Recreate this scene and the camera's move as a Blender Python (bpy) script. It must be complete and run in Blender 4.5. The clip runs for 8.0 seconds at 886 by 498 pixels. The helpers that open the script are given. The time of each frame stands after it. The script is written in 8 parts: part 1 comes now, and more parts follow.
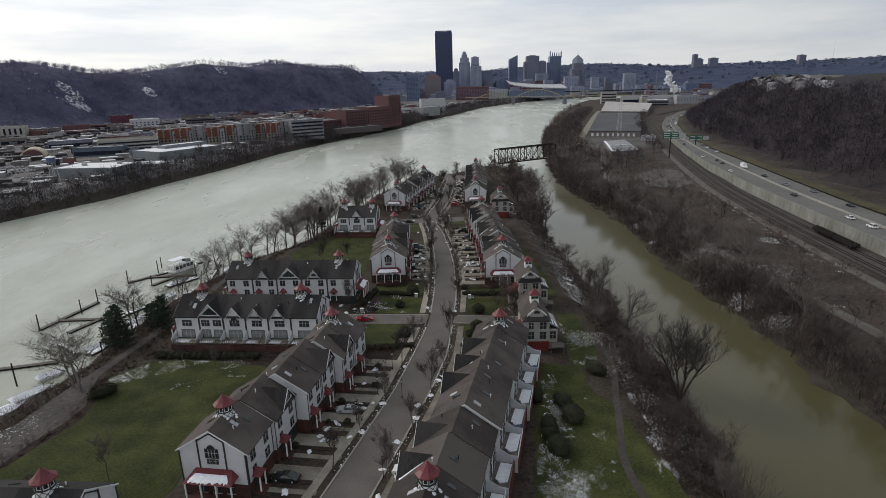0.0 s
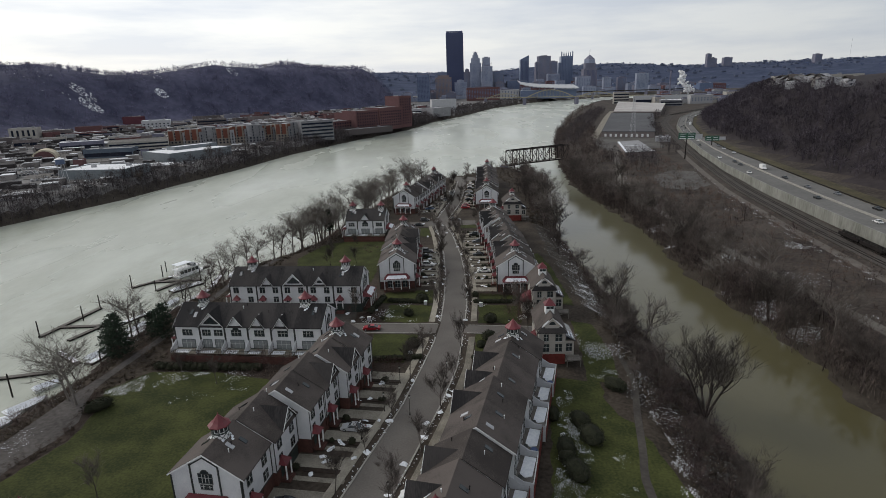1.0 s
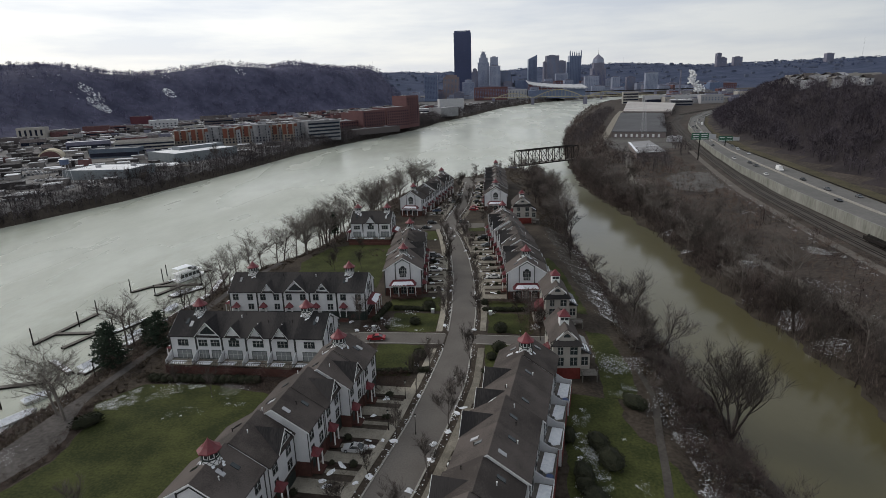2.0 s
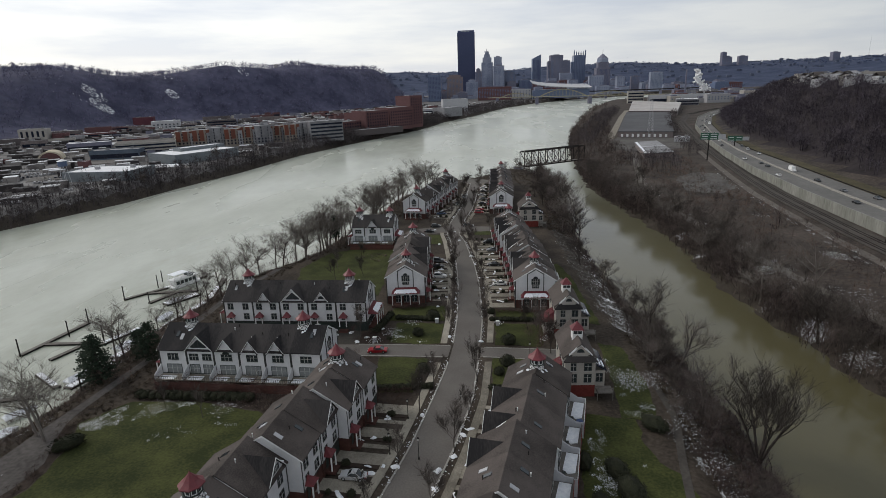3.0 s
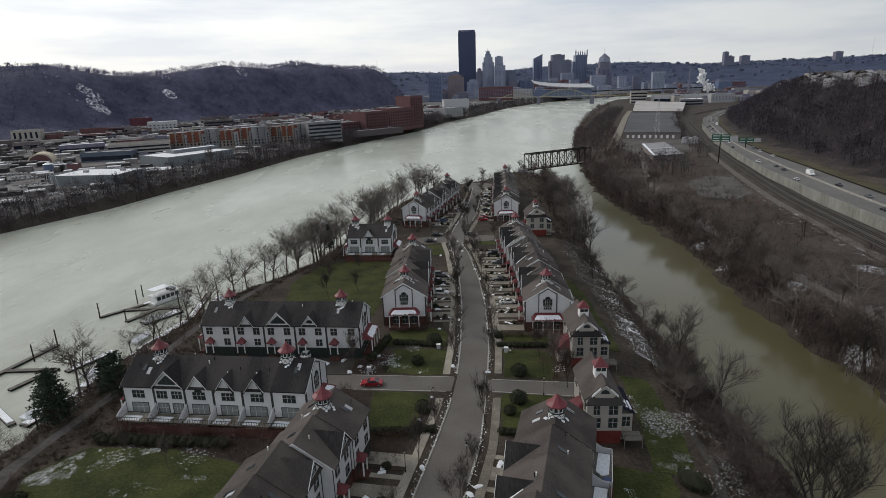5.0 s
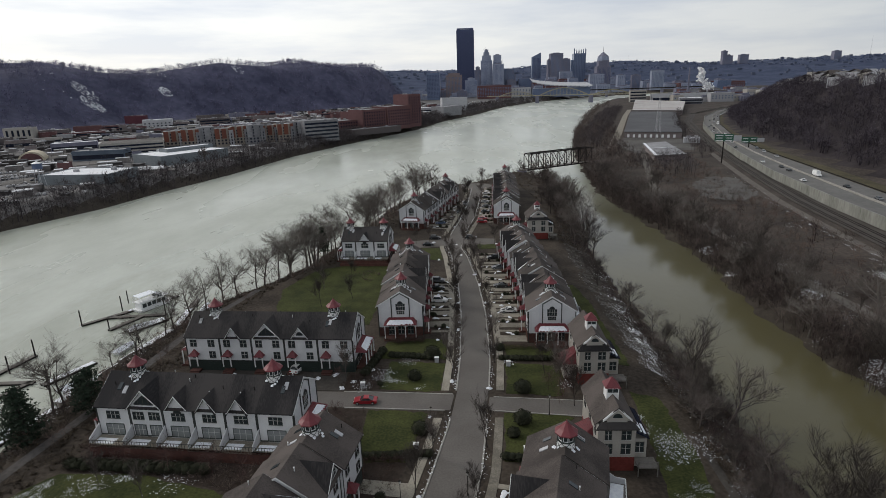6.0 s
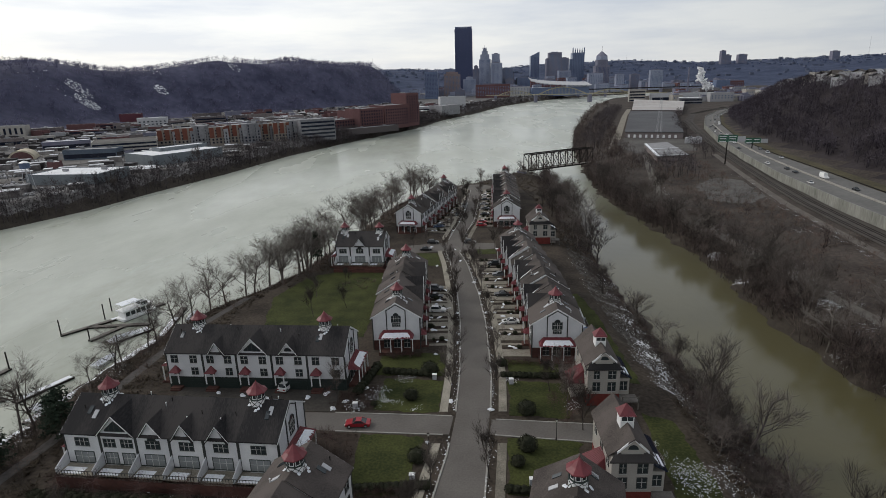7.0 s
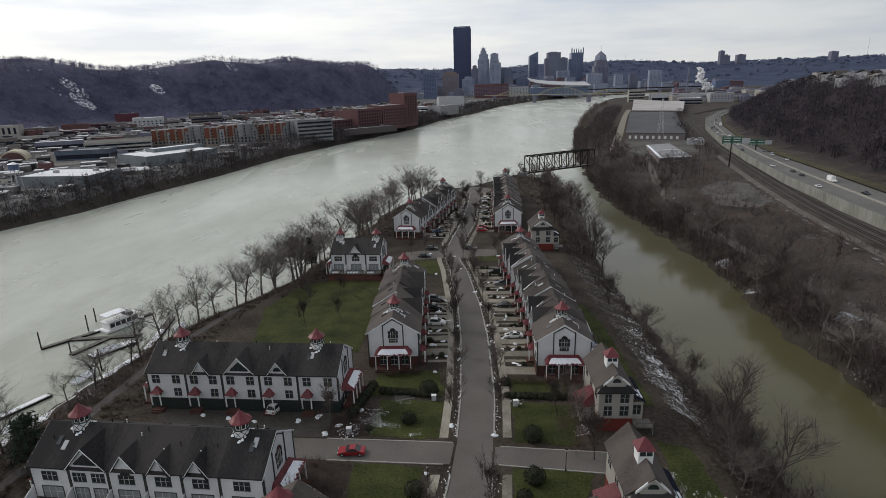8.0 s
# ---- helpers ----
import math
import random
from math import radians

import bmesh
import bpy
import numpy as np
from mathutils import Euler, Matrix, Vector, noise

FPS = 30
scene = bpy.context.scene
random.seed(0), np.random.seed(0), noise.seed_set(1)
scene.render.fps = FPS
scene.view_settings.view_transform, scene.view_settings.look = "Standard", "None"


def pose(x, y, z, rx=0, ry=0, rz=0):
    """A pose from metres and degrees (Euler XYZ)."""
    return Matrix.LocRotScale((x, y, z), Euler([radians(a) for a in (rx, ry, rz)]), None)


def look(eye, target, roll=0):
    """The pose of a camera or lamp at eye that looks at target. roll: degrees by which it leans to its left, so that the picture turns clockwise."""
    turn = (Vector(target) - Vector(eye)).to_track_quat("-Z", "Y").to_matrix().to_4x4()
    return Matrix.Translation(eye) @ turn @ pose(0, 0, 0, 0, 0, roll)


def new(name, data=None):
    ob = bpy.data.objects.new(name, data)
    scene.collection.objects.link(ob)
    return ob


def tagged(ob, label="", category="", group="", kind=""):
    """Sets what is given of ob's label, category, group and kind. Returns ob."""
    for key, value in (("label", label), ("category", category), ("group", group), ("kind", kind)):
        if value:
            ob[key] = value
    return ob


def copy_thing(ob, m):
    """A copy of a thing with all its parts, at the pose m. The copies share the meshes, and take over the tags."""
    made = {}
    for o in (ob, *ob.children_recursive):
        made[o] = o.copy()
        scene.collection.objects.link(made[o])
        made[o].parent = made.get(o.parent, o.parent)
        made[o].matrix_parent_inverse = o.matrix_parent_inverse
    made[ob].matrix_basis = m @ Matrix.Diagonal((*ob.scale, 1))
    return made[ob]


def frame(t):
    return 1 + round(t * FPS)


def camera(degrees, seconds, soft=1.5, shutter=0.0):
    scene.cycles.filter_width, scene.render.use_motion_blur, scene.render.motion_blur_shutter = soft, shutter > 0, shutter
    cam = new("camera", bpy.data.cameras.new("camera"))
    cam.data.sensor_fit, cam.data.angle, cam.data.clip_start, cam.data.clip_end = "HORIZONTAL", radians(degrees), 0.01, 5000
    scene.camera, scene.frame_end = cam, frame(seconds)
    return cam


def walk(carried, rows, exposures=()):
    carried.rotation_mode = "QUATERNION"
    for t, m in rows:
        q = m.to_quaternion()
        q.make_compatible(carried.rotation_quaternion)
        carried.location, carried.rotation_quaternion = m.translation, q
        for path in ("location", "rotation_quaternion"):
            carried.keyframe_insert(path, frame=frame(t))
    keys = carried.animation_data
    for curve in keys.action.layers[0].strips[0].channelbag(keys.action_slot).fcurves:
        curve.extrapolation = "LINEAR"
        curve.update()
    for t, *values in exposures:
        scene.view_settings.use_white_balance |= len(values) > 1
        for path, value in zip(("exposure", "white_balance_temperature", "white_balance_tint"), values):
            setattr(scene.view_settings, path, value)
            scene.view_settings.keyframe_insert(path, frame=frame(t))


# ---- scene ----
cam = camera(76.0, 8.0, soft=0.5)
PATH = [
    (0, (1.625, 3.252, 63.072), (1.602, 5.17, 62.506), -1.6),
    (0.5, (1.76, 6.408, 62.923), (1.721, 8.326, 62.359), -1.7),
    (1, (1.612, 9.869, 62.772), (1.552, 11.787, 62.209), -1.8),
    (1.5, (1.405, 13.4, 62.603), (1.33, 15.318, 62.04), -1.8),
    (3, (0.637, 24.812, 61.977), (0.539, 26.729, 61.415), -2.0),
    (3.5, (0.435, 28.756, 61.962), (0.332, 30.673, 61.401), -2.1),
    (4, (0.213, 32.479, 62.024), (0.11, 34.396, 61.463), -2.2),
    (4.5, (-0.122, 36.515, 61.987), (-0.225, 38.432, 61.426), -2.1),
    (6, (-0.922, 48.572, 61.649), (-1.015, 50.487, 61.082), -1.9),
    (6.5, (-1.199, 52.772, 61.59), (-1.287, 54.687, 61.02), -1.8),
    (7, (-1.452, 57.018, 61.538), (-1.537, 58.933, 60.967), -1.7),
    (7.5, (-1.67, 61.027, 61.638), (-1.752, 62.941, 61.066), -1.8),
    (8, (-2.089, 64.978, 61.849), (-2.168, 66.893, 61.277), -1.6),
]
walk(cam, [(t, look(eye, aim, roll)) for t, eye, aim, roll in PATH], exposures=[(0, 0.22), (8, 0.22)])

# ---- sky and sun: a bright, thinly veiled winter sky ----
world = bpy.data.worlds.new("sky")
scene.world = world
world.use_nodes = True
wn, wl = world.node_tree.nodes, world.node_tree.links
wn.clear()
SUN_UP, SUN_ROUND = 36.0, -66.0          # degrees: height, and round from +y to the left (minus)
sky = wn.new("ShaderNodeTexSky")
sky.sky_type = "NISHITA"
sky.sun_disc = False
sky.sun_elevation, sky.sun_rotation = radians(SUN_UP), radians(SUN_ROUND)
sky.altitude, sky.air_density, sky.dust_density = 250, 1.0, 2.0
coord = wn.new("ShaderNodeTexCoord")
stretch = wn.new("ShaderNodeMapping")
stretch.inputs["Scale"].default_value = (1.6, 1.6, 11.0)
cloud = wn.new("ShaderNodeTexNoise")
cloud.inputs["Scale"].default_value, cloud.inputs["Detail"].default_value = 2.2, 7
cloud.inputs["Roughness"].default_value = 0.55
ramp = wn.new("ShaderNodeValToRGB")
ramp.color_ramp.elements[0].position, ramp.color_ramp.elements[0].color = 0.36, (6.2, 6.45, 6.95, 1)
ramp.color_ramp.elements[1].position, ramp.color_ramp.elements[1].color = 0.62, (8.15, 8.1, 7.9, 1)
veil = wn.new("ShaderNodeMix")
veil.data_type = "RGBA"
veil.inputs["Factor"].default_value = 0.86
back = wn.new("ShaderNodeBackground")
back.inputs["Strength"].default_value = 0.113
out = wn.new("ShaderNodeOutputWorld")
wl.new(coord.outputs["Generated"], stretch.inputs["Vector"])
wl.new(stretch.outputs["Vector"], cloud.inputs["Vector"])
wl.new(cloud.outputs["Fac"], ramp.inputs["Fac"])
wl.new(sky.outputs["Color"], veil.inputs["A"])
wl.new(ramp.outputs["Color"], veil.inputs["B"])
# sky dimmed overhead, out of view, to lower ground light; brighter towards the horizon
split, thick, dim = wn.new("ShaderNodeSeparateXYZ"), wn.new("ShaderNodeMapRange"), wn.new("ShaderNodeMix")
wl.new(coord.outputs["Generated"], split.inputs["Vector"])
wl.new(split.outputs["Z"], thick.inputs["Value"])
thick.inputs["From Min"].default_value, thick.inputs["From Max"].default_value = 0.3, 1.0
dim.data_type, dim.blend_type = "RGBA", "MULTIPLY"
dim.inputs["B"].default_value = (0.66, 0.68, 0.71, 1)
wl.new(thick.outputs["Result"], dim.inputs["Factor"])
wl.new(veil.outputs["Result"], dim.inputs["A"])
# and away from the sun, which stands behind cloud on the -x side
round_, shade = wn.new("ShaderNodeMapRange"), wn.new("ShaderNodeMix")
wl.new(split.outputs["X"], round_.inputs["Value"])
round_.inputs["From Min"].default_value, round_.inputs["From Max"].default_value = -0.3, 0.8
shade.data_type, shade.blend_type = "RGBA", "MULTIPLY"
shade.inputs["B"].default_value = (0.53, 0.56, 0.60, 1)
wl.new(round_.outputs["Result"], shade.inputs["Factor"])
wl.new(dim.outputs["Result"], shade.inputs["A"])
wl.new(shade.outputs["Result"], back.inputs["Color"])
wl.new(back.outputs["Background"], out.inputs["Surface"])

sun = new("sun", bpy.data.lights.new("sun", "SUN"))
sun.data.energy, sun.data.angle, sun.data.color = 1.15, radians(20), (1.0, 0.95, 0.88)
az = radians(SUN_ROUND)
sun.matrix_world = look((0, 0, 0), (-math.sin(az) * math.cos(radians(SUN_UP)), -math.cos(az) * math.cos(radians(SUN_UP)), -math.sin(radians(SUN_UP))))

# ---- materials ----
def surf(name, a, b, scale=1.0, rough=0.85, bump=0.0, metal=0.0, fine=0.0, stretch=(1, 1, 1), spread=0.0, lo=0.35, hi=0.68, pieces=0.0):
    """A surface that wanders between the colours a and b over two scales. spread: how much objects differ; pieces: how much loose pieces of one mesh do."""
    m = bpy.data.materials.new(name)
    m.use_nodes = True
    n, l = m.node_tree.nodes, m.node_tree.links
    bs = n["Principled BSDF"]
    bs.inputs["Roughness"].default_value, bs.inputs["Metallic"].default_value = rough, metal
    if rough > 0.75:
        bs.inputs["Specular IOR Level"].default_value = 0.18
    geo = n.new("ShaderNodeNewGeometry")
    mp = n.new("ShaderNodeMapping")
    mp.inputs["Scale"].default_value = stretch
    l.new(geo.outputs["Position"], mp.inputs["Vector"])
    big, small = n.new("ShaderNodeTexNoise"), n.new("ShaderNodeTexNoise")
    big.inputs["Scale"].default_value, big.inputs["Detail"].default_value = scale, 5
    small.inputs["Scale"].default_value, small.inputs["Detail"].default_value = fine or scale * 9, 4
    for t in (big, small):
        l.new(mp.outputs["Vector"], t.inputs["Vector"])
    add = n.new("ShaderNodeMath")
    add.operation = "MULTIPLY_ADD"
    add.inputs[1].default_value = 0.45
    l.new(small.outputs["Fac"], add.inputs[0])
    half = n.new("ShaderNodeMath")
    half.operation = "MULTIPLY"
    half.inputs[1].default_value = 0.55
    l.new(big.outputs["Fac"], half.inputs[0])
    l.new(half.outputs[0], add.inputs[2])
    last = add
    for amount, source in ((spread, "ShaderNodeObjectInfo"), (pieces, "")):
        if not amount:
            continue
        sc, ad = n.new("ShaderNodeMath"), n.new("ShaderNodeMath")
        sc.operation, sc.inputs[1].default_value, sc.inputs[2].default_value = "MULTIPLY_ADD", amount, -amount / 2
        l.new(n.new(source).outputs["Random"] if source else geo.outputs["Random Per Island"], sc.inputs[0])
        l.new(last.outputs[0], ad.inputs[0])
        l.new(sc.outputs[0], ad.inputs[1])
        last = ad
    cr = n.new("ShaderNodeValToRGB")
    cr.color_ramp.elements[0].position, cr.color_ramp.elements[0].color = lo, (*a, 1)
    cr.color_ramp.elements[1].position, cr.color_ramp.elements[1].color = hi, (*b, 1)
    l.new(last.outputs[0], cr.inputs["Fac"])
    l.new(cr.outputs["Color"], bs.inputs["Base Color"])
    if bump:
        bp = n.new("ShaderNodeBump")
        bp.inputs["Strength"].default_value, bp.inputs["Distance"].default_value = bump, 0.05
        l.new(small.outputs["Fac"], bp.inputs["Height"])
        l.new(bp.outputs["Normal"], bs.inputs["Normal"])
    return m


def glass_dark(name, tint=(0.02, 0.025, 0.03)):
    m = bpy.data.materials.new(name)
    m.use_nodes = True
    bs = m.node_tree.nodes["Principled BSDF"]
    bs.inputs["Base Color"].default_value = (*tint, 1)
    bs.inputs["Roughness"].default_value = 0.08
    return m


SIDING = surf("white_siding", (0.50, 0.51, 0.53), (0.64, 0.645, 0.65), 0.35, 0.6, 0.1, fine=5, spread=0.12)
BEIGE = surf("cream_siding", (0.285, 0.268, 0.24), (0.37, 0.35, 0.318), 0.35, 0.6, 0.1, fine=5)
BRICK = surf("dark_red_brick", (0.055, 0.028, 0.024), (0.11, 0.05, 0.04), 1.2, 0.9, 0.4, fine=7, spread=0.15)
BRICKRED = surf("red_brick", (0.11, 0.024, 0.02), (0.17, 0.04, 0.033), 1.2, 0.9, 0.4, fine=7)
ROOF = surf("asphalt_shingle", (0.044, 0.038, 0.035), (0.098, 0.084, 0.077), 0.22, 0.95, 0.5, fine=6, stretch=(1, 1, 0.15), spread=0.25, lo=0.4, hi=0.62)
# also serves the cross gables, where its dark tone stands for shade
ROOFDK = surf("dark_and_shaded_shingle", (0.022, 0.021, 0.022), (0.048, 0.044, 0.043), 0.3, 0.95, 0.5, fine=6, stretch=(1, 0.25, 0.15), spread=0.25, lo=0.4, hi=0.62)
REDMETAL = surf("red_metal_roof", (0.098, 0.012, 0.017), (0.158, 0.022, 0.029), 1.5, 0.5, 0.05, spread=0.1)
BLACK = surf("black_trim", (0.016, 0.019, 0.018), (0.03, 0.034, 0.032), 2.0, 0.6)
GREENDK = surf("dark_green_paint", (0.014, 0.024, 0.021), (0.026, 0.038, 0.034), 2.0, 0.5)
CREAM = surf("cream_sash_paint", (0.34, 0.34, 0.33), (0.46, 0.46, 0.44), 1.0, 0.5)
WHITE = surf("white_paint", (0.66, 0.67, 0.67), (0.78, 0.78, 0.77), 1.0, 0.5, 0.05)
PANE = glass_dark("window_glass", (0.030, 0.037, 0.040))
PALEPANE = glass_dark("pale_pane_glass", (0.20, 0.215, 0.215))
BRONZE = glass_dark("tinted_glass", (0.012, 0.016, 0.03))
SNOW = surf("old_snow", (0.62, 0.65, 0.70), (0.86, 0.87, 0.88), 2.0, 0.7, 0.5)
ASPHALT = surf("asphalt", (0.100, 0.091, 0.083), (0.148, 0.136, 0.125), 0.12, 0.9, 0.2, fine=3)
CONCRETE = surf("concrete", (0.135, 0.122, 0.100), (0.315, 0.290, 0.240), 0.3, 0.9, 0.2, fine=4, spread=0.2)
KERB = surf("kerb_stone", (0.24, 0.23, 0.21), (0.34, 0.33, 0.30), 0.8, 0.9, 0.2)
GRASS = surf("winter_lawn", (0.022, 0.028, 0.008), (0.058, 0.064, 0.019), 0.16, 0.95, 0.6, fine=2.2, lo=0.4, hi=0.62)
MULCH = surf("mulch_bed", (0.019, 0.014, 0.012), (0.056, 0.042, 0.033), 0.8, 0.95, 0.6)
BARKDARK = surf("dark_bark", (0.030, 0.025, 0.022), (0.080, 0.068, 0.060), 0.6, 0.95)
BARK = surf("bare_bark", (0.052, 0.044, 0.040), (0.150, 0.128, 0.115), 0.6, 0.95, spread=0.3)
BARKPALE = surf("pale_bark", (0.095, 0.083, 0.073), (0.20, 0.18, 0.16), 0.6, 0.95, spread=0.3)
THICKET = surf("thicket_twigs", (0.032, 0.024, 0.022), (0.175, 0.142, 0.127), 0.14, 0.95, fine=0.6, lo=0.36, hi=0.68, pieces=0.22)
BRUSH = surf("dry_brush", (0.050, 0.038, 0.033), (0.185, 0.148, 0.126), 0.08, 0.95, fine=1.0, pieces=0.25)
DARKTWIGS = surf("dark_thicket_wood", (0.022, 0.016, 0.016), (0.105, 0.080, 0.074), 0.12, 0.95, fine=0.7, lo=0.36, hi=0.68, pieces=0.25)
EVERGREEN = surf("evergreen_needles", (0.013, 0.022, 0.015), (0.038, 0.054, 0.034), 0.6, 0.9)
GROUNDCOVER = surf("dead_groundcover", (0.030, 0.024, 0.018), (0.105, 0.082, 0.060), 0.3, 0.95, fine=2.0)
HEDGE = surf("clipped_shrub", (0.014, 0.016, 0.010), (0.034, 0.036, 0.021), 0.8, 0.95, 0.8)
STEEL = surf("rusty_dark_steel", (0.010, 0.008, 0.008), (0.022, 0.018, 0.016), 0.5, 0.8)
TIMBER = surf("weathered_timber", (0.10, 0.092, 0.082), (0.19, 0.175, 0.16), 0.7, 0.9, 0.3)
POST = surf("dark_piling", (0.012, 0.011, 0.010), (0.03, 0.027, 0.024), 1.0, 0.9)
BLUECOVER = surf("blue_tarpaulin", (0.02, 0.045, 0.13), (0.035, 0.07, 0.18), 1.5, 0.5)
PARTY = surf("grey_stucco", (0.36, 0.37, 0.39), (0.46, 0.46, 0.47), 0.3, 0.8, 0.1)

# ---- building helpers ----
class Geo:
    """Collects faces for one mesh."""

    def __init__(self):
        self.v, self.f = [], []

    def poly(self, *pts):
        n = len(self.v)
        self.v += [tuple(p) for p in pts]
        self.f.append(tuple(range(n, n + len(pts))))
        return self

    def box(self, x0, x1, y0, y1, z0, z1):
        n = len(self.v)
        self.v += [(x, y, z) for z in (z0, z1) for x, y in ((x0, y0), (x1, y0), (x1, y1), (x0, y1))]
        self.f += [tuple(n + i for i in q) for q in ((3, 2, 1, 0), (4, 5, 6, 7), (0, 1, 5, 4), (1, 2, 6, 5), (2, 3, 7, 6), (3, 0, 4, 7))]
        return self

    def prism(self, pts, shift):
        """A polygon swept along shift."""
        n, k = len(self.v), len(pts)
        self.v += [tuple(p) for p in pts] + [tuple(a + b for a, b in zip(p, shift)) for p in pts]
        self.f += [tuple(range(n + k - 1, n - 1, -1)), tuple(range(n + k, n + 2 * k))]
        self.f += [(n + i, n + (i + 1) % k, n + k + (i + 1) % k, n + k + i) for i in range(k)]
        return self

    def slab(self, a, b, c, d, thick):
        """A sloping plate with the top corners a b c d, thick downwards."""
        n = len(self.v)
        top = [Vector(p) for p in (a, b, c, d)]
        self.v += [tuple(p) for p in top] + [(p.x, p.y, p.z - thick) for p in top]
        self.f += [tuple(n + i for i in q) for q in ((0, 1, 2, 3), (7, 6, 5, 4), (1, 0, 4, 5), (2, 1, 5, 6), (3, 2, 6, 7), (0, 3, 7, 4))]
        return self

    def tube(self, pts, radii, sides=4):
        n = len(self.v)
        for i, p in enumerate(pts):
            p = Vector(p)
            way = (Vector(pts[min(i + 1, len(pts) - 1)]) - Vector(pts[max(i - 1, 0)])).normalized()
            u = way.orthogonal().normalized()
            w = way.cross(u)
            self.v += [tuple(p + radii[i] * (math.cos(k * math.tau / sides) * u + math.sin(k * math.tau / sides) * w)) for k in range(sides)]
        for i in range(len(pts) - 1):
            for k in range(sides):
                a, b = n + i * sides + k, n + i * sides + (k + 1) % sides
                self.f.append((a, b, b + sides, a + sides))
        self.f.append(tuple(range(n + (len(pts) - 1) * sides, n + len(pts) * sides)))
        return self

    def ring(self, x, y, z0, z1, r0, r1, sides=8, turn=0.0):
        """An upright frustum."""
        n = len(self.v)
        for z, r in ((z0, r0), (z1, r1)):
            self.v += [(x + r * math.cos(turn + k * math.tau / sides), y + r * math.sin(turn + k * math.tau / sides), z) for k in range(sides)]
        self.f += [(n + k, n + (k + 1) % sides, n + sides + (k + 1) % sides, n + sides + k) for k in range(sides)]
        self.f += [tuple(range(n + sides - 1, n - 1, -1)), tuple(range(n + sides, n + 2 * sides))]
        return self

    def mesh(self, name, mat):
        me = bpy.data.meshes.new(name)
        me.from_pydata(self.v, [], self.f)
        me.validate()
        me.materials.append(mat)
        return me

    def part(self, name, mat, parent=None, label="", kind=""):
        ob = new(name, self.mesh(name, mat))
        if parent is not None:
            ob.parent = parent
        return tagged(ob, label, kind=kind)


def thing(name, label, category, group="", kind=""):
    return tagged(new(name), label, category, group, kind)


def solid(name, geo, mat, label, category="", group="", kind=""):
    return tagged(geo.part(name, mat), label, category, group, kind)


def along(table, y):
    """x at y along a table of (y, x)."""
    return float(np.interp(y, [r[0] for r in table], [r[1] for r in table]))


def side_of(poly, X, Y):
    """Signed distance to a closed outline, above zero inside."""
    P = np.array(poly, float)
    Q = np.roll(P, -1, 0)
    best, inside = np.full(X.shape, 1e9), np.zeros(X.shape, bool)
    for (ax, ay), (bx, by) in zip(P, Q):
        dx, dy = bx - ax, by - ay
        t = np.clip(((X - ax) * dx + (Y - ay) * dy) / (dx * dx + dy * dy), 0, 1)
        best = np.minimum(best, np.hypot(X - ax - t * dx, Y - ay - t * dy))
        if dy:
            inside ^= ((ay > Y) != (by > Y)) & (X < dx * (Y - ay) / dy + ax)
    return np.where(inside, best, -best)


def smooth(t):
    t = np.clip(t, 0, 1)
    return t * t * (3 - 2 * t)

# ---- land and water ----
WATER = -6.0
SOUTH_BANK = [(-420, -900), (-330, -200), (-280, 150), (-253, 300), (-223, 376), (-212, 433), (-194, 503), (-175, 614), (-136, 736), (-77, 893), (-40, 1072),
              (14, 1227), (91, 1522), (190, 1762), (325, 1963), (520, 2140), (900, 2380), (1800, 2600)]
NORTH_BANK = [(1800, 2330), (950, 2090), (560, 1870), (414, 1760), (310, 1449), (200, 1049), (134, 776), (100, 602), (88, 500), (79, 417), (78, 348), (85, 300), (86.5, 270),
              (85, 242), (84, 219), (84.5, 198), (84, 179), (86, 157), (87, 131), (88.5, 100), (90, 40), (100, -200), (140, -900)]
ISLAND = [(-104, -160), (-104, 60), (-99, 112), (-95, 140), (-93, 170), (-90, 199), (-84, 216), (-72, 234), (-64, 260), (-58, 280), (-50.5, 325), (-39, 378), (-24, 404), (-6, 416), (8, 432), (22, 452),
          (40, 466), (54, 440), (57, 400), (53.5, 330), (50, 290), (47.5, 255), (46.8, 225), (49, 190), (52, 160), (53, 138), (52, 117), (52, 98), (52, 70), (50, 0), (40, -160)]
BLUFF_SOUTH = [(-3200, 300), (-840, 300), (-720, 560), (-655, 720), (-660, 850), (-655, 1000), (-625, 1135), (-545, 1240), (-410, 1360), (-255, 1540), (-175, 1720), (-165, 1920), (-290, 2200), (-3200, 2600)]
BLUFF_NORTH = [(190, -700), (186, 60), (196, 180), (204, 243), (214, 337), (234, 450), (262, 623), (304, 748), (364, 890), (452, 1030), (800, 1150), (3000, 1000), (3000, -700)]

HIGHWAY_L = [(-300, 135), (60, 141), (140, 149), (196, 155), (227, 158), (265, 162), (313, 167.5), (394, 180), (477, 199), (581, 226), (725, 271), (851, 322), (976, 392), (1150, 520), (1300, 640)]
HIGHWAY_R = [(-300, 158), (60, 165), (140, 173), (196, 179), (227, 183), (265, 187), (313, 194), (394, 207), (477, 219), (581, 242), (725, 289), (851, 341), (976, 415), (1150, 543), (1300, 663)]


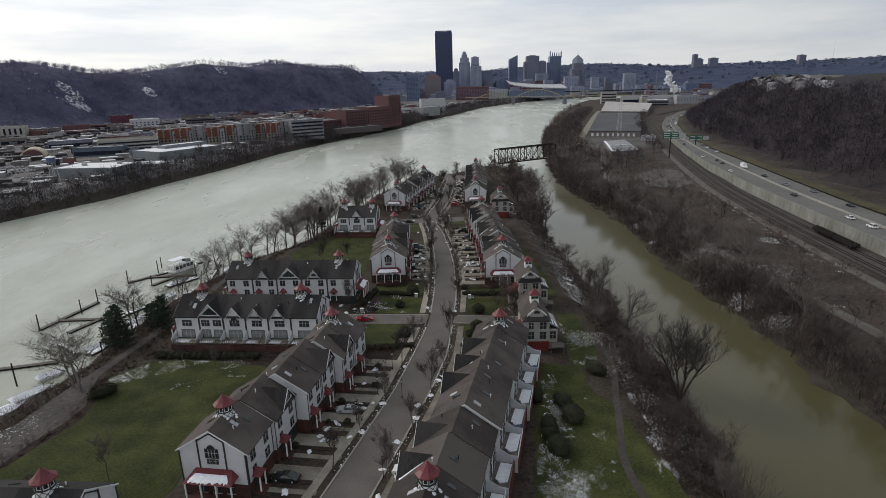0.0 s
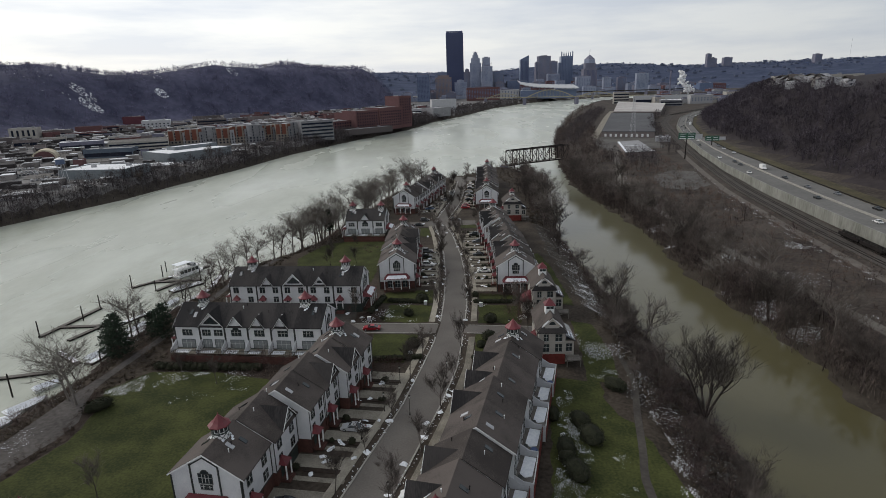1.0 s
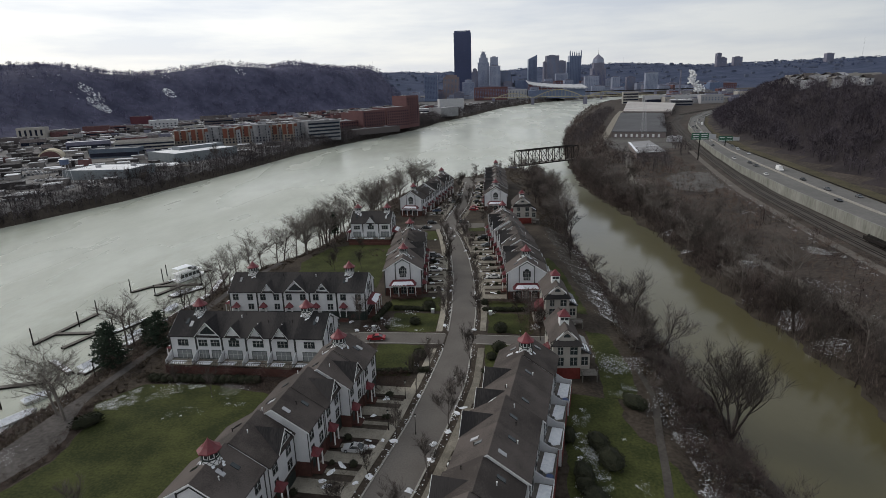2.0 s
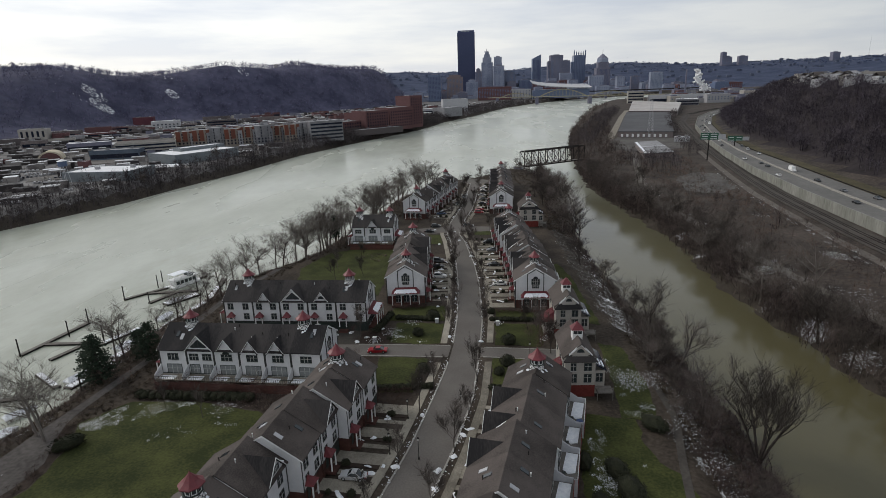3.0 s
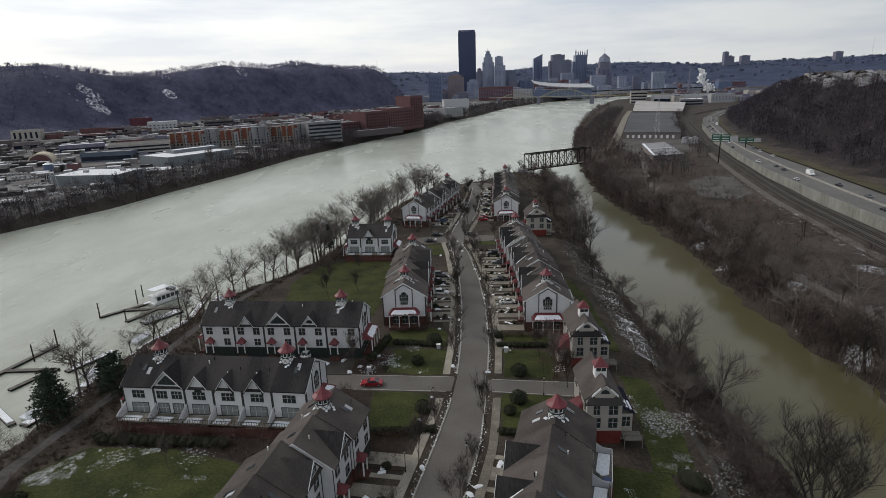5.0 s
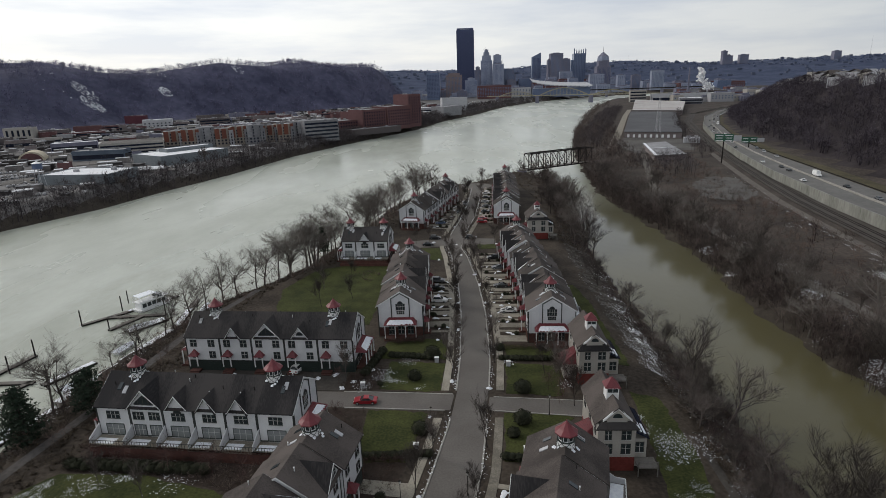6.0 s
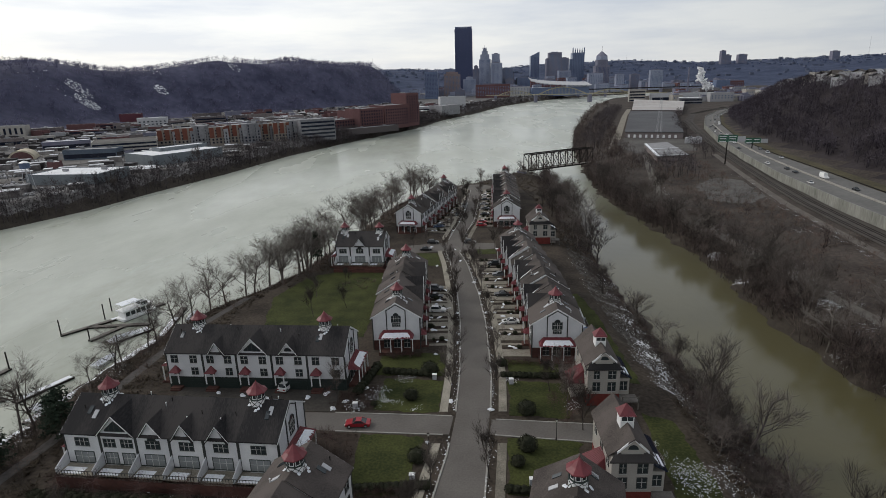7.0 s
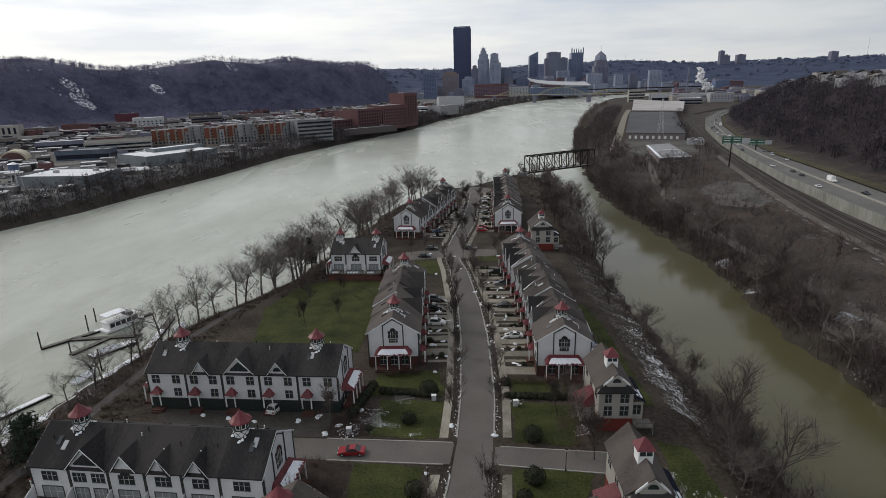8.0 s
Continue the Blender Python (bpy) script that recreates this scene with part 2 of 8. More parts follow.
def height(X, Y):
    X, Y = np.asarray(X, float), np.asarray(Y, float)
    wet = side_of(SOUTH_BANK + NORTH_BANK, X, Y)
    isle = side_of(ISLAND, X, Y)
    mid = np.interp(Y, [-900, 0, 300, 600, 900, 1227, 1760, 2100, 2400], [-140, -100, -90, -30, 30, 130, 300, 700, 1100])
    south = X < mid
    flat = np.where(south, 3.0, 0.0)
    ragged = 1.5 * np.sin(X * 0.11 + Y * 0.07) + 1.1 * np.sin(Y * 0.23 - X * 0.05) + 0.8 * np.sin(Y * 0.61 + X * 0.3)
    wet, isle = wet + ragged * (X > -150), isle + 0.8 * ragged
    shore = np.clip(WATER - 0.42 * wet, -11, flat)
    bs, bn = side_of(BLUFF_SOUTH, X, Y), side_of(BLUFF_NORTH, X, Y)
    rough = 9 * np.sin(X * 0.0061 + 1.3) * np.cos(Y * 0.0047) + 6 * np.sin(X * 0.017 + Y * 0.013) + 2.2 * np.sin(X * 0.043) * np.sin(Y * 0.051)
    hill = np.where(bs > 0, smooth(bs / np.interp(Y, [1000, 1550], [230, 130])) * (112 - 12 * smooth((Y - 1300) / 400) - 13 * np.exp(-((X + 800) / 200) ** 2) + 17 * np.exp(-((X + 525) / 95) ** 2) + 9 * smooth((-X - 850) / 130) + rough), 0) + np.where(bn > 0, smooth(bn / 78 + 0.05) * (46 - 12 * smooth((Y - 500) / 420) + 0.35 * rough) + np.clip(bn - 55, 0, 160) * 0.06, 0)
    edge = np.interp(Y, [r[0] for r in HIGHWAY_L], [r[1] for r in HIGHWAY_L])
    bench = np.where(~south & (wet < -20) & (Y < 1250), 4.0 * smooth((X - edge - 5) / 6), 0)
    r = np.hypot(X, Y)
    far = smooth((r - 2950) / 1250) * (104 + 0.9 * rough + 14 * np.sin(X * 0.0021 + 0.6) + 30 * smooth((X - 100) / 700) + 45 * smooth(-X / 900 + 0.2)) * (r < 6000)
    land = np.maximum(shore, -11) + np.where(wet < -12, hill + far + bench, 0)
    isle_z = np.clip(WATER + 0.42 * isle, -11, 0)
    return np.where(isle > -12, np.maximum(isle_z, np.where(wet > 0, -11, land)), land)


def steps(a, b, fine, reach, grow):
    """Grid lines: even from a to b, then wider and wider out to reach on both sides."""
    mids = list(np.arange(a, b + fine / 2, fine))
    for start, sign, limit in ((a, -1, reach[0]), (b, 1, reach[1])):
        p, s = start, fine
        while sign * (limit - p) > 0:
            s *= grow
            p += sign * s
            mids.append(p)
    return np.array(sorted(mids))


gx, gy = np.array(sorted(set(np.arange(-314, -113, 4.0)) | set(steps(-112, 112, 2.0, (-112, 4800), 1.05)) | set(steps(-318, -314, 4.0, (-4800, -314), 1.06)))), steps(60, 480, 2.0, (-700, 4900), 1.035)
GX, GY = np.meshgrid(gx, gy)
GZ = height(GX, GY)
nx, ny = len(gx), len(gy)
idx = np.arange(nx * ny).reshape(ny, nx)
quads = np.stack([idx[:-1, :-1], idx[:-1, 1:], idx[1:, 1:], idx[1:, :-1]], -1).reshape(-1, 4)
ground_mesh = bpy.data.meshes.new("ground")
ground_mesh.from_pydata(np.stack([GX, GY, GZ], -1).reshape(-1, 3).tolist(), [], quads.tolist())
ground_mesh.polygons.foreach_set("use_smooth", np.ones(len(quads), bool))
EARTH = surf("winter_earth", (0.026, 0.021, 0.018), (0.082, 0.067, 0.057), 0.05, 0.95, 0.5, fine=0.7, lo=0.38, hi=0.64)
ground_mesh.materials.append(EARTH)
# bluff slope colour is shifted blue and paler to stand in for haze
ground_mesh.materials.append(surf("hazed_slope_litter", (0.044, 0.046, 0.078), (0.098, 0.098, 0.150), 0.012, 0.95, fine=0.07, lo=0.4, hi=0.66))
# the far hills' blue ground colour stands in for distance haze
ground_mesh.materials.append(surf("hazed_hill_ground", (0.024, 0.035, 0.070), (0.060, 0.074, 0.122), 0.016, 0.95, fine=0.07, stretch=(0.6, 1, 1), lo=0.38, hi=0.66))
ground_mesh.materials.append(surf("bank_mud", (0.030, 0.025, 0.020), (0.062, 0.052, 0.042), 0.2, 0.95, 0.5, fine=1.5))
LITTER = surf("leaf_litter", (0.024, 0.019, 0.015), (0.072, 0.058, 0.045), 0.12, 0.95, 0.5, fine=1.3, lo=0.38, hi=0.64)
ground_mesh.materials.append(surf("brown_slope_litter", (0.016, 0.013, 0.014), (0.046, 0.038, 0.040), 0.03, 0.95, fine=0.3))
ground_mesh.materials.append(LITTER)
ground_mesh.materials.append(surf("town_ground", (0.085, 0.082, 0.081), (0.200, 0.194, 0.190), 0.04, 0.95, fine=0.2, lo=0.42, hi=0.6))
qx, qy = GX.ravel()[quads].mean(1), GY.ravel()[quads].mean(1)
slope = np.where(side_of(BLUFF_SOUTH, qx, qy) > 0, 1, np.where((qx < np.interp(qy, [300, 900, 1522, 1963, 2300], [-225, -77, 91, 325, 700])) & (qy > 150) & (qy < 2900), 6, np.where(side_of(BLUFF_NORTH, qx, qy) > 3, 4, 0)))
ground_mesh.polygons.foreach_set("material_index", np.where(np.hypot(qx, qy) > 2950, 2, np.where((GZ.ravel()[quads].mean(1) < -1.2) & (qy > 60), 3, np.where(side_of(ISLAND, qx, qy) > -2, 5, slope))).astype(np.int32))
ground = tagged(new("ground", ground_mesh), "brown winter earth and leaf litter on riverbanks and hills, blue-hazed far off", "ground", kind="structure")

water_mat = bpy.data.materials.new("silty_river")
water_mat.use_nodes = True
n, l = water_mat.node_tree.nodes, water_mat.node_tree.links
bs = n["Principled BSDF"]
bs.inputs["Roughness"].default_value, bs.inputs["IOR"].default_value = 0.16, 1.333
bs.inputs["Sheen Weight"].default_value, bs.inputs["Sheen Roughness"].default_value = 0.42, 0.27   # sheen added to stand in for ripple glitter at low angles
bs.inputs["Sheen Tint"].default_value = (0.93, 0.96, 0.88, 1)
geo_in = n.new("ShaderNodeNewGeometry")
waves = []
for sc, st in ((0.35, (1, 0.6, 1)), (0.035, (1, 0.45, 1))):
    mp, nz = n.new("ShaderNodeMapping"), n.new("ShaderNodeTexNoise")
    mp.inputs["Scale"].default_value = st
    nz.inputs["Scale"].default_value, nz.inputs["Detail"].default_value = sc, 4
    l.new(geo_in.outputs["Position"], mp.inputs["Vector"])
    l.new(mp.outputs["Vector"], nz.inputs["Vector"])
    waves.append(nz)
b1, b2 = n.new("ShaderNodeBump"), n.new("ShaderNodeBump")
b1.inputs["Strength"].default_value, b1.inputs["Distance"].default_value = 0.16, 0.25
b2.inputs["Strength"].default_value, b2.inputs["Distance"].default_value = 0.05, 0.8
l.new(waves[0].outputs["Fac"], b1.inputs["Height"])
l.new(waves[1].outputs["Fac"], b2.inputs["Height"])
l.new(b1.outputs["Normal"], b2.inputs["Normal"])
l.new(b2.outputs["Normal"], bs.inputs["Normal"])
# the still back channel is greener, its darker colour standing in for tree and hill reflections; it blends in upstream
# of the island's tip
pos, chan_y, chan_x, mixed, chan_mask = (n.new(t) for t in ("ShaderNodeSeparateXYZ", "ShaderNodeMapRange", "ShaderNodeMapRange", "ShaderNodeMix", "ShaderNodeMath"))
l.new(geo_in.outputs["Position"], pos.inputs["Vector"])
chan_y.inputs["From Min"].default_value, chan_y.inputs["From Max"].default_value = 450, 340
chan_x.inputs["From Min"].default_value, chan_x.inputs["From Max"].default_value = -30, 30
l.new(pos.outputs["Y"], chan_y.inputs["Value"])
l.new(pos.outputs["X"], chan_x.inputs["Value"])
chan_mask.operation = "MULTIPLY"
l.new(chan_y.outputs["Result"], chan_mask.inputs[0])
l.new(chan_x.outputs["Result"], chan_mask.inputs[1])
mixed.data_type = "RGBA"
mixed.inputs["B"].default_value = (0.078, 0.070, 0.034, 1)
# random streaks in the base colour stand in for ripple mottling
streak, tone = n.new("ShaderNodeTexNoise"), n.new("ShaderNodeValToRGB")
streak.inputs["Scale"].default_value, streak.inputs["Detail"].default_value = 0.06, 9
streak.inputs["Roughness"].default_value = 0.7
l.new(mp.outputs["Vector"], streak.inputs["Vector"])
tone.color_ramp.elements[0].position, tone.color_ramp.elements[0].color = 0.38, (0.280, 0.297, 0.243, 1)
tone.color_ramp.elements[1].position, tone.color_ramp.elements[1].color = 0.64, (0.372, 0.390, 0.330, 1)
l.new(streak.outputs["Fac"], tone.inputs["Fac"])
l.new(tone.outputs["Color"], mixed.inputs["A"])
l.new(chan_mask.outputs[0], mixed.inputs["Factor"])
l.new(mixed.outputs["Result"], bs.inputs["Base Color"])
calm = n.new("ShaderNodeMapRange")                         # and hardly ruffled
calm.inputs["To Max"].default_value = 0.07
gust, paws, gmap = n.new("ShaderNodeTexNoise"), n.new("ShaderNodeMapRange"), n.new("ShaderNodeMapping")
gmap.inputs["Rotation"].default_value, gmap.inputs["Scale"].default_value = (0, 0, radians(20)), (1, 0.3, 1)
gust.inputs["Scale"].default_value, gust.inputs["Detail"].default_value = 0.022, 8
l.new(geo_in.outputs["Position"], gmap.inputs["Vector"])
l.new(gmap.outputs["Vector"], gust.inputs["Vector"])
paws.inputs["From Min"].default_value, paws.inputs["From Max"].default_value = 0.38, 0.62
paws.inputs["To Min"].default_value, paws.inputs["To Max"].default_value = 0.19, 0.33
l.new(gust.outputs["Fac"], paws.inputs["Value"])
l.new(paws.outputs["Result"], calm.inputs["To Min"])
l.new(chan_mask.outputs[0], calm.inputs["Value"])
l.new(calm.outputs["Result"], bs.inputs["Roughness"])
g = Geo()
g.poly((-1200, -900, WATER), (2000, -900, WATER), (2000, 2700, WATER), (-1200, 2700, WATER))
solid("water", g, water_mat, "silty grey-green river with a faint ripple", "river", kind="structure")


def ribbon(edge_a, edge_b, ys, z, thick=0.0):
    """A strip between two tables of (y, x)."""
    g = Geo()
    for y0, y1 in zip(ys[:-1], ys[1:]):
        a0, a1, b0, b1 = along(edge_a, y0), along(edge_a, y1), along(edge_b, y0), along(edge_b, y1)
        if thick:
            g.slab((a0, y0, z), (b0, y0, z), (b1, y1, z), (a1, y1, z), thick)
        else:
            g.poly((a0, y0, z), (b0, y0, z), (b1, y1, z), (a1, y1, z))
    return g


KERB_L = [(20, -36), (40, -30.5), (60, -25), (80, -19.3), (94, -15.4), (111, -10.8), (127, -7.7), (140, -5.4), (152, -4.1), (167, -3.4), (194, -3.4), (216, -4.4), (246, -7.2),
          (258, -9.0), (270, -9.4), (284, -7.6), (307, -4.2), (340, -1.0), (376, 1.0), (386, 1.6)]
KERB_R = [(20, -27.5), (40, -22), (60, -17), (80, -11.6), (94, -7.7), (111, -3.2), (127, 0.2), (140, 1.4), (152, 2.3), (167, 3.2), (194, 3.0), (216, 1.6), (246, -1.9), (258, -4.3),
          (270, -4.0), (284, -2.3), (307, 1.6), (340, 4.2), (376, 6.4), (386, 7.2)]


def off(table, d):
    return [(y, x + d) for y, x in table]


YS = list(range(20, 388, 4))
solid("road", ribbon(KERB_L, KERB_R, YS, 0.03), ASPHALT, "grey worn asphalt residential street with a gentle bend", "road", kind="structure")
g = Geo()
g.ring(4.0, 390, -0.2, 0.035, 9.5, 9.5, 20)
solid("road", g, ASPHALT, "grey asphalt turning circle at the street's end", "road", kind="structure")
for table, sign, name in ((KERB_L, -1, "left"), (KERB_R, 1, "right")):
    for a, b in ((20, 145), (153, 262), (276, 384)):
        ys = [y for y in np.arange(a, b + 0.1, 3)]
        solid("kerb", ribbon(off(table, min(0, sign * 0.3)), off(table, max(0, sign * 0.3)), ys, 0.15, 0.3), KERB, "pale concrete kerb along the street", "kerb", kind="structure")
        solid("pavement", ribbon(off(table, min(sign * 1.7, sign * 3.3)), off(table, max(sign * 1.7, sign * 3.3)), ys, 0.12, 0.3), CONCRETE, "pale concrete pavement beside the planted verge", "pavement", kind="structure")

# ---- plants ----
def bare_tree(seed, tall, spread, trunk, limbs=6, lean=0.35, up=0.25, stems=1, bark=BARK, fine=7, sprigs=5, thin=0.024, girth=(0.46, 0.62), tilts=(0.15, 0.4), label="bare deciduous tree with a fine twiggy crown"):
    """A leafless tree: tapered trunk, limbs, branches and a crown of twigs."""
    rnd = random.Random(seed)
    wood, twigs = Geo(), Geo()

    def grow(p, way, length, r, level):
        pts, radii, q = [p], [r], Vector(way)
        n = 3 if level < 2 else 2
        for k in range(n):
            q = (q + Vector((rnd.uniform(-1, 1), rnd.uniform(-1, 1), rnd.uniform(-0.4, 0.8))) * 0.16 * (1 + level * 0.3) + Vector((0, 0, up * 0.12))).normalized()
            pts.append(pts[-1] + q * length / n)
            radii.append(r * (1 - (0.62 if level else 0.45) * (k + 1) / n))
        if level < 3:
            wood.tube(pts, radii, 5 if level == 0 else 3)
            count = limbs if level == 0 else 5 if level == 1 else fine
            for k in range(count):
                t = rnd.uniform(0.38 if level == 0 else 0.25, 1.0)
                i = min(int(t * n), n - 1)
                at = pts[i].lerp(pts[i + 1], t * n - i)
                a = rnd.uniform(0, math.tau) if level else k * math.tau / count + rnd.uniform(-0.4, 0.4)
                out_way = (Vector((math.cos(a), math.sin(a), 0)) * (spread + rnd.uniform(-0.2, 0.2)) + q * 0.75 + Vector((0, 0, lean))).normalized()
                grow(at, out_way, length * rnd.uniform(0.50, 0.72) * (1.0 if level else 0.9), radii[i] * rnd.uniform(*girth), level + 1)
        else:
            side = q.orthogonal().normalized() * thin
            other = q.cross(side)
            for k in range(sprigs):
                at = pts[0].lerp(pts[1], 0.25 * k)
                tip = pts[-1] + Vector((rnd.uniform(-1, 1), rnd.uniform(-1, 1), rnd.uniform(-0.4, 0.9))) * length * 0.55
                e = side if k % 2 else other
                twigs.poly(at - e, at + e, tip)
                fork = at.lerp(tip, rnd.uniform(0.3, 0.6))
                twigs.poly(fork - e * 0.7, fork + e * 0.7, fork + (tip - at) * 0.4 + Vector((rnd.uniform(-1, 1), rnd.uniform(-1, 1), rnd.uniform(-0.3, 0.8))) * length * 0.4)

    for s in range(stems):
        a = rnd.uniform(0, math.tau) if stems < 4 else s * math.tau / stems + rnd.uniform(-0.3, 0.3)
        tilt = 0.0 if stems == 1 else rnd.uniform(*tilts)
        grow(Vector((0.25 * math.cos(a) * (stems > 1), 0.25 * math.sin(a) * (stems > 1), -0.4)), Vector((tilt * math.cos(a), tilt * math.sin(a), 1)), tall * 0.52, trunk, 0)
    ob = thing("bare_tree", label, "tree")
    wood.part("trunk", bark, ob)
    twigs.part("crown", bark, ob)
    ob.location = (0, -60, -20)
    return ob


TREES = {
    "big": [bare_tree(11 + k, 19, 0.95, 0.34, 8, bark=BARK if k else BARKDARK, sprigs=3) for k in range(3)],
    "bank": [bare_tree(31 + k, 22.0, 1.1, 0.32, 8, lean=0.18, up=0.15, bark=BARKPALE if k % 2 else BARK, sprigs=3, label="tall bare riverbank tree with pale upright limbs") for k in range(4)],
    "spreading": [bare_tree(103, 20, 0.8, 0.27, 6, lean=0.35, up=0.55, stems=5, fine=7, sprigs=4, thin=0.022, girth=(0.48, 0.64), tilts=(0.35, 0.8), bark=BARKDARK, label="wide spreading bare tree leaning over the channel")],
    "clump": [bare_tree(51 + k, 15, 0.85, 0.14, 5, lean=0.4, stems=3, fine=6, sprigs=3, label="bare many-stemmed bank tree above brown brush") for k in range(3)],
    "street": [bare_tree(71 + k, 10.5, 0.72, 0.10, 7, lean=0.6, fine=6, sprigs=3, thin=0.026, bark=BARKDARK if k == 1 else BARK, label="slim bare street tree in the planted verge") for k in range(3)],
}
USED = set()


def plant(kind, x, y, size, z=None, label="", group=""):
    rnd = random.Random(int(x * 131 + y * 17))
    src = TREES[kind][rnd.randrange(len(TREES[kind]))]
    if z is None:
        z = float(height(np.array([x]), np.array([y]))[0])
    s = size * rnd.uniform(0.88, 1.12)
    if src not in USED:
        USED.add(src)
        ob = src
    else:
        ob = copy_thing(src, Matrix())
    ob.matrix_basis = pose(x, y, z, rnd.uniform(-4, 4), rnd.uniform(-4, 4), rnd.uniform(0, 360)) @ Matrix.Diagonal((s, s, s * rnd.uniform(0.92, 1.08), 1))
    return tagged(ob, label, group=group)


def scatter(name, mat, places, shapes, label, category, sizes, seed=0):
    """Many small plants in one mesh. shapes: lists of triangles about the origin."""
    rng = np.random.default_rng(seed)
    verts = []
    for k, shape in enumerate(shapes):
        some = places[k::len(shapes)]
        a = rng.uniform(0, math.tau, len(some))
        s = rng.uniform(sizes[0], sizes[1], len(some))
        c, d = np.cos(a), np.sin(a)
        t = np.asarray(shape, float).reshape(-1, 3)
        x = (t[None, :, 0] * c[:, None] - t[None, :, 1] * d[:, None]) * s[:, None] + some[:, None, 0]
        y = (t[None, :, 0] * d[:, None] + t[None, :, 1] * c[:, None]) * s[:, None] + some[:, None, 1]
        z = t[None, :, 2] * s[:, None] * rng.uniform(0.8, 1.2, len(some))[:, None] + some[:, None, 2]
        verts.append(np.stack([x, y, z], -1).reshape(-1, 3))
    v = np.concatenate(verts)
    me = bpy.data.meshes.new(name)
    me.vertices.add(len(v))
    me.vertices.foreach_set("co", v.ravel())
    me.loops.add(len(v))
    me.loops.foreach_set("vertex_index", np.arange(len(v)))
    me.polygons.add(len(v) // 3)
    me.polygons.foreach_set("loop_start", np.arange(0, len(v), 3))
    me.update()
    me.materials.append(mat)
    return tagged(new(name, me), label, category, kind="stuff")


def spray(seed, count, tall, wide, thick, stem=0.0, up=0.4):
    """Thin triangles fanning up from a stem: a small bare tree or shrub."""
    rnd = random.Random(seed)
    tris = []
    if stem:
        for a in (0, 2.1):
            tris.append([(thick * 2.2 * math.cos(a), thick * 2.2 * math.sin(a), -0.3), (-thick * 2.2 * math.cos(a), -thick * 2.2 * math.sin(a), -0.3), (0.1, 0, tall * 0.8)])
    for k in range(count):
        a, r = rnd.uniform(0, math.tau), wide * rnd.uniform(0.25, 1) ** 0.7
        z0 = tall * rnd.uniform(stem * 0.4, stem)
        z1 = z0 + (tall - z0) * rnd.uniform(up, 1) * (1.15 - 0.5 * r / wide)
        b = rnd.uniform(0, math.tau)
        mid = (0.18 * r * math.cos(a), 0.18 * r * math.sin(a))
        e = (thick * math.cos(b), thick * math.sin(b))
        tris.append([(mid[0] - e[0], mid[1] - e[1], z0), (mid[0] + e[0], mid[1] + e[1], z0), (r * math.cos(a), r * math.sin(a), z1)])
    return tris


def crown(seed, count, tall, wide, thick, low=0.25):
    """A small bare tree: trunk, a few limbs and a rounded crown of twigs."""
    rnd = random.Random(seed)
    tris = []
    top, half = Vector((0, 0, tall * (0.5 + low / 2))), Vector((wide, wide, tall * (0.5 - low / 2)))

    def spike(p, q, w):
        a = rnd.uniform(0, math.tau)
        e = Vector((w * math.cos(a), w * math.sin(a), 0.3 * w))
        tris.append([tuple(p - e), tuple(p + e), tuple(q)])

    spike(Vector((0, 0, -0.4)), Vector((rnd.uniform(-0.4, 0.4), 0, tall * 0.8)), thick * 1.3)
    spike(Vector((0, 0, -0.4)), Vector((0, rnd.uniform(-0.4, 0.4), tall * 0.7)), thick * 1.3)
    for k in range(count):
        d = Vector((rnd.gauss(0, 1), rnd.gauss(0, 1), rnd.gauss(0.25, 0.9))).normalized()
        r = rnd.uniform(0.05, 0.7)
        p = top + Vector(a * b for a, b in zip(d, half)) * r
        d2 = (d + Vector((rnd.uniform(-1, 1), rnd.uniform(-1, 1), rnd.uniform(-0.3, 1.0))) * 0.35).normalized()
        q = top + Vector(a * b for a, b in zip(d2, half)) * min(1.05, r + rnd.uniform(0.25, 0.5))
        spike(p, q, thick * rnd.uniform(0.6, 1.3))
    return tris


def boughs(seed, tall, spread, limbs=6, twigs=4, thick=0.17):
    """A small bare tree with true forks: trunk, limbs, branches and twigs, each a thin tapering blade."""
    rnd = random.Random(seed)
    tris = []

    def blade(p, q, w):
        a = rnd.uniform(0, math.tau)
        e = Vector((w * math.cos(a), w * math.sin(a), 0.2 * w))
        f = e * 0.45
        tris.append([tuple(p - e), tuple(p + e), tuple(q + f)])
        tris.append([tuple(p - e), tuple(q + f), tuple(q - f)])

    def fork(p, way, length, w, level):
        mid_ = p + way * length * 0.5 + Vector((rnd.gauss(0, 1), rnd.gauss(0, 1), rnd.gauss(0.2, 0.6))) * length * 0.09
        tip = p + way * length + Vector((rnd.gauss(0, 1), rnd.gauss(0, 1), rnd.gauss(0.2, 0.6))) * length * 0.12
        if level == 3:
            a = rnd.uniform(0, math.tau)
            e = Vector((w * math.cos(a), w * math.sin(a), 0))
            tris.append([tuple(p - e), tuple(p + e), tuple(tip)])
            return
        blade(p, mid_, w)
        blade(mid_, tip, w * 0.6)
        for k in range((limbs, 4, twigs)[level]):
            t = rnd.uniform(0.35, 1.0)
            at = p.lerp(mid_, t * 2) if t < 0.5 else mid_.lerp(tip, t * 2 - 1)
            a = rnd.uniform(0, math.tau)
            out_way = (Vector((math.cos(a), math.sin(a), 0)) * spread * rnd.uniform(0.6, 1.2) + way * 0.7 + Vector((0, 0, 0.25))).normalized()
            fork(at, out_way, length * rnd.uniform(0.45, 0.72), w * (0.62 - 0.3 * t + 0.1), level + 1)

    fork(Vector((0, 0, -0.4)), Vector((rnd.gauss(0, 0.12), rnd.gauss(0, 0.12), 1)).normalized(), tall * 0.5, thick, 0)
    return tris


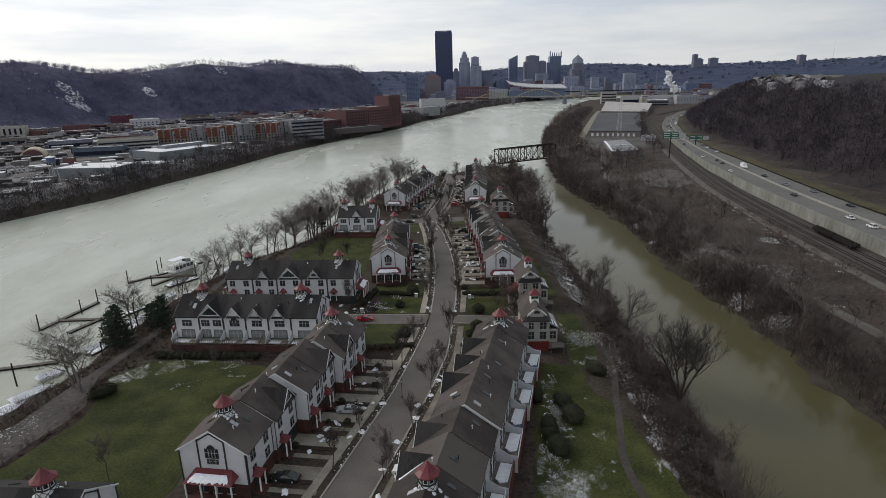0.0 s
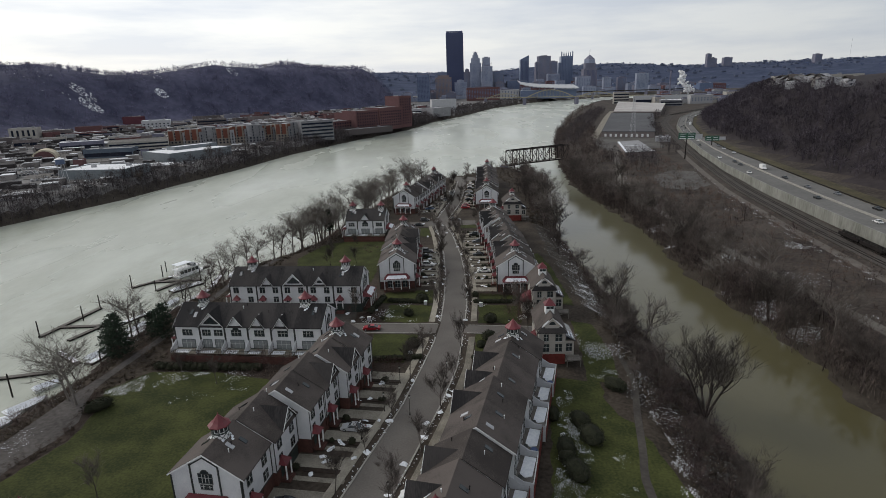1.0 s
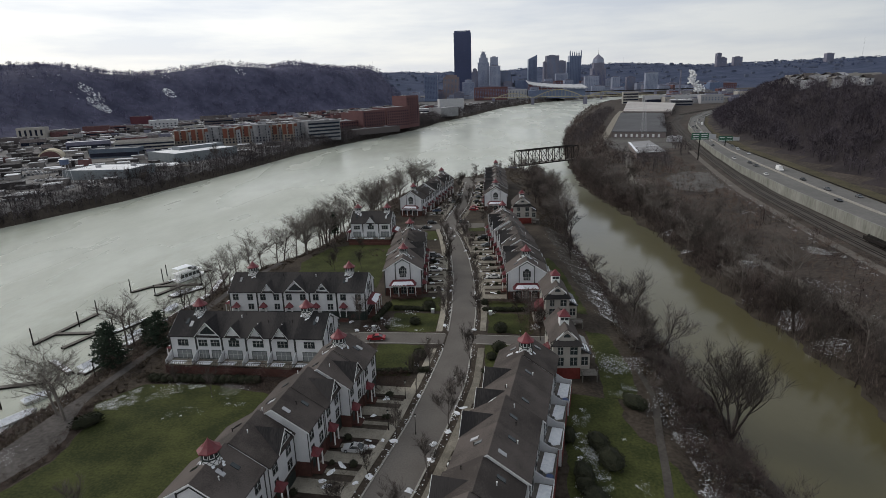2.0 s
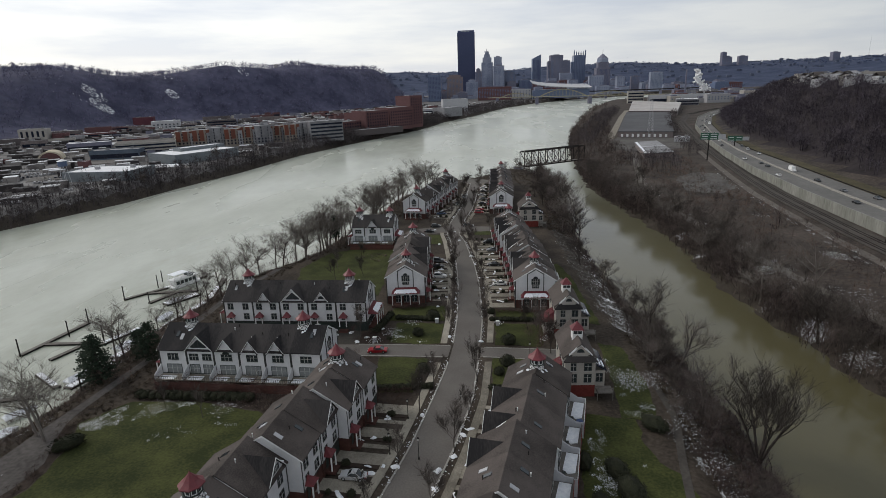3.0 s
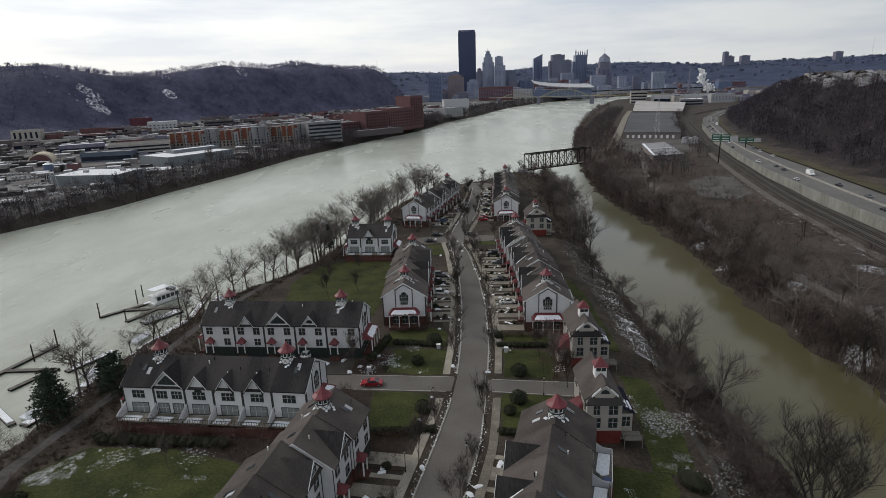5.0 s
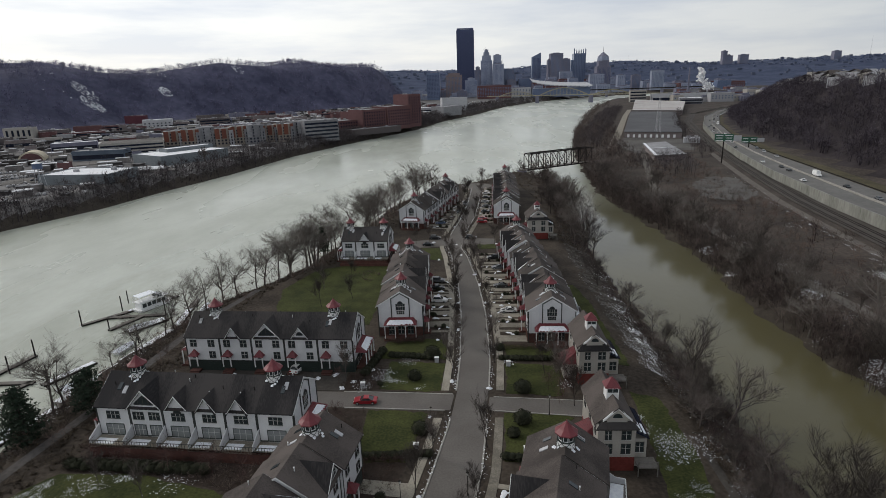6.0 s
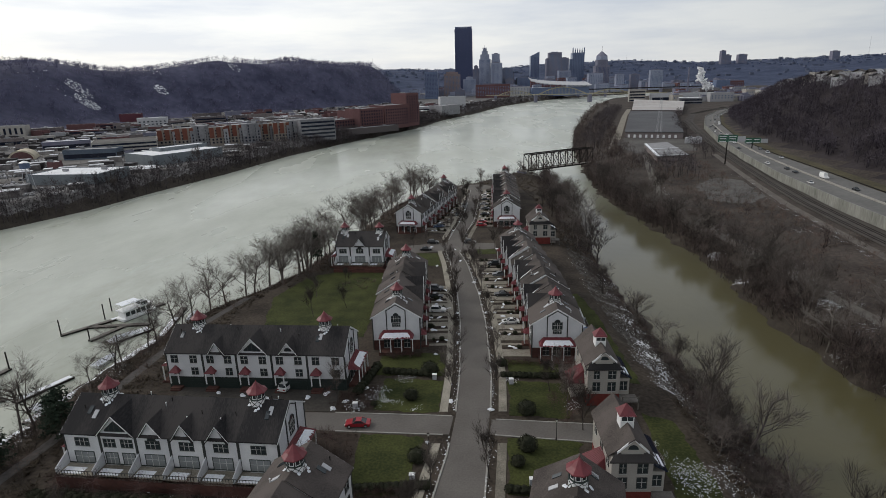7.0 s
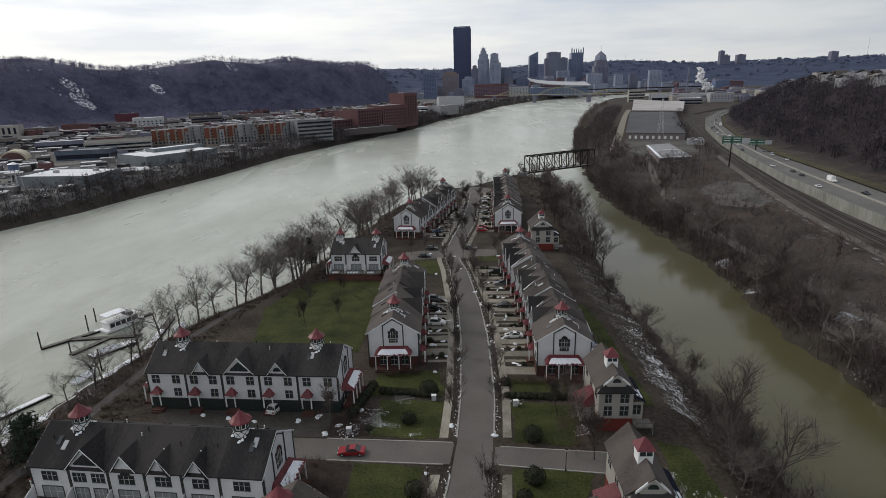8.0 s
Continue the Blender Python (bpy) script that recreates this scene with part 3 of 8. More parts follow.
def spread_in(outline, count, seed, keep=None):
    """Random places inside an outline, on the ground."""
    rng = np.random.default_rng(seed)
    P = np.array(outline, float)
    lo, hi = P.min(0), P.max(0)
    got = np.zeros((0, 2))
    while len(got) < count:
        q = rng.uniform(lo, hi, (count * 3, 2))
        ok = side_of(outline, q[:, 0], q[:, 1]) > 0
        if keep is not None:
            ok &= keep(q[:, 0], q[:, 1])
        got = np.concatenate([got, q[ok]])
    got = got[:count]
    return np.column_stack([got, height(got[:, 0], got[:, 1])])


WOODS = surf("winter_woods", (0.024, 0.020, 0.027), (0.100, 0.085, 0.102), 0.05, 0.95, fine=0.3, lo=0.38, hi=0.66, pieces=0.2)
# haze over the bluff is put into this bluish twig colour
HAZEWOODS = surf("hazed_winter_woods", (0.078, 0.079, 0.132), (0.200, 0.196, 0.284), 0.012, 0.95, fine=0.08, lo=0.34, hi=0.68, pieces=0.14)
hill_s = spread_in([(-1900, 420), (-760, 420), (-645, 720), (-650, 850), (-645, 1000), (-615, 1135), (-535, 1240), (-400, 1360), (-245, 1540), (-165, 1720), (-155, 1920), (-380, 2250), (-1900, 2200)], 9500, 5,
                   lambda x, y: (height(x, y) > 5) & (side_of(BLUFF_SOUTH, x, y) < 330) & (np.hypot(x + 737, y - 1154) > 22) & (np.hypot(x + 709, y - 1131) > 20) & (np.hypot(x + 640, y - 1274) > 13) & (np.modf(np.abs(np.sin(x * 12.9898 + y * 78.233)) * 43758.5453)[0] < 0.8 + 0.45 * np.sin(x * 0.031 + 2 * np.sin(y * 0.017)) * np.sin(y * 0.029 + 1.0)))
scatter("hill_woods", HAZEWOODS, hill_s, [crown(220 + k, 34, 10.5, 6.6, 0.26, 0.0) for k in range(5)], "leafless winter woods covering the southern bluff, tinted blue for haze", "woods", (0.65, 1.45), 1)
hill_n = spread_in([(200, 60), (208, 243), (219, 337), (240, 450), (268, 623), (310, 748), (368, 890), (458, 1035), (800, 1120), (900, 400), (620, 60)], 4400, 6, lambda x, y: (side_of(BLUFF_NORTH, x, y) < 66) & (x < 620))
scatter("hill_woods", WOODS, hill_n, [crown(240 + k, 48, 10, 5.4, 0.15, 0.0) for k in range(6)], "leafless brown woods on the northern hillside", "woods", (0.55, 1.3), 2)
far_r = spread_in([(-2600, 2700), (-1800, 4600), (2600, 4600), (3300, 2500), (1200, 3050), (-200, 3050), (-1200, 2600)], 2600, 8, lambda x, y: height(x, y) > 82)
# blue-grey put into the far woods' colour as haze
HAZEHILLS = surf("haze_blue_woods", (0.062, 0.083, 0.152), (0.125, 0.150, 0.232), 0.006, 0.95, fine=0.05, pieces=0.15)
scatter("far_woods", HAZEHILLS, far_r, [crown(260 + k, 13, 7, 13, 3.2, 0.0) for k in range(4)], "wooded hills beyond the city, painted blue-grey for haze", "woods", (0.7, 1.35), 3)

# ---- townhouses ----
BASE, EAVE, RIDGE, DEEP = 2.5, 8.3, 11.9, 11.4


def window(parent, at, w, h, face, trim=BLACK, bars=1, glass=None):
    """A window whose frame stands proud of a wall; face is the outward direction."""
    x, y, z = at
    f = Vector(face)
    s = Vector((-f.y, f.x, 0))
    turn = Matrix.Translation(at) @ Matrix(((s.x, f.x, 0, 0), (s.y, f.y, 0, 0), (0, 0, 1, 0), (0, 0, 0, 1)))
    g = Geo()
    t = 0.10
    g.box(-w / 2 - t, -w / 2, -0.05, 0.09, -t, h + t).box(w / 2, w / 2 + t, -0.05, 0.09, -t, h + t)
    g.box(-w / 2, w / 2, -0.05, 0.09, -t, 0).box(-w / 2, w / 2, -0.05, 0.09, h, h + t)
    n_trim = len(g.f)
    for k in range(bars):                                  # pale sash bars, a meeting rail and a sill
        c = -w / 2 + w * (k + 1) / (bars + 1)
        g.box(c - 0.045, c + 0.045, -0.04, 0.07, 0, h)
    g.box(-w / 2, w / 2, -0.04, 0.06, h * 0.56, h * 0.56 + 0.06)
    g.box(-w / 2 - t - 0.05, w / 2 + t + 0.05, -0.05, 0.16, -t - 0.08, -t)
    frame_ob = g.part("window", trim, parent)
    frame_ob.data.materials.append(CREAM)
    for f in frame_ob.data.polygons[n_trim:]:
        f.material_index = 1
    frame_ob.matrix_local = turn
    Geo().box(-w / 2, w / 2, -0.03, 0.03, 0, h).part("pane", glass or PANE, frame_ob)
    return frame_ob


def gable_roof(x0, x1, half, eave, ridge, over=0.45, thick=0.22, mid=0.0):
    """Two plates over a ridge along x."""
    g = Geo()
    drop = (ridge - eave) / half * over
    for s in (-1, 1):
        a = (x0, mid + s * (half + over), eave - drop)
        b = (x1, mid + s * (half + over), eave - drop)
        q = [a, b, (x1, mid, ridge), (x0, mid, ridge)]
        g.slab(*(q if s < 0 else q[::-1]), -thick)
    return g


def porch(parent, at, w, d, h, posts, foot=0.3, snow=False, turn=0.0):
    """A hipped red metal roof on white posts, on a brick stoop."""
    m = Matrix.Translation(at) @ Matrix.Rotation(turn, 4, "Z")
    g = Geo()
    a, b, top = (-w / 2, -d, h), (w / 2, -d, h), h + 1.15
    c, e = (w / 2 - 1.0, -0.05, top), (-w / 2 + 1.0, -0.05, top)
    bl, br = (-w / 2, 0, h), (w / 2, 0, h)
    g.poly(a, b, c, e).poly(b, br, c).poly(bl, a, e).poly(a, bl, br, b)
    for k in range(int(w / 0.45)):                    # standing seams
        t = (k + 0.5) / int(w / 0.45)
        p, q = Vector(a).lerp(Vector(b), t), Vector(e).lerp(Vector(c), t)
        g.prism([(p.x - 0.025, p.y, p.z), (p.x + 0.025, p.y, p.z), (q.x + 0.025, q.y, q.z), (q.x - 0.025, q.y, q.z)], (0, 0, 0.06))
    ob = g.part("porch_roof", REDMETAL, parent, "red standing-seam metal porch roof")
    ob.matrix_local = m
    for k in range(posts):
        x = -w / 2 + 0.25 + (w - 0.5) * k / max(1, posts - 1)
        p = Geo().box(x - 0.1, x + 0.1, -d + 0.15, -d + 0.35, foot, h).part("post", WHITE, parent)
        p.matrix_local = m
    p = Geo().box(-w / 2, w / 2, -d, 0, 0, 0.5).box(-w / 2, w / 2, -d - 0.35, -d, 0, 0.25).part("stoop", BRICK, parent)
    p.matrix_local = m
    if snow:
        rnd, g = random.Random(7), Geo()
        k = int(w / 0.35)
        lows = [rnd.uniform(0.02, 0.22) for _ in range(k + 1)]
        for i in range(k):
            t0, t1 = 0.08 + 0.84 * i / k, 0.08 + 0.84 * (i + 1) / k
            def on(t, s, lift=0.13):
                p = (Vector(a).lerp(Vector(b), t)).lerp(Vector(e).lerp(Vector(c), t), s)
                return (p.x, p.y, p.z + lift)
            hi0, hi1 = (0.62 if 0.1 < t0 < 0.9 else 0.3), (0.62 if 0.1 < t1 < 0.9 else 0.3)
            g.poly(on(t0, lows[i]), on(t1, lows[i + 1]), on(t1, hi1), on(t0, hi0))
            g.poly(on(t0, lows[i], 0.0), on(t1, lows[i + 1], 0.0), on(t1, lows[i + 1]), on(t0, lows[i]))
        p = g.part("snow", SNOW, parent, "slab of old snow on the porch roof")
        p.matrix_local = m


def cupola(parent, x, ridge=RIDGE):
    """An eight-sided white lantern, framed in dark green, with a steep red cap astride the ridge."""
    t0 = 0.3927
    body = Geo().ring(x, 0, ridge - 1.0, ridge + 0.55, 1.34, 1.34, 8, t0).ring(x, 0, ridge + 0.55, ridge + 1.75, 1.14, 1.14, 8, t0)
    body = body.part("cupola", WHITE, parent, "white eight-sided cupola with dark green framing")
    g = Geo()
    for k in range(8):
        a, b = t0 + k * math.tau / 8, t0 + (k + 1) * math.tau / 8
        p, q = Vector((math.cos(a), math.sin(a), 0)), Vector((math.cos(b), math.sin(b), 0))
        u, v = p.lerp(q, 0.22) * 1.16, p.lerp(q, 0.78) * 1.16
        g.prism([(x + u.x, u.y, ridge + 0.78), (x + v.x, v.y, ridge + 0.78), (x + v.x, v.y, ridge + 1.55), (x + u.x, u.y, ridge + 1.55)], tuple((p + q) * -0.03))
    g.part("glazing", PANE, body)
    g = Geo()
    for k in range(8):
        a, b = t0 + k * math.tau / 8, t0 + (k + 1) * math.tau / 8
        g.tube([(x + 1.19 * math.cos(a), 1.19 * math.sin(a), ridge - 0.6), (x + 1.19 * math.cos(a), 1.19 * math.sin(a), ridge + 1.75)], [0.085, 0.085], 4)
        for r, z0, z1 in ((1.36, 0.5, -0.55), (1.36, -0.55, 0.5)):
            g.tube([(x + r * math.cos(a), r * math.sin(a), ridge + z0), (x + r * math.cos(b), r * math.sin(b), ridge + z1)], [0.05, 0.05], 4)
    for z, r in ((0.58, 1.38), (1.66, 1.22)):
        g.ring(x, 0, ridge + z - 0.05, ridge + z + 0.06, r, r, 8, t0)
    g.part("framing", GREENDK, body, "dark green posts, rails and braces")
    g = Geo().ring(x, 0, ridge + 1.72, ridge + 1.86, 1.72, 1.72, 8, t0).ring(x, 0, ridge + 1.86, ridge + 2.35, 1.72, 1.02, 8, t0).ring(x, 0, ridge + 2.35, ridge + 3.45, 1.02, 0.10, 8, t0)
    g.ring(x, 0, ridge + 3.45, ridge + 3.8, 0.09, 0.02, 6)
    g.part("cap", REDMETAL, body, "steep faceted red metal cap with a finial")
    rnd, g = random.Random(3), Geo()
    for k in range(9):
        a = math.pi * 1.5 * (1 if k % 2 else 0.333) + rnd.gauss(0, 0.6)
        r = rnd.uniform(1.35, 1.7)
        px_, py = x + r * math.cos(a), r * math.sin(a)
        z = ridge - abs(py) * (RIDGE - EAVE) / (DEEP / 2) + 0.24
        g.ring(px_, py, z - 0.15, z + 0.10, rnd.uniform(0.2, 0.42), 0.12, 7, rnd.uniform(0, 1))
    g.part("snow", SNOW, body, kind="stuff")


def townhouse(w, style, back="deck", wall=SIDING, roof=ROOF, end="", seed=0, front="street", deep=DEEP, sides=(True, True)):
    """One unit: ridge along x, street front towards -y. end: 'near' gives the gable at -x its full dress, 'far' the one at +x.
    sides: whether its ends at -x and +x stand free of the neighbours' roofs."""
    rnd = random.Random(seed)
    h = deep / 2
    eave = EAVE
    ob = thing("townhouse", "", "house", "terraced townhouses")
    Geo().box(-w / 2, w / 2, -h, h, -0.3, BASE).part("base", GREENDK if front == "green" else BRICK if front == "garden" else BRICK, ob, "dark green ground storey" if front == "green" else "dark brick ground storey")
    pent = [(-w / 2, -h, BASE), (-w / 2, -h, eave), (-w / 2, 0, RIDGE - 0.05), (-w / 2, h, eave), (-w / 2, h, BASE)]
    Geo().prism(pent[::-1], (w, 0, 0)).part("wall", wall, ob, "white clapboard upper storeys" if wall == SIDING else "")
    gable_roof(-w / 2 - 0.12 * sides[0], w / 2 + 0.12 * sides[1], h, eave, RIDGE).part("roof", roof, ob)
    # rake boards and corner boards
    for x, free in ((-w / 2 - 0.17, sides[0]), (w / 2 + 0.05, sides[1])):
        for s in (-1, 1) if free else ():
            Geo().prism([(x, s * (h + 0.45), eave - 0.36), (x, s * (h + 0.45), eave - 0.12), (x, 0, RIDGE + 0.18), (x, 0, RIDGE - 0.08)][::s], (0.12, 0, 0)).part("rake_board", WHITE if wall == SIDING else BLACK, ob)
    for x in (-w / 2, w / 2 - 0.22):
        Geo().box(x, x + 0.22, -h - 0.06, -h, BASE + 0.1, eave - 0.35).part("corner_board", BLACK, ob)
    Geo().box(-w / 2, w / 2, -h - 0.07, -h, BASE - 0.12, BASE + 0.1).part("belt_board", BLACK, ob)
    # wall gable towards the street
    if style in "BCDF":
        cx, half, top, pitch = {"B": (w * 0.12, 2.3, 11.2, 1.15), "C": (-w * 0.05, 1.55, 10.5, 1.5), "D": (0.0, 1.6, 10.7, 1.4), "F": (0.0, 2.9, 11.55, 1.12)}[style]
        lo = top - half * pitch
        Geo().prism([(cx - half, -h - 0.12, lo), (cx + half, -h - 0.12, lo), (cx, -h - 0.12, top)], (0, h * 0.7, 0)).part("gable_wall", wall, ob)
        g = Geo()
        reach = (RIDGE - top) / ((RIDGE - eave) / h)
        for s in (-1, 1):
            ex, ez = cx + s * (half + 0.35), lo - 0.35 * pitch
            yb = -max(0.05, (RIDGE - ez) / ((RIDGE - eave) / h))
            q = [(ex, -h - 0.5, ez), (cx, -h - 0.5, top), (cx, -reach, top), (ex, yb, ez)]
            g.slab(*(q if s < 0 else q[::-1]), -0.2)
        # darker shingle than the main roof, painting in the shade on these slopes
        g.part("gable_roof", ROOFDK, ob, "shingled cross gable, darkened for shade")
        if style == "B" and seed % 2:                      # snow left lying in one valley
            v0, v1 = Vector((cx + half + 0.4, -max(0.05, (RIDGE - lo + 0.35 * pitch) / ((RIDGE - eave) / h)), lo - 0.35 * pitch + 0.2)), Vector((cx + 0.05, -reach, top + 0.2))
            p, q = v0.lerp(v1, 0.05), v0.lerp(v1, 0.7)
            Geo().prism([tuple(p), (p.x + 0.55, p.y, p.z), (q.x + 0.12, q.y, q.z), tuple(q)], (0, 0, 0.09)).part("snow", SNOW, ob)
        g = Geo()
        for s in (-1, 1):
            g.prism([(cx + s * (half + 0.35), -h - 0.56, lo - 0.34), (cx + s * (half + 0.35), -h - 0.56, lo - 0.18), (cx, -h - 0.56, top + 0.24), (cx, -h - 0.56, top + 0.05)][::s], (0, 0.07, 0))
        g.part("gable_trim", WHITE, ob)
        if style == "B":
            window(ob, (cx, -h - 0.12, lo + 0.45), 2.0, 0.75, (0, -1, 0), bars=3)
        if style == "F":                                   # fan-shaped window under the big gable
            fan = [(cx - 1.75, lo + 0.55), (cx + 1.75, lo + 0.55), (cx + 1.75, lo + 0.8), (cx, lo + 2.35), (cx - 1.75, lo + 0.8)]
            glass = Geo().prism([(a, -h - 0.17, b) for a, b in fan], (0, 0.06, 0)).part("fan_window", PANE, ob)
            g = Geo()
            for a, b in zip(fan, fan[1:] + fan[:1]):
                g.tube([(a[0], -h - 0.18, a[1]), (b[0], -h - 0.18, b[1])], [0.08, 0.08], 4)
            for x, z in ((-0.95, 1.45), (0, 2.2), (0.95, 1.45)):
                g.box(cx + x - 0.05, cx + x + 0.05, -h - 0.2, -h - 0.14, lo + 0.55, lo + z)
            g.part("frame", BLACK, glass)
        if style == "D":                                   # half-round light
            zc = lo + 0.5 if front != "garden" else 7.35
            arc = [(cx + 0.72 * math.cos(a), -h - 0.18, zc + 0.72 * math.sin(a)) for a in np.linspace(0, math.pi, 11)]
            light = Geo().prism(arc, (0, 0.08, 0)).part("arched_window", PANE, ob)
            Geo().tube(arc + arc[:1], [0.08] * 12, 4).part("arch_trim", BLACK, light)
    # street openings
    cols = (-w * 0.27, w * 0.25)
    if front == "garden":
        for x in ((-1.5, 1.5) if style == "F" else (0,)):
            window(ob, (x, -h, 5.85), 1.9 if style == "F" else 2.3, 1.35, (0, -1, 0), bars=2, trim=GREENDK)
        for x in ((-1.5, 1.5) if style == "F" else (0,)):
            window(ob, (x, -h, BASE + 0.05), 2.1 if style == "F" else min(3.3, w - 2.0), 2.1, (0, -1, 0), bars=2, trim=GREENDK, glass=PALEPANE)
        for x in (-w / 2 + 0.02,):
            Geo().prism([(x, -h - 3.0, BASE - 0.3), (x, -h, BASE - 0.3), (x, -h, BASE + 2.3), (x, -h - 3.0, BASE + 0.9)], (0.14, 0, 0)).part("privacy_wall", SIDING, ob)
        Geo().box(-w / 2, w / 2, -h - 3.2, -h - 0.02, BASE - 0.5, BASE - 0.1).part("terrace_slab", CONCRETE, ob)
        Geo().box(-w / 2 + 0.6, w / 2 - 2.2, -h - 2.7, -h - 1.2, BASE - 0.1, BASE + 0.02).part("snow", SNOW, ob)
        Geo().box(-w / 2, w / 2, -h - 3.2, -h - 3.0, -0.3, BASE - 0.1).part("retaining_wall", BRICK, ob, "dark brown retaining wall below the terrace")
        g = Geo().box(-w / 2, w / 2, -h - 3.16, -h - 3.08, BASE + 0.75, BASE + 0.83)
        for k in range(int(w / 0.5)):
            x = -w / 2 + 0.25 + 0.5 * k
            g.box(x - 0.03, x + 0.03, -h - 3.15, -h - 3.09, BASE - 0.1, BASE + 0.75)
        g.part("railing", BLACK, ob)
    else:
        for cx in cols:
            window(ob, (cx, -h, 5.95), 1.35, 1.5, (0, -1, 0), bars=1)
            window(ob, (cx, -h, 3.2), 1.3 if cx > 0 else 1.0, 1.45, (0, -1, 0), bars=1)
        street_front(ob, cols, h, seed, front)
    # rear openings
    for cx in (-w * 0.25, w * 0.25) if back != "plain" else ():
        window(ob, (cx, h, 6.0), 1.2, 1.4, (0, 1, 0))
        window(ob, (cx, h, 3.0), 1.7, 2.1, (0, 1, 0), bars=1)
    # skylights and vents
    slope = (RIDGE - eave) / h
    for s in (-1, 1):
        for k in range(2 if style == "A" else 1):
            cx, cy = rnd.uniform(-w * 0.3, w * 0.3), s * rnd.uniform(1.6, 3.4)
            if style in "BCDF" and s < 0:
                continue
            z = RIDGE - abs(cy) * slope
            g = Geo().slab((cx - 0.35, cy - 0.6, z + 0.6 * slope * s + 0.34), (cx + 0.35, cy - 0.6, z + 0.6 * slope * s + 0.34), (cx + 0.35, cy + 0.6, z - 0.6 * slope * s + 0.34), (cx - 0.35, cy + 0.6, z - 0.6 * slope * s + 0.34), 0.15)
            g.part("skylight", PARTY if k else PANE, ob)
    for k in range(2):
        cx, cy = rnd.uniform(-w * 0.4, w * 0.4), rnd.choice((-1, 1)) * rnd.uniform(0.8, 3.5)
        z = RIDGE - abs(cy) * slope
        Geo().ring(cx, cy, z, z + 0.75, 0.07, 0.07, 6).ring(cx, cy, z + 0.75, z + 0.87, 0.13, 0.1, 6).part("vent_pipe", WHITE if k else STEEL, ob)
    # rear deck with privacy walls
    if back == "deck":
        d = Geo().box(-w / 2 + 0.15, w / 2 - 0.15, h + 0.02, h + 3.1, 2.0, 2.25).part("deck", TIMBER, ob)
        if seed % 3 == 1:
            Geo().ring(w / 2 - 1.0, h + 2.3, 2.25, 2.95, 0.75, 0.6, 7).part("furniture_cover", BLUECOVER, d, "blue tarpaulin over deck furniture")
        Geo().prism([(-w / 2 + 0.4, h + 0.9, 2.25), (w * 0.1, h + 0.6, 2.25), (w * 0.22, h + 1.5, 2.25), (w * 0.15, h + 2.6, 2.25), (-w / 2 + 0.5, h + 2.8, 2.25)], (0, 0, 0.12)).part("snow", SNOW, d)
        Geo().box(w / 2 - 1.6, w / 2 - 0.5, h + 0.5, h + 1.2, 2.25, 3.1).box(w / 2 - 1.5, w / 2 - 0.6, h + 0.55, h + 1.15, 3.1, 3.35).part("grill", BLACK, d, "dark covered barbecue")
        for x in (-w / 2 + 0.02, w / 2 - 0.16):
            Geo().prism([(x, h + 0.02, 0), (x, h + 3.1, 0), (x, h + 3.1, 3.2), (x, h + 1.6, 3.3), (x, h + 0.02, 4.3)], (0.14, 0, 0)).part("privacy_wall", PARTY, ob)
        g = Geo()
        for k in range(12):
            x = -w / 2 + 0.2 + (w - 0.4) * k / 11
            g.box(x - 0.03, x + 0.03, h + 3.04, h + 3.1, 2.25, 3.1)
        g.box(-w / 2 + 0.16, w / 2 - 0.16, h + 3.02, h + 3.12, 3.1, 3.18)
        g.part("railing", WHITE if seed % 2 else TIMBER, ob)
        Geo().box(-w / 2 + 0.2, w / 2 - 0.2, h + 3.12, h + 3.2, 0, 2.1 if seed % 2 else 2.9).part("screen", BRICKRED, ob, "dark red timber screen below the deck")
    elif back == "patio":
        for x in (-w / 2 + 0.02,):
            Geo().prism([(x, h, 0), (x, h + 2.6, 0), (x, h + 2.6, 1.4), (x, h, 3.6)], (0.14, 0, 0)).part("privacy_wall", SIDING, ob)
        Geo().box(-w / 2 + 0.3, w / 2 - 0.3, h + 0.02, h + 2.9, -0.05, 0.12).part("patio", CONCRETE, ob)
        Geo().box(-w / 2 + 0.5, w / 2 - 1.4, h + 0.9, h + 2.5, 0.12, 0.24).part("snow", SNOW, ob)
    # dressed gable end with porch, arched window and cupola
    if end:
        s = -1 if end == "near" else 1
        X = s * w / 2
        fx = (s, 0, 0)
        g = Geo()
        for y in (-2.35, 2.13):
            g.box(min(X, X + s * 0.14), max(X, X + s * 0.14), y, y + 0.22, BASE + 1.2, RIDGE - abs(y) * slope - 0.2)
        for y in (-h, h - 0.22):
            g.box(min(X, X + s * 0.1), max(X, X + s * 0.1), y, y + 0.22, 0, eave - 0.2)
        for q in (-1, 1):
            g.prism([(X, q * 2.3, RIDGE - 2.3 * slope - 0.5), (X, 0, RIDGE - 0.5), (X, 0, RIDGE - 0.28), (X, q * 2.3, RIDGE - 2.3 * slope - 0.28)][::q * s], (s * 0.12, 0, 0))
        g.part("half_timber", BLACK, ob, "black vertical boards on the gable")
        wd = window(ob, (X, 0, 7.15), 2.1, 1.5, fx, bars=3)
        g = Geo()
        ring = [(X + s * 0.1, 0.62 * math.cos(a), 8.80 + 0.62 * math.sin(a)) for a in np.linspace(0, math.pi, 11)]
        g.prism(ring[::-s], (s * 0.03, 0, 0))
        arch = g.part("arched_window", PANE, ob)
        g = Geo().tube([(p[0] + s * 0.03, p[1], p[2]) for p in ring], [0.09] * len(ring), 4)
        g.part("arch_trim", BLACK, arch)
        for y in (-0.5, 0.5):
            window(ob, (X, y, 6.1), 0.75, 0.65, fx)
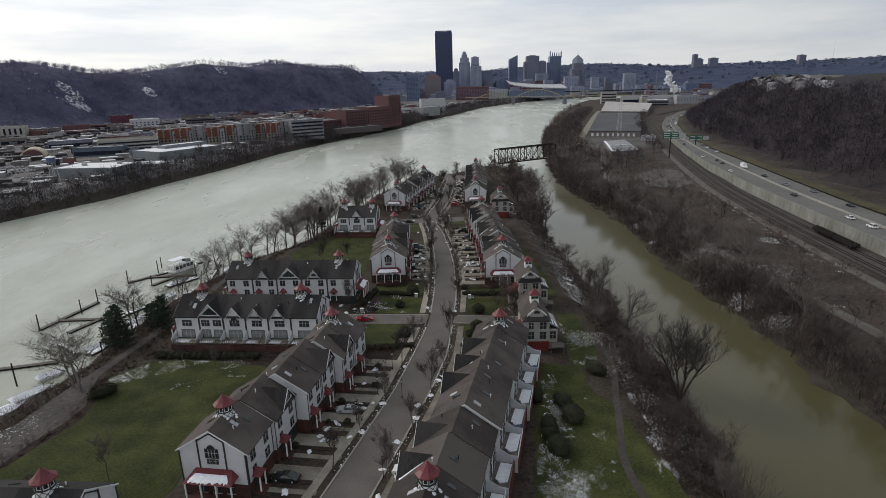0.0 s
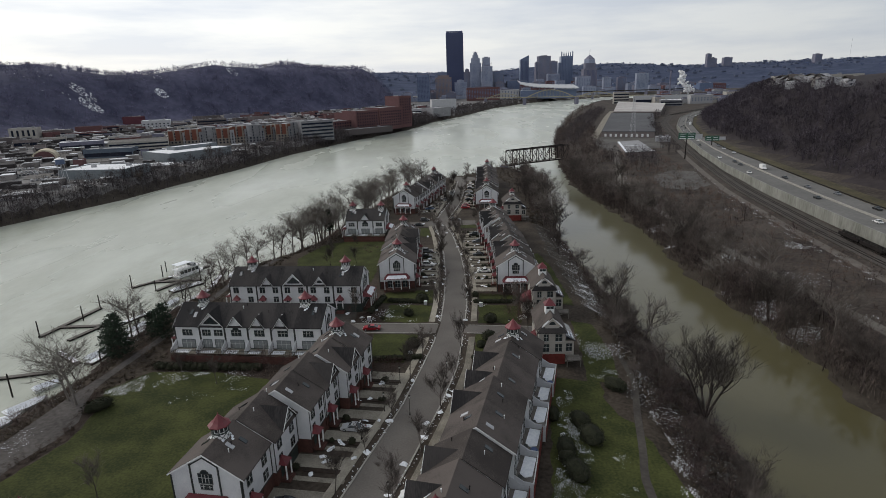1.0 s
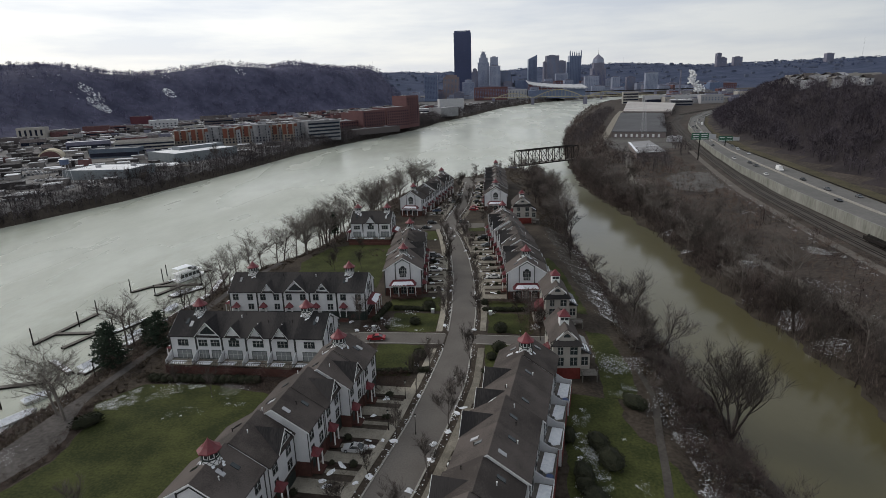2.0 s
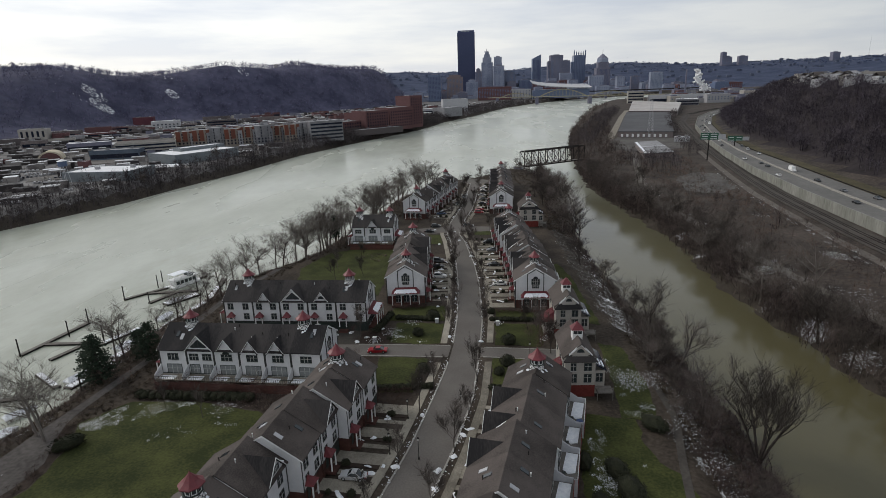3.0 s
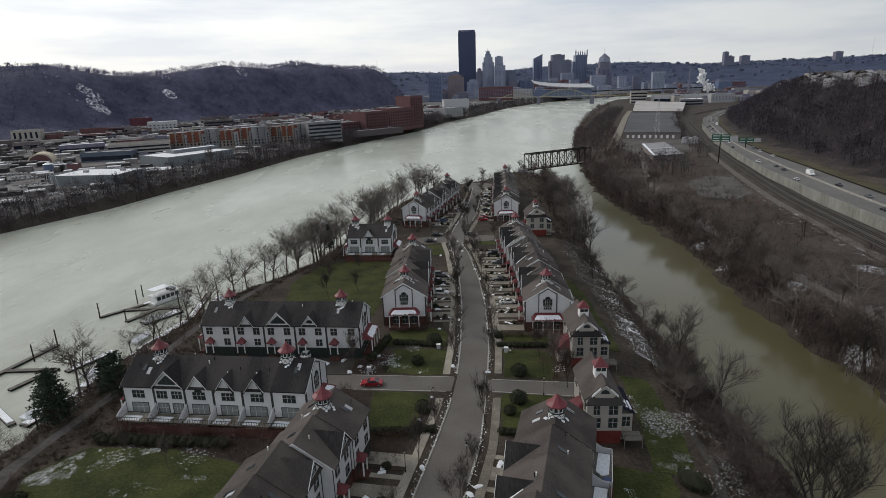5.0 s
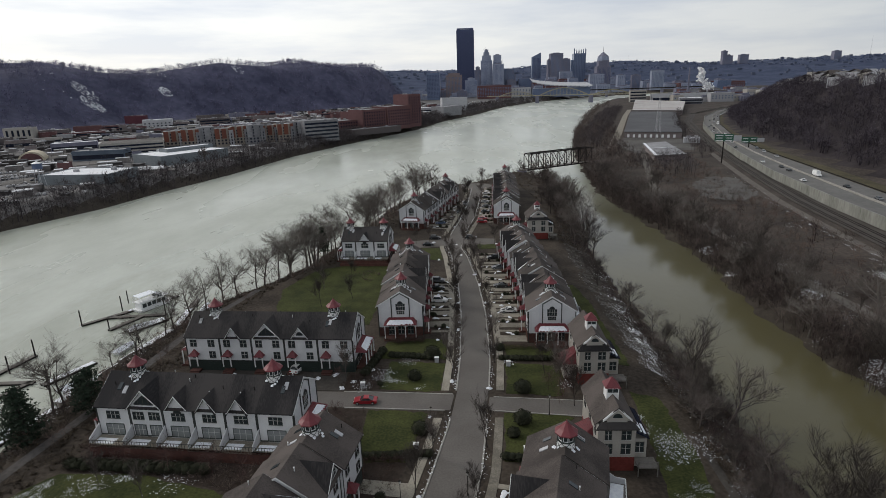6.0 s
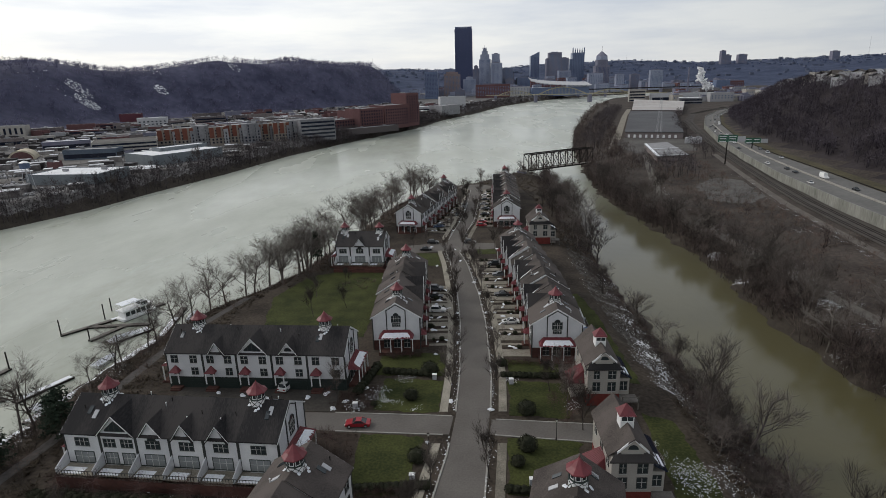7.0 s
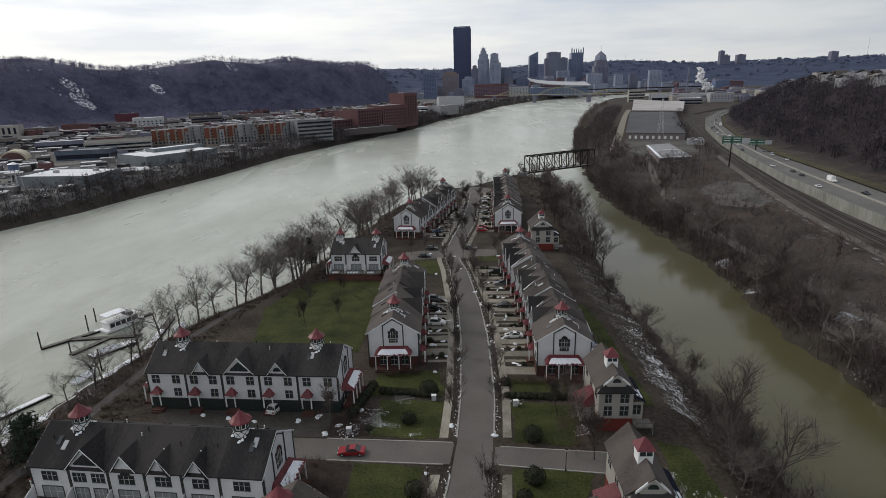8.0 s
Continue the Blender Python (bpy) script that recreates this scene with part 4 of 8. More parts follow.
        porch(ob, (X, 0, 0), 8.2, 2.6, 4.0, 4, snow=True, turn=s * math.pi / 2)
        for y in (-2.4, 0.0, 2.4):
            window(ob, (X, y, 0.7), 1.3, 1.9, fx, trim=GREENDK)
        cupola(ob, X - s * (5.3 if w > 6.2 else 2.2))
    return ob


def street_front(ob, cols, h, seed, front):
    g = Geo().box(cols[1] - 1.45, cols[1] + 1.45, -h - 0.04, -h + 0.05, 0, 2.2)
    for k in range(4):
        g.box(cols[1] - 1.4, cols[1] + 1.4, -h - 0.08, -h - 0.03, 0.08 + 0.54 * k, 0.52 + 0.54 * k)
    g.part("garage_door", GREENDK if seed % 2 or front == "green" else BRICK, ob)
    porch(ob, (cols[0], -h, 0.0), 2.3, 1.4, *((4.0, 2, 1.5) if front == "green" else (3.3, 2)))
    Geo().box(cols[0] - 0.5, cols[0] + 0.5, -h - 0.07, -h + 0.02, 0.5, 2.5).part("front_door", GREENDK, ob)


PROTO, FRONTS = {}, []


def put_house(key, m, label, **kw):
    """Place a townhouse: built once per kind, then copied."""
    if key not in PROTO:
        PROTO[key] = ob = townhouse(seed=len(PROTO), **kw)
        ob.matrix_basis = m
    else:
        ob = copy_thing(PROTO[key], m)
    return tagged(ob, label)


def row(start, heading, units, street, **kw):
    """A terrace. start: middle of its near end; heading: degrees of its way to the right of +y; units: (width, style, shift, lift).
    street: 'right' or 'left' of the way. shift moves a unit sideways, to the right of the way."""
    a = radians(heading)
    u, nrm = Vector((math.sin(a), math.cos(a), 0)), Vector((math.cos(a), -math.sin(a), 0))
    s, last = 0.0, len(units) - 1
    for i, (w, style, shift, lift) in enumerate(units):
        c = Vector(start).to_3d() + u * (s + w / 2) + nrm * shift
        rz = 90 - heading if street == "right" else -90 - heading
        end = ""
        if style == "E":
            near = i == 0
            end = "near" if (near == (street == "right")) else "far"
        st = {"E": "A"}.get(style, style)
        free = [not 0 <= j <= last or abs(units[j][3] - lift) > 0.15 or abs(units[j][2] - shift) > 1.0 for j in (i - 1, i + 1)]
        free = tuple(free if street == "right" else free[::-1])
        key = (w, style, end, kw.get("front"), street if kw.get("back") else "", kw.get("back"), kw.get("roof", ROOF).name, free)
        label = {"A": "white clapboard terrace house with brown shingle roof and skylights", "B": "white townhouse with a shade-darkened cross gable over its brick base",
                 "C": "white townhouse with a small street gable and red porch roof", "E": "end townhouse with arched gable window, red porch and red-capped cupola",
                 "F": "white townhouse with a broad gable and a fan-shaped window", "D": "white townhouse with a steep gable and a half-round light"}[style]
        side = 1 if street == "right" else -1
        FRONTS.append((street, kw.get("front", "street"), c + nrm * side * DEEP / 2, u * (side * w * 0.25), nrm * side, w))
        put_house(key, pose(c.x, c.y, lift, 0, 0, rz), label, w=w, style=st, end=end, sides=free, **kw)
        s += w


row((-36.6, 79.6), 8, [(9, "E", 0, 0), (9, "B", 0.6, 0), (7, "A", 3.0, 0.3), (7.5, "B", 3.2, 0.3), (7.5, "B", 5.0, 0), (8.5, "E", 5.4, 0)], "right", back="plain")
row((-3.2, 61.5), 13, [(9, "E", 0, 0), (8, "B", 0.2, 0), (7.5, "B", 0.6, 0), (8, "A", 1.2, 0.35), (8, "B", 1.2, 0.35), (8, "B", 1.8, 0.0), (7.5, "B", 1.8, 0), (8.5, "E", 2.2, 0)], "left", back="deck")
row((-18.5, 179.8), -1, [(9, "E", 0, 0), (6.5, "B", -0.2, 0), (6.5, "B", -0.6, 0.25), (6.5, "B", -0.2, 0.25), (6.5, "B", -0.6, 0), (8.5, "E", -0.4, 0)], "right", back="plain")
row((18.5, 174.9), 2, [(9, "E", 0, 0), (6.5, "B", 0.2, 0), (6.5, "B", -0.2, 0), (7, "A", -0.6, 0.4), (6.5, "B", -1.0, 0.4), (6.5, "B", -1.4, 0), (6.5, "A", -2.2, 0), (6.5, "B", -3.2, 0.3), (6.5, "B", -4.0, 0.3), (6.5, "B", -4.6, 0), (8, "E", -5.0, 0)], "left", back="deck")
row((-25.9, 289), 12, [(9, "E", 0, 0), (6.5, "B", 0.3, 0), (6.5, "A", 0.3, 0), (7, "B", 0.9, 0.3), (6.5, "B", 0.6, 0.3), (6.5, "A", 0.9, 0), (6.5, "B", 0.6, 0), (6.5, "B", 1, 0.25), (8.5, "E", 1, 0)], "right", back="plain")
row((15.8, 295), 2.4, [(9, "E", 0, 0), (6.5, "B", 0.3, 0), (6.5, "B", 0.3, 0.25), (7, "B", 0.9, 0.25), (6.5, "B", 0.6, 0), (6.5, "B", 0.9, 0), (6.5, "B", 0.6, 0.25), (6.5, "B", 1, 0.25), (6.5, "B", 0.6, 0), (6.5, "B", 0.9, 0), (6.5, "B", 0.6, 0.25), (8.5, "E", 1, 0)], "left", back="plain")
# cross terraces by the river
row((-67.7, 140.7), 94.5, [(6.4, "E", 0, 0), (6.3, "F", 0, 0), (5.8, "D", 0, 0), (5.8, "C", 0, 0), (5.8, "C", 0, 0), (6.7, "E", 0, 0)], "right", front="garden", back="plain", roof=ROOFDK)
row((-65.2, 168.9), 93, [(8, "E", 0, 0), (7.4, "C", 0, 0), (7.6, "F", 0, 0), (7.6, "D", 0, 0), (8, "E", 0, 0)], "right", roof=ROOFDK, back="plain", front="green")
row((-46.0, 246.8), 93, [(5, "E", 0, 0), (6.6, "D", 0, 0), (5, "E", 0, 0)], "right", roof=ROOFDK, back="plain", front="garden")
row((-82, 69.0), 94, [(9, "A", 0, 0), (8, "C", 0, 0), (8, "C", 0, 0), (9, "E", 0, 0)], "right", roof=ROOFDK, back="plain", front="garden")

# ---- island surfaces ----
solid("terrace_wall", Geo().prism([(-46.8, 237.6, -0.2), (-28.8, 236.6, -0.2), (-28.8, 237.2, -0.2), (-46.8, 238.2, -0.2)], (0, 0, 1.3)), BRICK, "low dark brick terrace wall above the lawn", "wall", kind="structure")
def sheet(name, outline, z, mat, label, category, kind="structure", thick=0.12, seed=0, wobble=0.0):
    """A level patch with a real edge; wobble roughens its outline."""
    rnd = random.Random(seed)
    pts = []
    for (ax, ay), (bx, by) in zip(outline, outline[1:] + outline[:1]):
        n = max(1, int(math.hypot(bx - ax, by - ay) / 1.5)) if wobble else 1
        for k in range(n):
            t = k / n
            pts.append((ax + (bx - ax) * t + rnd.uniform(-wobble, wobble), ay + (by - ay) * t + rnd.uniform(-wobble, wobble), z - thick))
    area = sum(a[0] * b[1] - b[0] * a[1] for a, b in zip(pts, pts[1:] + pts[:1]))
    if area < 0:
        pts.reverse()
    return solid(name, Geo().prism(pts, (0, 0, thick)), mat, label, category, kind=kind)


WORN = surf("worn_dark_asphalt", (0.040, 0.036, 0.032), (0.075, 0.068, 0.060), 0.15, 0.95, fine=1.5)

LANEGREY = surf("worn_grey_lane", (0.052, 0.047, 0.044), (0.110, 0.101, 0.095), 0.12, 0.95, 0.3, fine=1.2, lo=0.38, hi=0.66)
LAWNS = [
    [(-79, 84), (-73, 101), (-74, 111), (-77, 119), (-71, 127), (-58, 127), (-40, 122), (-42, 108), (-45, 92), (-45, 78), (-60, 76), (-74, 75)],
    [(-20.2, 153.9), (-7.6, 152.6), (-6.6, 165), (-19.6, 166)],
    [(-21, 130), (-12.2, 130), (-9.5, 144.8), (-21.5, 146.0)],
    [(-22, 167.5), (-7, 167), (-7, 177.5), (-12, 178), (-22, 176)],
    [(6.2, 152), (17.5, 150.5), (19, 163), (6.8, 165)],
    [(4.2, 130), (10.5, 129), (18.5, 143), (5.4, 145)],
    [(7, 167.2), (18, 166.5), (18, 172.5), (7, 174)],
]
LAWNS += [
    [(-55, 188), (-28, 187), (-27.5, 237), (-44, 239), (-54, 233), (-60, 215)],
    [(13, 58), (14.5, 80), (17.6, 100), (21, 122), (31, 119.4), (30.4, 112), (31.2, 107), (33.4, 104), (35.2, 98), (36, 90), (37.8, 80), (37.8, 58)],
    [(28.5, 120), (35, 119), (37, 132), (36, 150), (31, 152), (30.5, 138)],
    [(27.5, 165), (34, 163), (33, 200), (31, 215), (28, 214)],
    [(-13.5, 243), (-10.6, 243), (-12.2, 258), (-20, 258), (-20, 246)],
    [(2.6, 256), (9, 256), (9.5, 262), (1.5, 262)],
]
for k, o in enumerate(LAWNS):
    sheet("lawn", o, 0.05, GRASS, "olive-green winter lawn with thin patches", "lawn", seed=k, wobble=0.35)
BEDS = [[(-40, 122.5), (-58, 127.5), (-70, 127.6), (-70.5, 132), (-31, 129.5), (-31, 121)], [(-29, 153.6), (-20.6, 153.9), (-20.2, 163), (-27.5, 160)], [(-32, 134), (-22, 132), (-21.8, 146), (-31, 146.5)],
        [(-21.5, 122), (-13.8, 122), (-12.3, 129.8), (-21, 129.8)], [(19.6, 150), (21, 162), (19.5, 170), (18.4, 164)]]
BEDS.append([(-79.3, 84), (-73.4, 101), (-74.4, 111), (-77.2, 119.5), (-80.5, 118), (-77.6, 110), (-76.8, 101), (-82.5, 85)])
for k, o in enumerate(BEDS):
    sheet("planting_bed", o, 0.03, MULCH, "dark mulched planting bed", "planting bed", seed=60 + k, wobble=0.25)
sheet("driveway", [(-62, 157), (-40, 153.4), (-27.7, 152.9), (-4.6, 151.5), (-5.3, 145.7), (-26.4, 146.9), (-40, 148.2), (-68, 150.5)], 0.045, ASPHALT, "grey asphalt lane between the terraces", "lane")
sheet("parking_court", [(-63.5, 163.0), (-28.6, 161.2), (-27.9, 153.3), (-40, 153.8), (-62, 157.4)], 0.05, WORN, "dark asphalt parking court before the terrace", "parking court")
sheet("driveway", [(2.6, 150.4), (22, 148.6), (22, 143.2), (2.0, 145.6)], 0.045, ASPHALT, "grey asphalt lane towards the channel houses", "lane")
sheet("driveway", [(-9.2, 260.5), (-24, 258.5), (-24.5, 268.5), (-9.4, 272)], 0.045, ASPHALT, "asphalt side court with parked cars", "lane")
sheet("driveway", [(-4.6, 259), (9.5, 263), (9.5, 270), (-4.2, 272)], 0.045, ASPHALT, "asphalt side court off the street", "lane")
for (ax, ay), (bx, by) in (((-27.7, 152.95), (-4.9, 151.6)), ((-26.4, 146.85), (-6.4, 145.65)), ((3.4, 150.4), (21.5, 148.7)), ((3.0, 145.45), (21.5, 143.15))):
    dx, dy = bx - ax, by - ay
    ll = math.hypot(dx, dy)
    nx_, ny_ = -dy / ll * 0.12, dx / ll * 0.12
    solid("kerb", Geo().prism([(ax - nx_, ay - ny_, -0.1), (bx - nx_, by - ny_, -0.1), (bx + nx_, by + ny_, -0.1), (ax + nx_, ay + ny_, -0.1)], (0, 0, 0.24)), KERB, "low pale kerb along the lane", "kerb", kind="structure")
# footpath by the channel
PATH_X = [(58, 31.5), (77, 31.0), (83, 30.5), (89, 30.9), (95, 32.6), (107, 35.2), (120, 38.5), (140, 38.5), (170, 38), (200, 36.5), (240, 36)]
solid("footpath", ribbon(off(PATH_X, -0.7), off(PATH_X, 0.7), list(range(58, 136, 3)), 0.07), WORN, "narrow asphalt footpath along the channel", "path", kind="structure")
LANE_L = [(50, -92), (94, -86.6), (102, -85.2), (110, -84.2), (118, -83.2), (126, -81.6), (150, -78.4), (165, -78.1), (190, -76.1), (215, -69.1)]
LANE_R = [(50, -82.5), (94, -78.2), (102, -75.4), (108, -75.2), (112, -77.6), (120, -79.9), (126, -79.4), (150, -76.2), (165, -75.9), (190, -73.9), (215, -66.9)]
solid("lane", ribbon(LANE_L, LANE_R, list(range(50, 216, 3)), 0.045, 0.5), LANEGREY, "worn grey asphalt lane above the marina", "lane", kind="structure")

# a driveway to every street garage
for street, front, at, aside, way, w in FRONTS:
    if front != "street" or abs(way.x) < 0.8:
        continue
    c = at + aside
    reach = abs((along(KERB_R, c.y) + 2.4 if way.x < 0 else along(KERB_L, c.y) - 2.4) - c.x) / abs(way.x)
    if reach > 24:
        continue
    t = Vector((-way.y, way.x, 0)) * 1.75
    e = c + way * reach
    g = Geo()
    o = [c - t, c + t, e + t, e - t]
    if (o[1] - o[0]).cross(o[2] - o[1]).z < 0:
        o.reverse()
    g.prism([(p.x, p.y, -0.1) for p in o], (0, 0, 0.17))
    solid("driveway", g, CONCRETE, "pale concrete driveway in front of a garage", "driveway", kind="structure")
    f = c - aside * 2
    f2 = f + way * reach
    t = Vector((-way.y, way.x, 0)) * 0.55
    g = Geo()
    o = [f + way * 1.7 - t, f + way * 1.7 + t, f2 + t, f2 - t]
    if (o[1] - o[0]).cross(o[2] - o[1]).z < 0:
        o.reverse()
    g.prism([(p.x, p.y, -0.1) for p in o], (0, 0, 0.16))
    solid("front_path", g, CONCRETE, "pale concrete path to a front door", "path", kind="structure")


# ---- detached houses by the channel ----
def channel_house(x, y, w, d, eave, ridge, wing=True, label="tall cream house with gable, red entrance roof and cupola"):
    """Gable towards -y; a lower wing with a dark roof on its channel side."""
    ob = thing("house", label, "house", "channel houses")
    h = w / 2
    Geo().box(-h, h, 0, d, -0.3, 2.6).part("base", BRICKRED, ob, "red brick ground storey")
    Geo().box(-h, h, 0, d, 2.6, eave).part("wall", BEIGE, ob, "cream clapboard")
    Geo().prism([(-h + 0.9, 0.3, eave), (h - 0.9, 0.3, eave), (0, 0.3, ridge - 0.35)], (0, d - 0.6, 0)).part("gable_wall", BEIGE, ob)
    g = Geo()
    for s in (-1, 1):
        q = [(s * (h + 0.4), 0.9, eave - 0.3), (s * (h + 0.4), d + 0.4, eave - 0.3), (0, d + 0.4, ridge), (0, -0.3, ridge)]
        g.slab(*(q if s > 0 else q[::-1]), -0.22)
    g.part("roof", ROOF, ob)
    Geo().slab((-h - 0.45, -0.5, eave - 0.35), (h + 0.45, -0.5, eave - 0.35), (h - 1.2, 1.0, eave + 1.15), (-h + 1.2, 1.0, eave + 1.15), -0.2).part("skirt_roof", ROOFDK, ob, "dark half-hip below the gable")
    Geo().prism([(-h + 1.1, 0.15, eave + 1.0), (h - 1.1, 0.15, eave + 1.0), (0, 0.15, ridge - 0.3)], (0, 0.4, 0)).part("gable_face", BEIGE, ob)
    g = Geo()
    for s in (-1, 1):
        g.prism([(s * (h - 0.7), 0.0, eave + 0.85), (s * (h - 0.7), 0.0, eave + 1.25), (0, 0.0, ridge + 0.15), (0, 0.0, ridge - 0.3)][::s], (0, 0.14, 0))
    g.part("rake_board", WHITE, ob)
    ring = [(0.75 * math.cos(a), 0.08, eave + 1.55 + 0.75 * math.sin(a)) for a in np.linspace(0, math.pi, 9)]
    Geo().prism(ring, (0, 0.06, 0)).part("arched_window", PANE, ob)
    window(ob, (-h * 0.45, 0, 3.3), 1.25, 1.7, (0, -1, 0))
    window(ob, (h * 0.5, 0, 3.3), 1.35, 1.7, (0, -1, 0))
    window(ob, (-h * 0.45, 0, 5.9), 0.9, 1.5, (0, -1, 0))
    window(ob, (h * 0.5, 0, 5.9), 1.35, 1.5, (0, -1, 0))
    for k in range(3):
        window(ob, (-h, 2 + k * (d - 4) / 2, 5.9), 1.1, 1.5, (-1, 0, 0))
        window(ob, (h, 2 + k * (d - 4) / 2, 5.9), 1.1, 1.5, (1, 0, 0))
    if wing:
        Geo().box(h, h + 2.2, 1.2, d * 0.75, -0.3, 5.2).part("wing", BEIGE, ob)
        Geo().slab((h - 0.05, 0.8, 6.9), (h + 2.5, 0.8, 5.5), (h + 2.5, d * 0.75 + 0.3, 5.5), (h - 0.05, d * 0.75 + 0.3, 6.9), 0.2).part("wing_roof", BRONZE, ob, "dark glossy sunroom roof with streaks of snow")
        for k in range(3):
            x0 = h + 0.3 + k * 0.7
            z0 = 6.95 - (x0 - h) * 0.55
            Geo().slab((x0, 1.4, z0 + 0.06), (x0 + 0.4, 1.4, z0 - 0.1), (x0 + 0.4, 4.2, z0 - 0.1), (x0, 4.2, z0 + 0.06), 0.05).part("snow", SNOW, ob)
        window(ob, (h + 1.1, 1.2, 2.8), 1.2, 1.7, (0, -1, 0))
        Geo().box(h + 0.2, h + 3.4, -1.6, 1.1, 1.6, 1.8).box(h + 3.25, h + 3.4, -1.6, -1.45, 0, 2.8).box(h + 0.2, h + 0.35, -1.6, -1.45, 0, 2.8).box(h + 0.2, h + 3.4, -1.6, -1.5, 2.6, 2.72).part("deck", TIMBER, ob)
    # entrance on the street side, and a small red lantern on the roof
    Geo().box(-h - 2.6, -h, 3.0, 7.0, -0.2, 3.4).part("entrance", BEIGE, ob)
    g = Geo()
    a, b, c, e = (-h - 3.1, 2.5, 3.4), (-h - 3.1, 7.5, 3.4), (-h - 0.02, 6.4, 5.9), (-h - 0.02, 3.6, 5.9)
    g.poly(b, a, e, c).poly(a, (-h - 0.02, 2.5, 3.4), e).poly((-h - 0.02, 7.5, 3.4), b, c).poly(a, b, (-h - 0.02, 7.5, 3.4), (-h - 0.02, 2.5, 3.4))
    for k in range(10):
        t = (k + 0.5) / 10
        p, q = Vector(a).lerp(Vector(b), t), Vector(e).lerp(Vector(c), t)
        g.prism([(p.x, p.y - 0.03, p.z), (p.x, p.y + 0.03, p.z), (q.x, q.y + 0.03, q.z), (q.x, q.y - 0.03, q.z)], (0, 0, 0.07))
    g.part("entrance_roof", REDMETAL, ob, "red standing-seam entrance roof")
    lan = Geo().box(-1.0, 1.0, d * 0.32, d * 0.32 + 2.0, ridge - 1.2, ridge + 1.3).part("lantern", WHITE, ob)
    Geo().box(-0.85, -0.05, d * 0.32 - 0.03, d * 0.32 + 0.05, ridge + 0.45, ridge + 1.1).box(0.05, 0.85, d * 0.32 - 0.03, d * 0.32 + 0.05, ridge + 0.45, ridge + 1.1).part("glazing", PANE, lan)
    g = Geo()
    y0, y1, zt = d * 0.32 - 0.25, d * 0.32 + 2.25, ridge + 2.9
    m = (0, d * 0.32 + 1, zt)
    p = [(-1.3, y0, ridge + 1.3), (1.3, y0, ridge + 1.3), (1.3, y1, ridge + 1.3), (-1.3, y1, ridge + 1.3)]
    for k in range(4):
        g.poly(p[k], p[(k + 1) % 4], m)
    g.poly(*p[::-1])
    g.part("cap", REDMETAL, lan)
    ob.matrix_basis = pose(x, y, 0)
    return ob


channel_house(22.0, 127.8, 6.0, 12, 8.2, 11.6)
channel_house(24.3, 155.0, 6.1, 12, 8.2, 11.5)
channel_house(26.5, 268.0, 8.0, 12, 8.2, 11.8, label="far cream house beside the terrace, with a red-capped lantern")

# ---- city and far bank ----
# city glass, steel and stone colours carry a painted blue haze tint
CITY_GLASS = surf("hazed_city_glass", (0.070, 0.10, 0.175), (0.125, 0.165, 0.265), 0.02, 0.3, fine=0.3)
SLATE = surf("hazed_corten_steel", (0.032, 0.047, 0.118), (0.046, 0.063, 0.145), 0.01, 0.5, fine=0.15)
STONE = surf("hazed_pale_stone", (0.18, 0.205, 0.275), (0.31, 0.335, 0.415), 0.02, 0.85, fine=0.2)
STONE2 = surf("hazed_brown_stone", (0.125, 0.126, 0.170), (0.205, 0.206, 0.26), 0.02, 0.85, fine=0.2)
ORANGE = surf("orange_cladding", (0.125, 0.050, 0.036), (0.190, 0.072, 0.050), 0.05, 0.8, fine=0.6)
CLAY = surf("red_brick_mill", (0.096, 0.050, 0.052), (0.156, 0.083, 0.084), 0.03, 0.9, fine=0.4)
ROOFGREY = surf("grey_membrane_roof", (0.15, 0.15, 0.155), (0.34, 0.34, 0.35), 0.04, 0.9, fine=0.5, spread=0.2)
ROOFWHITE = surf("snowy_flat_roof", (0.60, 0.61, 0.63), (0.82, 0.82, 0.83), 0.05, 0.8, fine=0.6)
SHEDWALL = surf("grey_shed_wall", (0.17, 0.17, 0.18), (0.32, 0.32, 0.33), 0.03, 0.85, fine=0.4, spread=0.5)
DARKWALL = surf("dark_brick_shed", (0.095, 0.083, 0.084), (0.20, 0.172, 0.168), 0.03, 0.85, fine=0.4, spread=0.5)
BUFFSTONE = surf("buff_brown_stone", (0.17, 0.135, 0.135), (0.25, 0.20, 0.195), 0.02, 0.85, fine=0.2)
BUFF = surf("buff_bridge_paint", (0.26, 0.24, 0.16), (0.36, 0.33, 0.23), 0.1, 0.7)
PALEBLUE = surf("pale_blue_cladding", (0.14, 0.16, 0.175), (0.22, 0.24, 0.25), 0.05, 0.8, fine=0.6)
PARKING = surf("gravel_lot", (0.09, 0.085, 0.08), (0.17, 0.16, 0.15), 0.03, 0.95, fine=0.4)


def windows_on(g, x0, x1, y, z0, z1, pitch, storey, w=1.6, h=1.7, proud=0.06):
    """Panes in rows on a wall that faces -y."""
    nx_, nz_ = int((x1 - x0) / pitch), int((z1 - z0) / storey)
    for i in range(nx_):
        for k in range(nz_):
            cx, cz = x0 + (i + 0.5) * (x1 - x0) / nx_, z0 + (k + 0.35) * storey
            g.box(cx - w / 2, cx + w / 2, y - proud, y + 0.1, cz, cz + h)
    return g


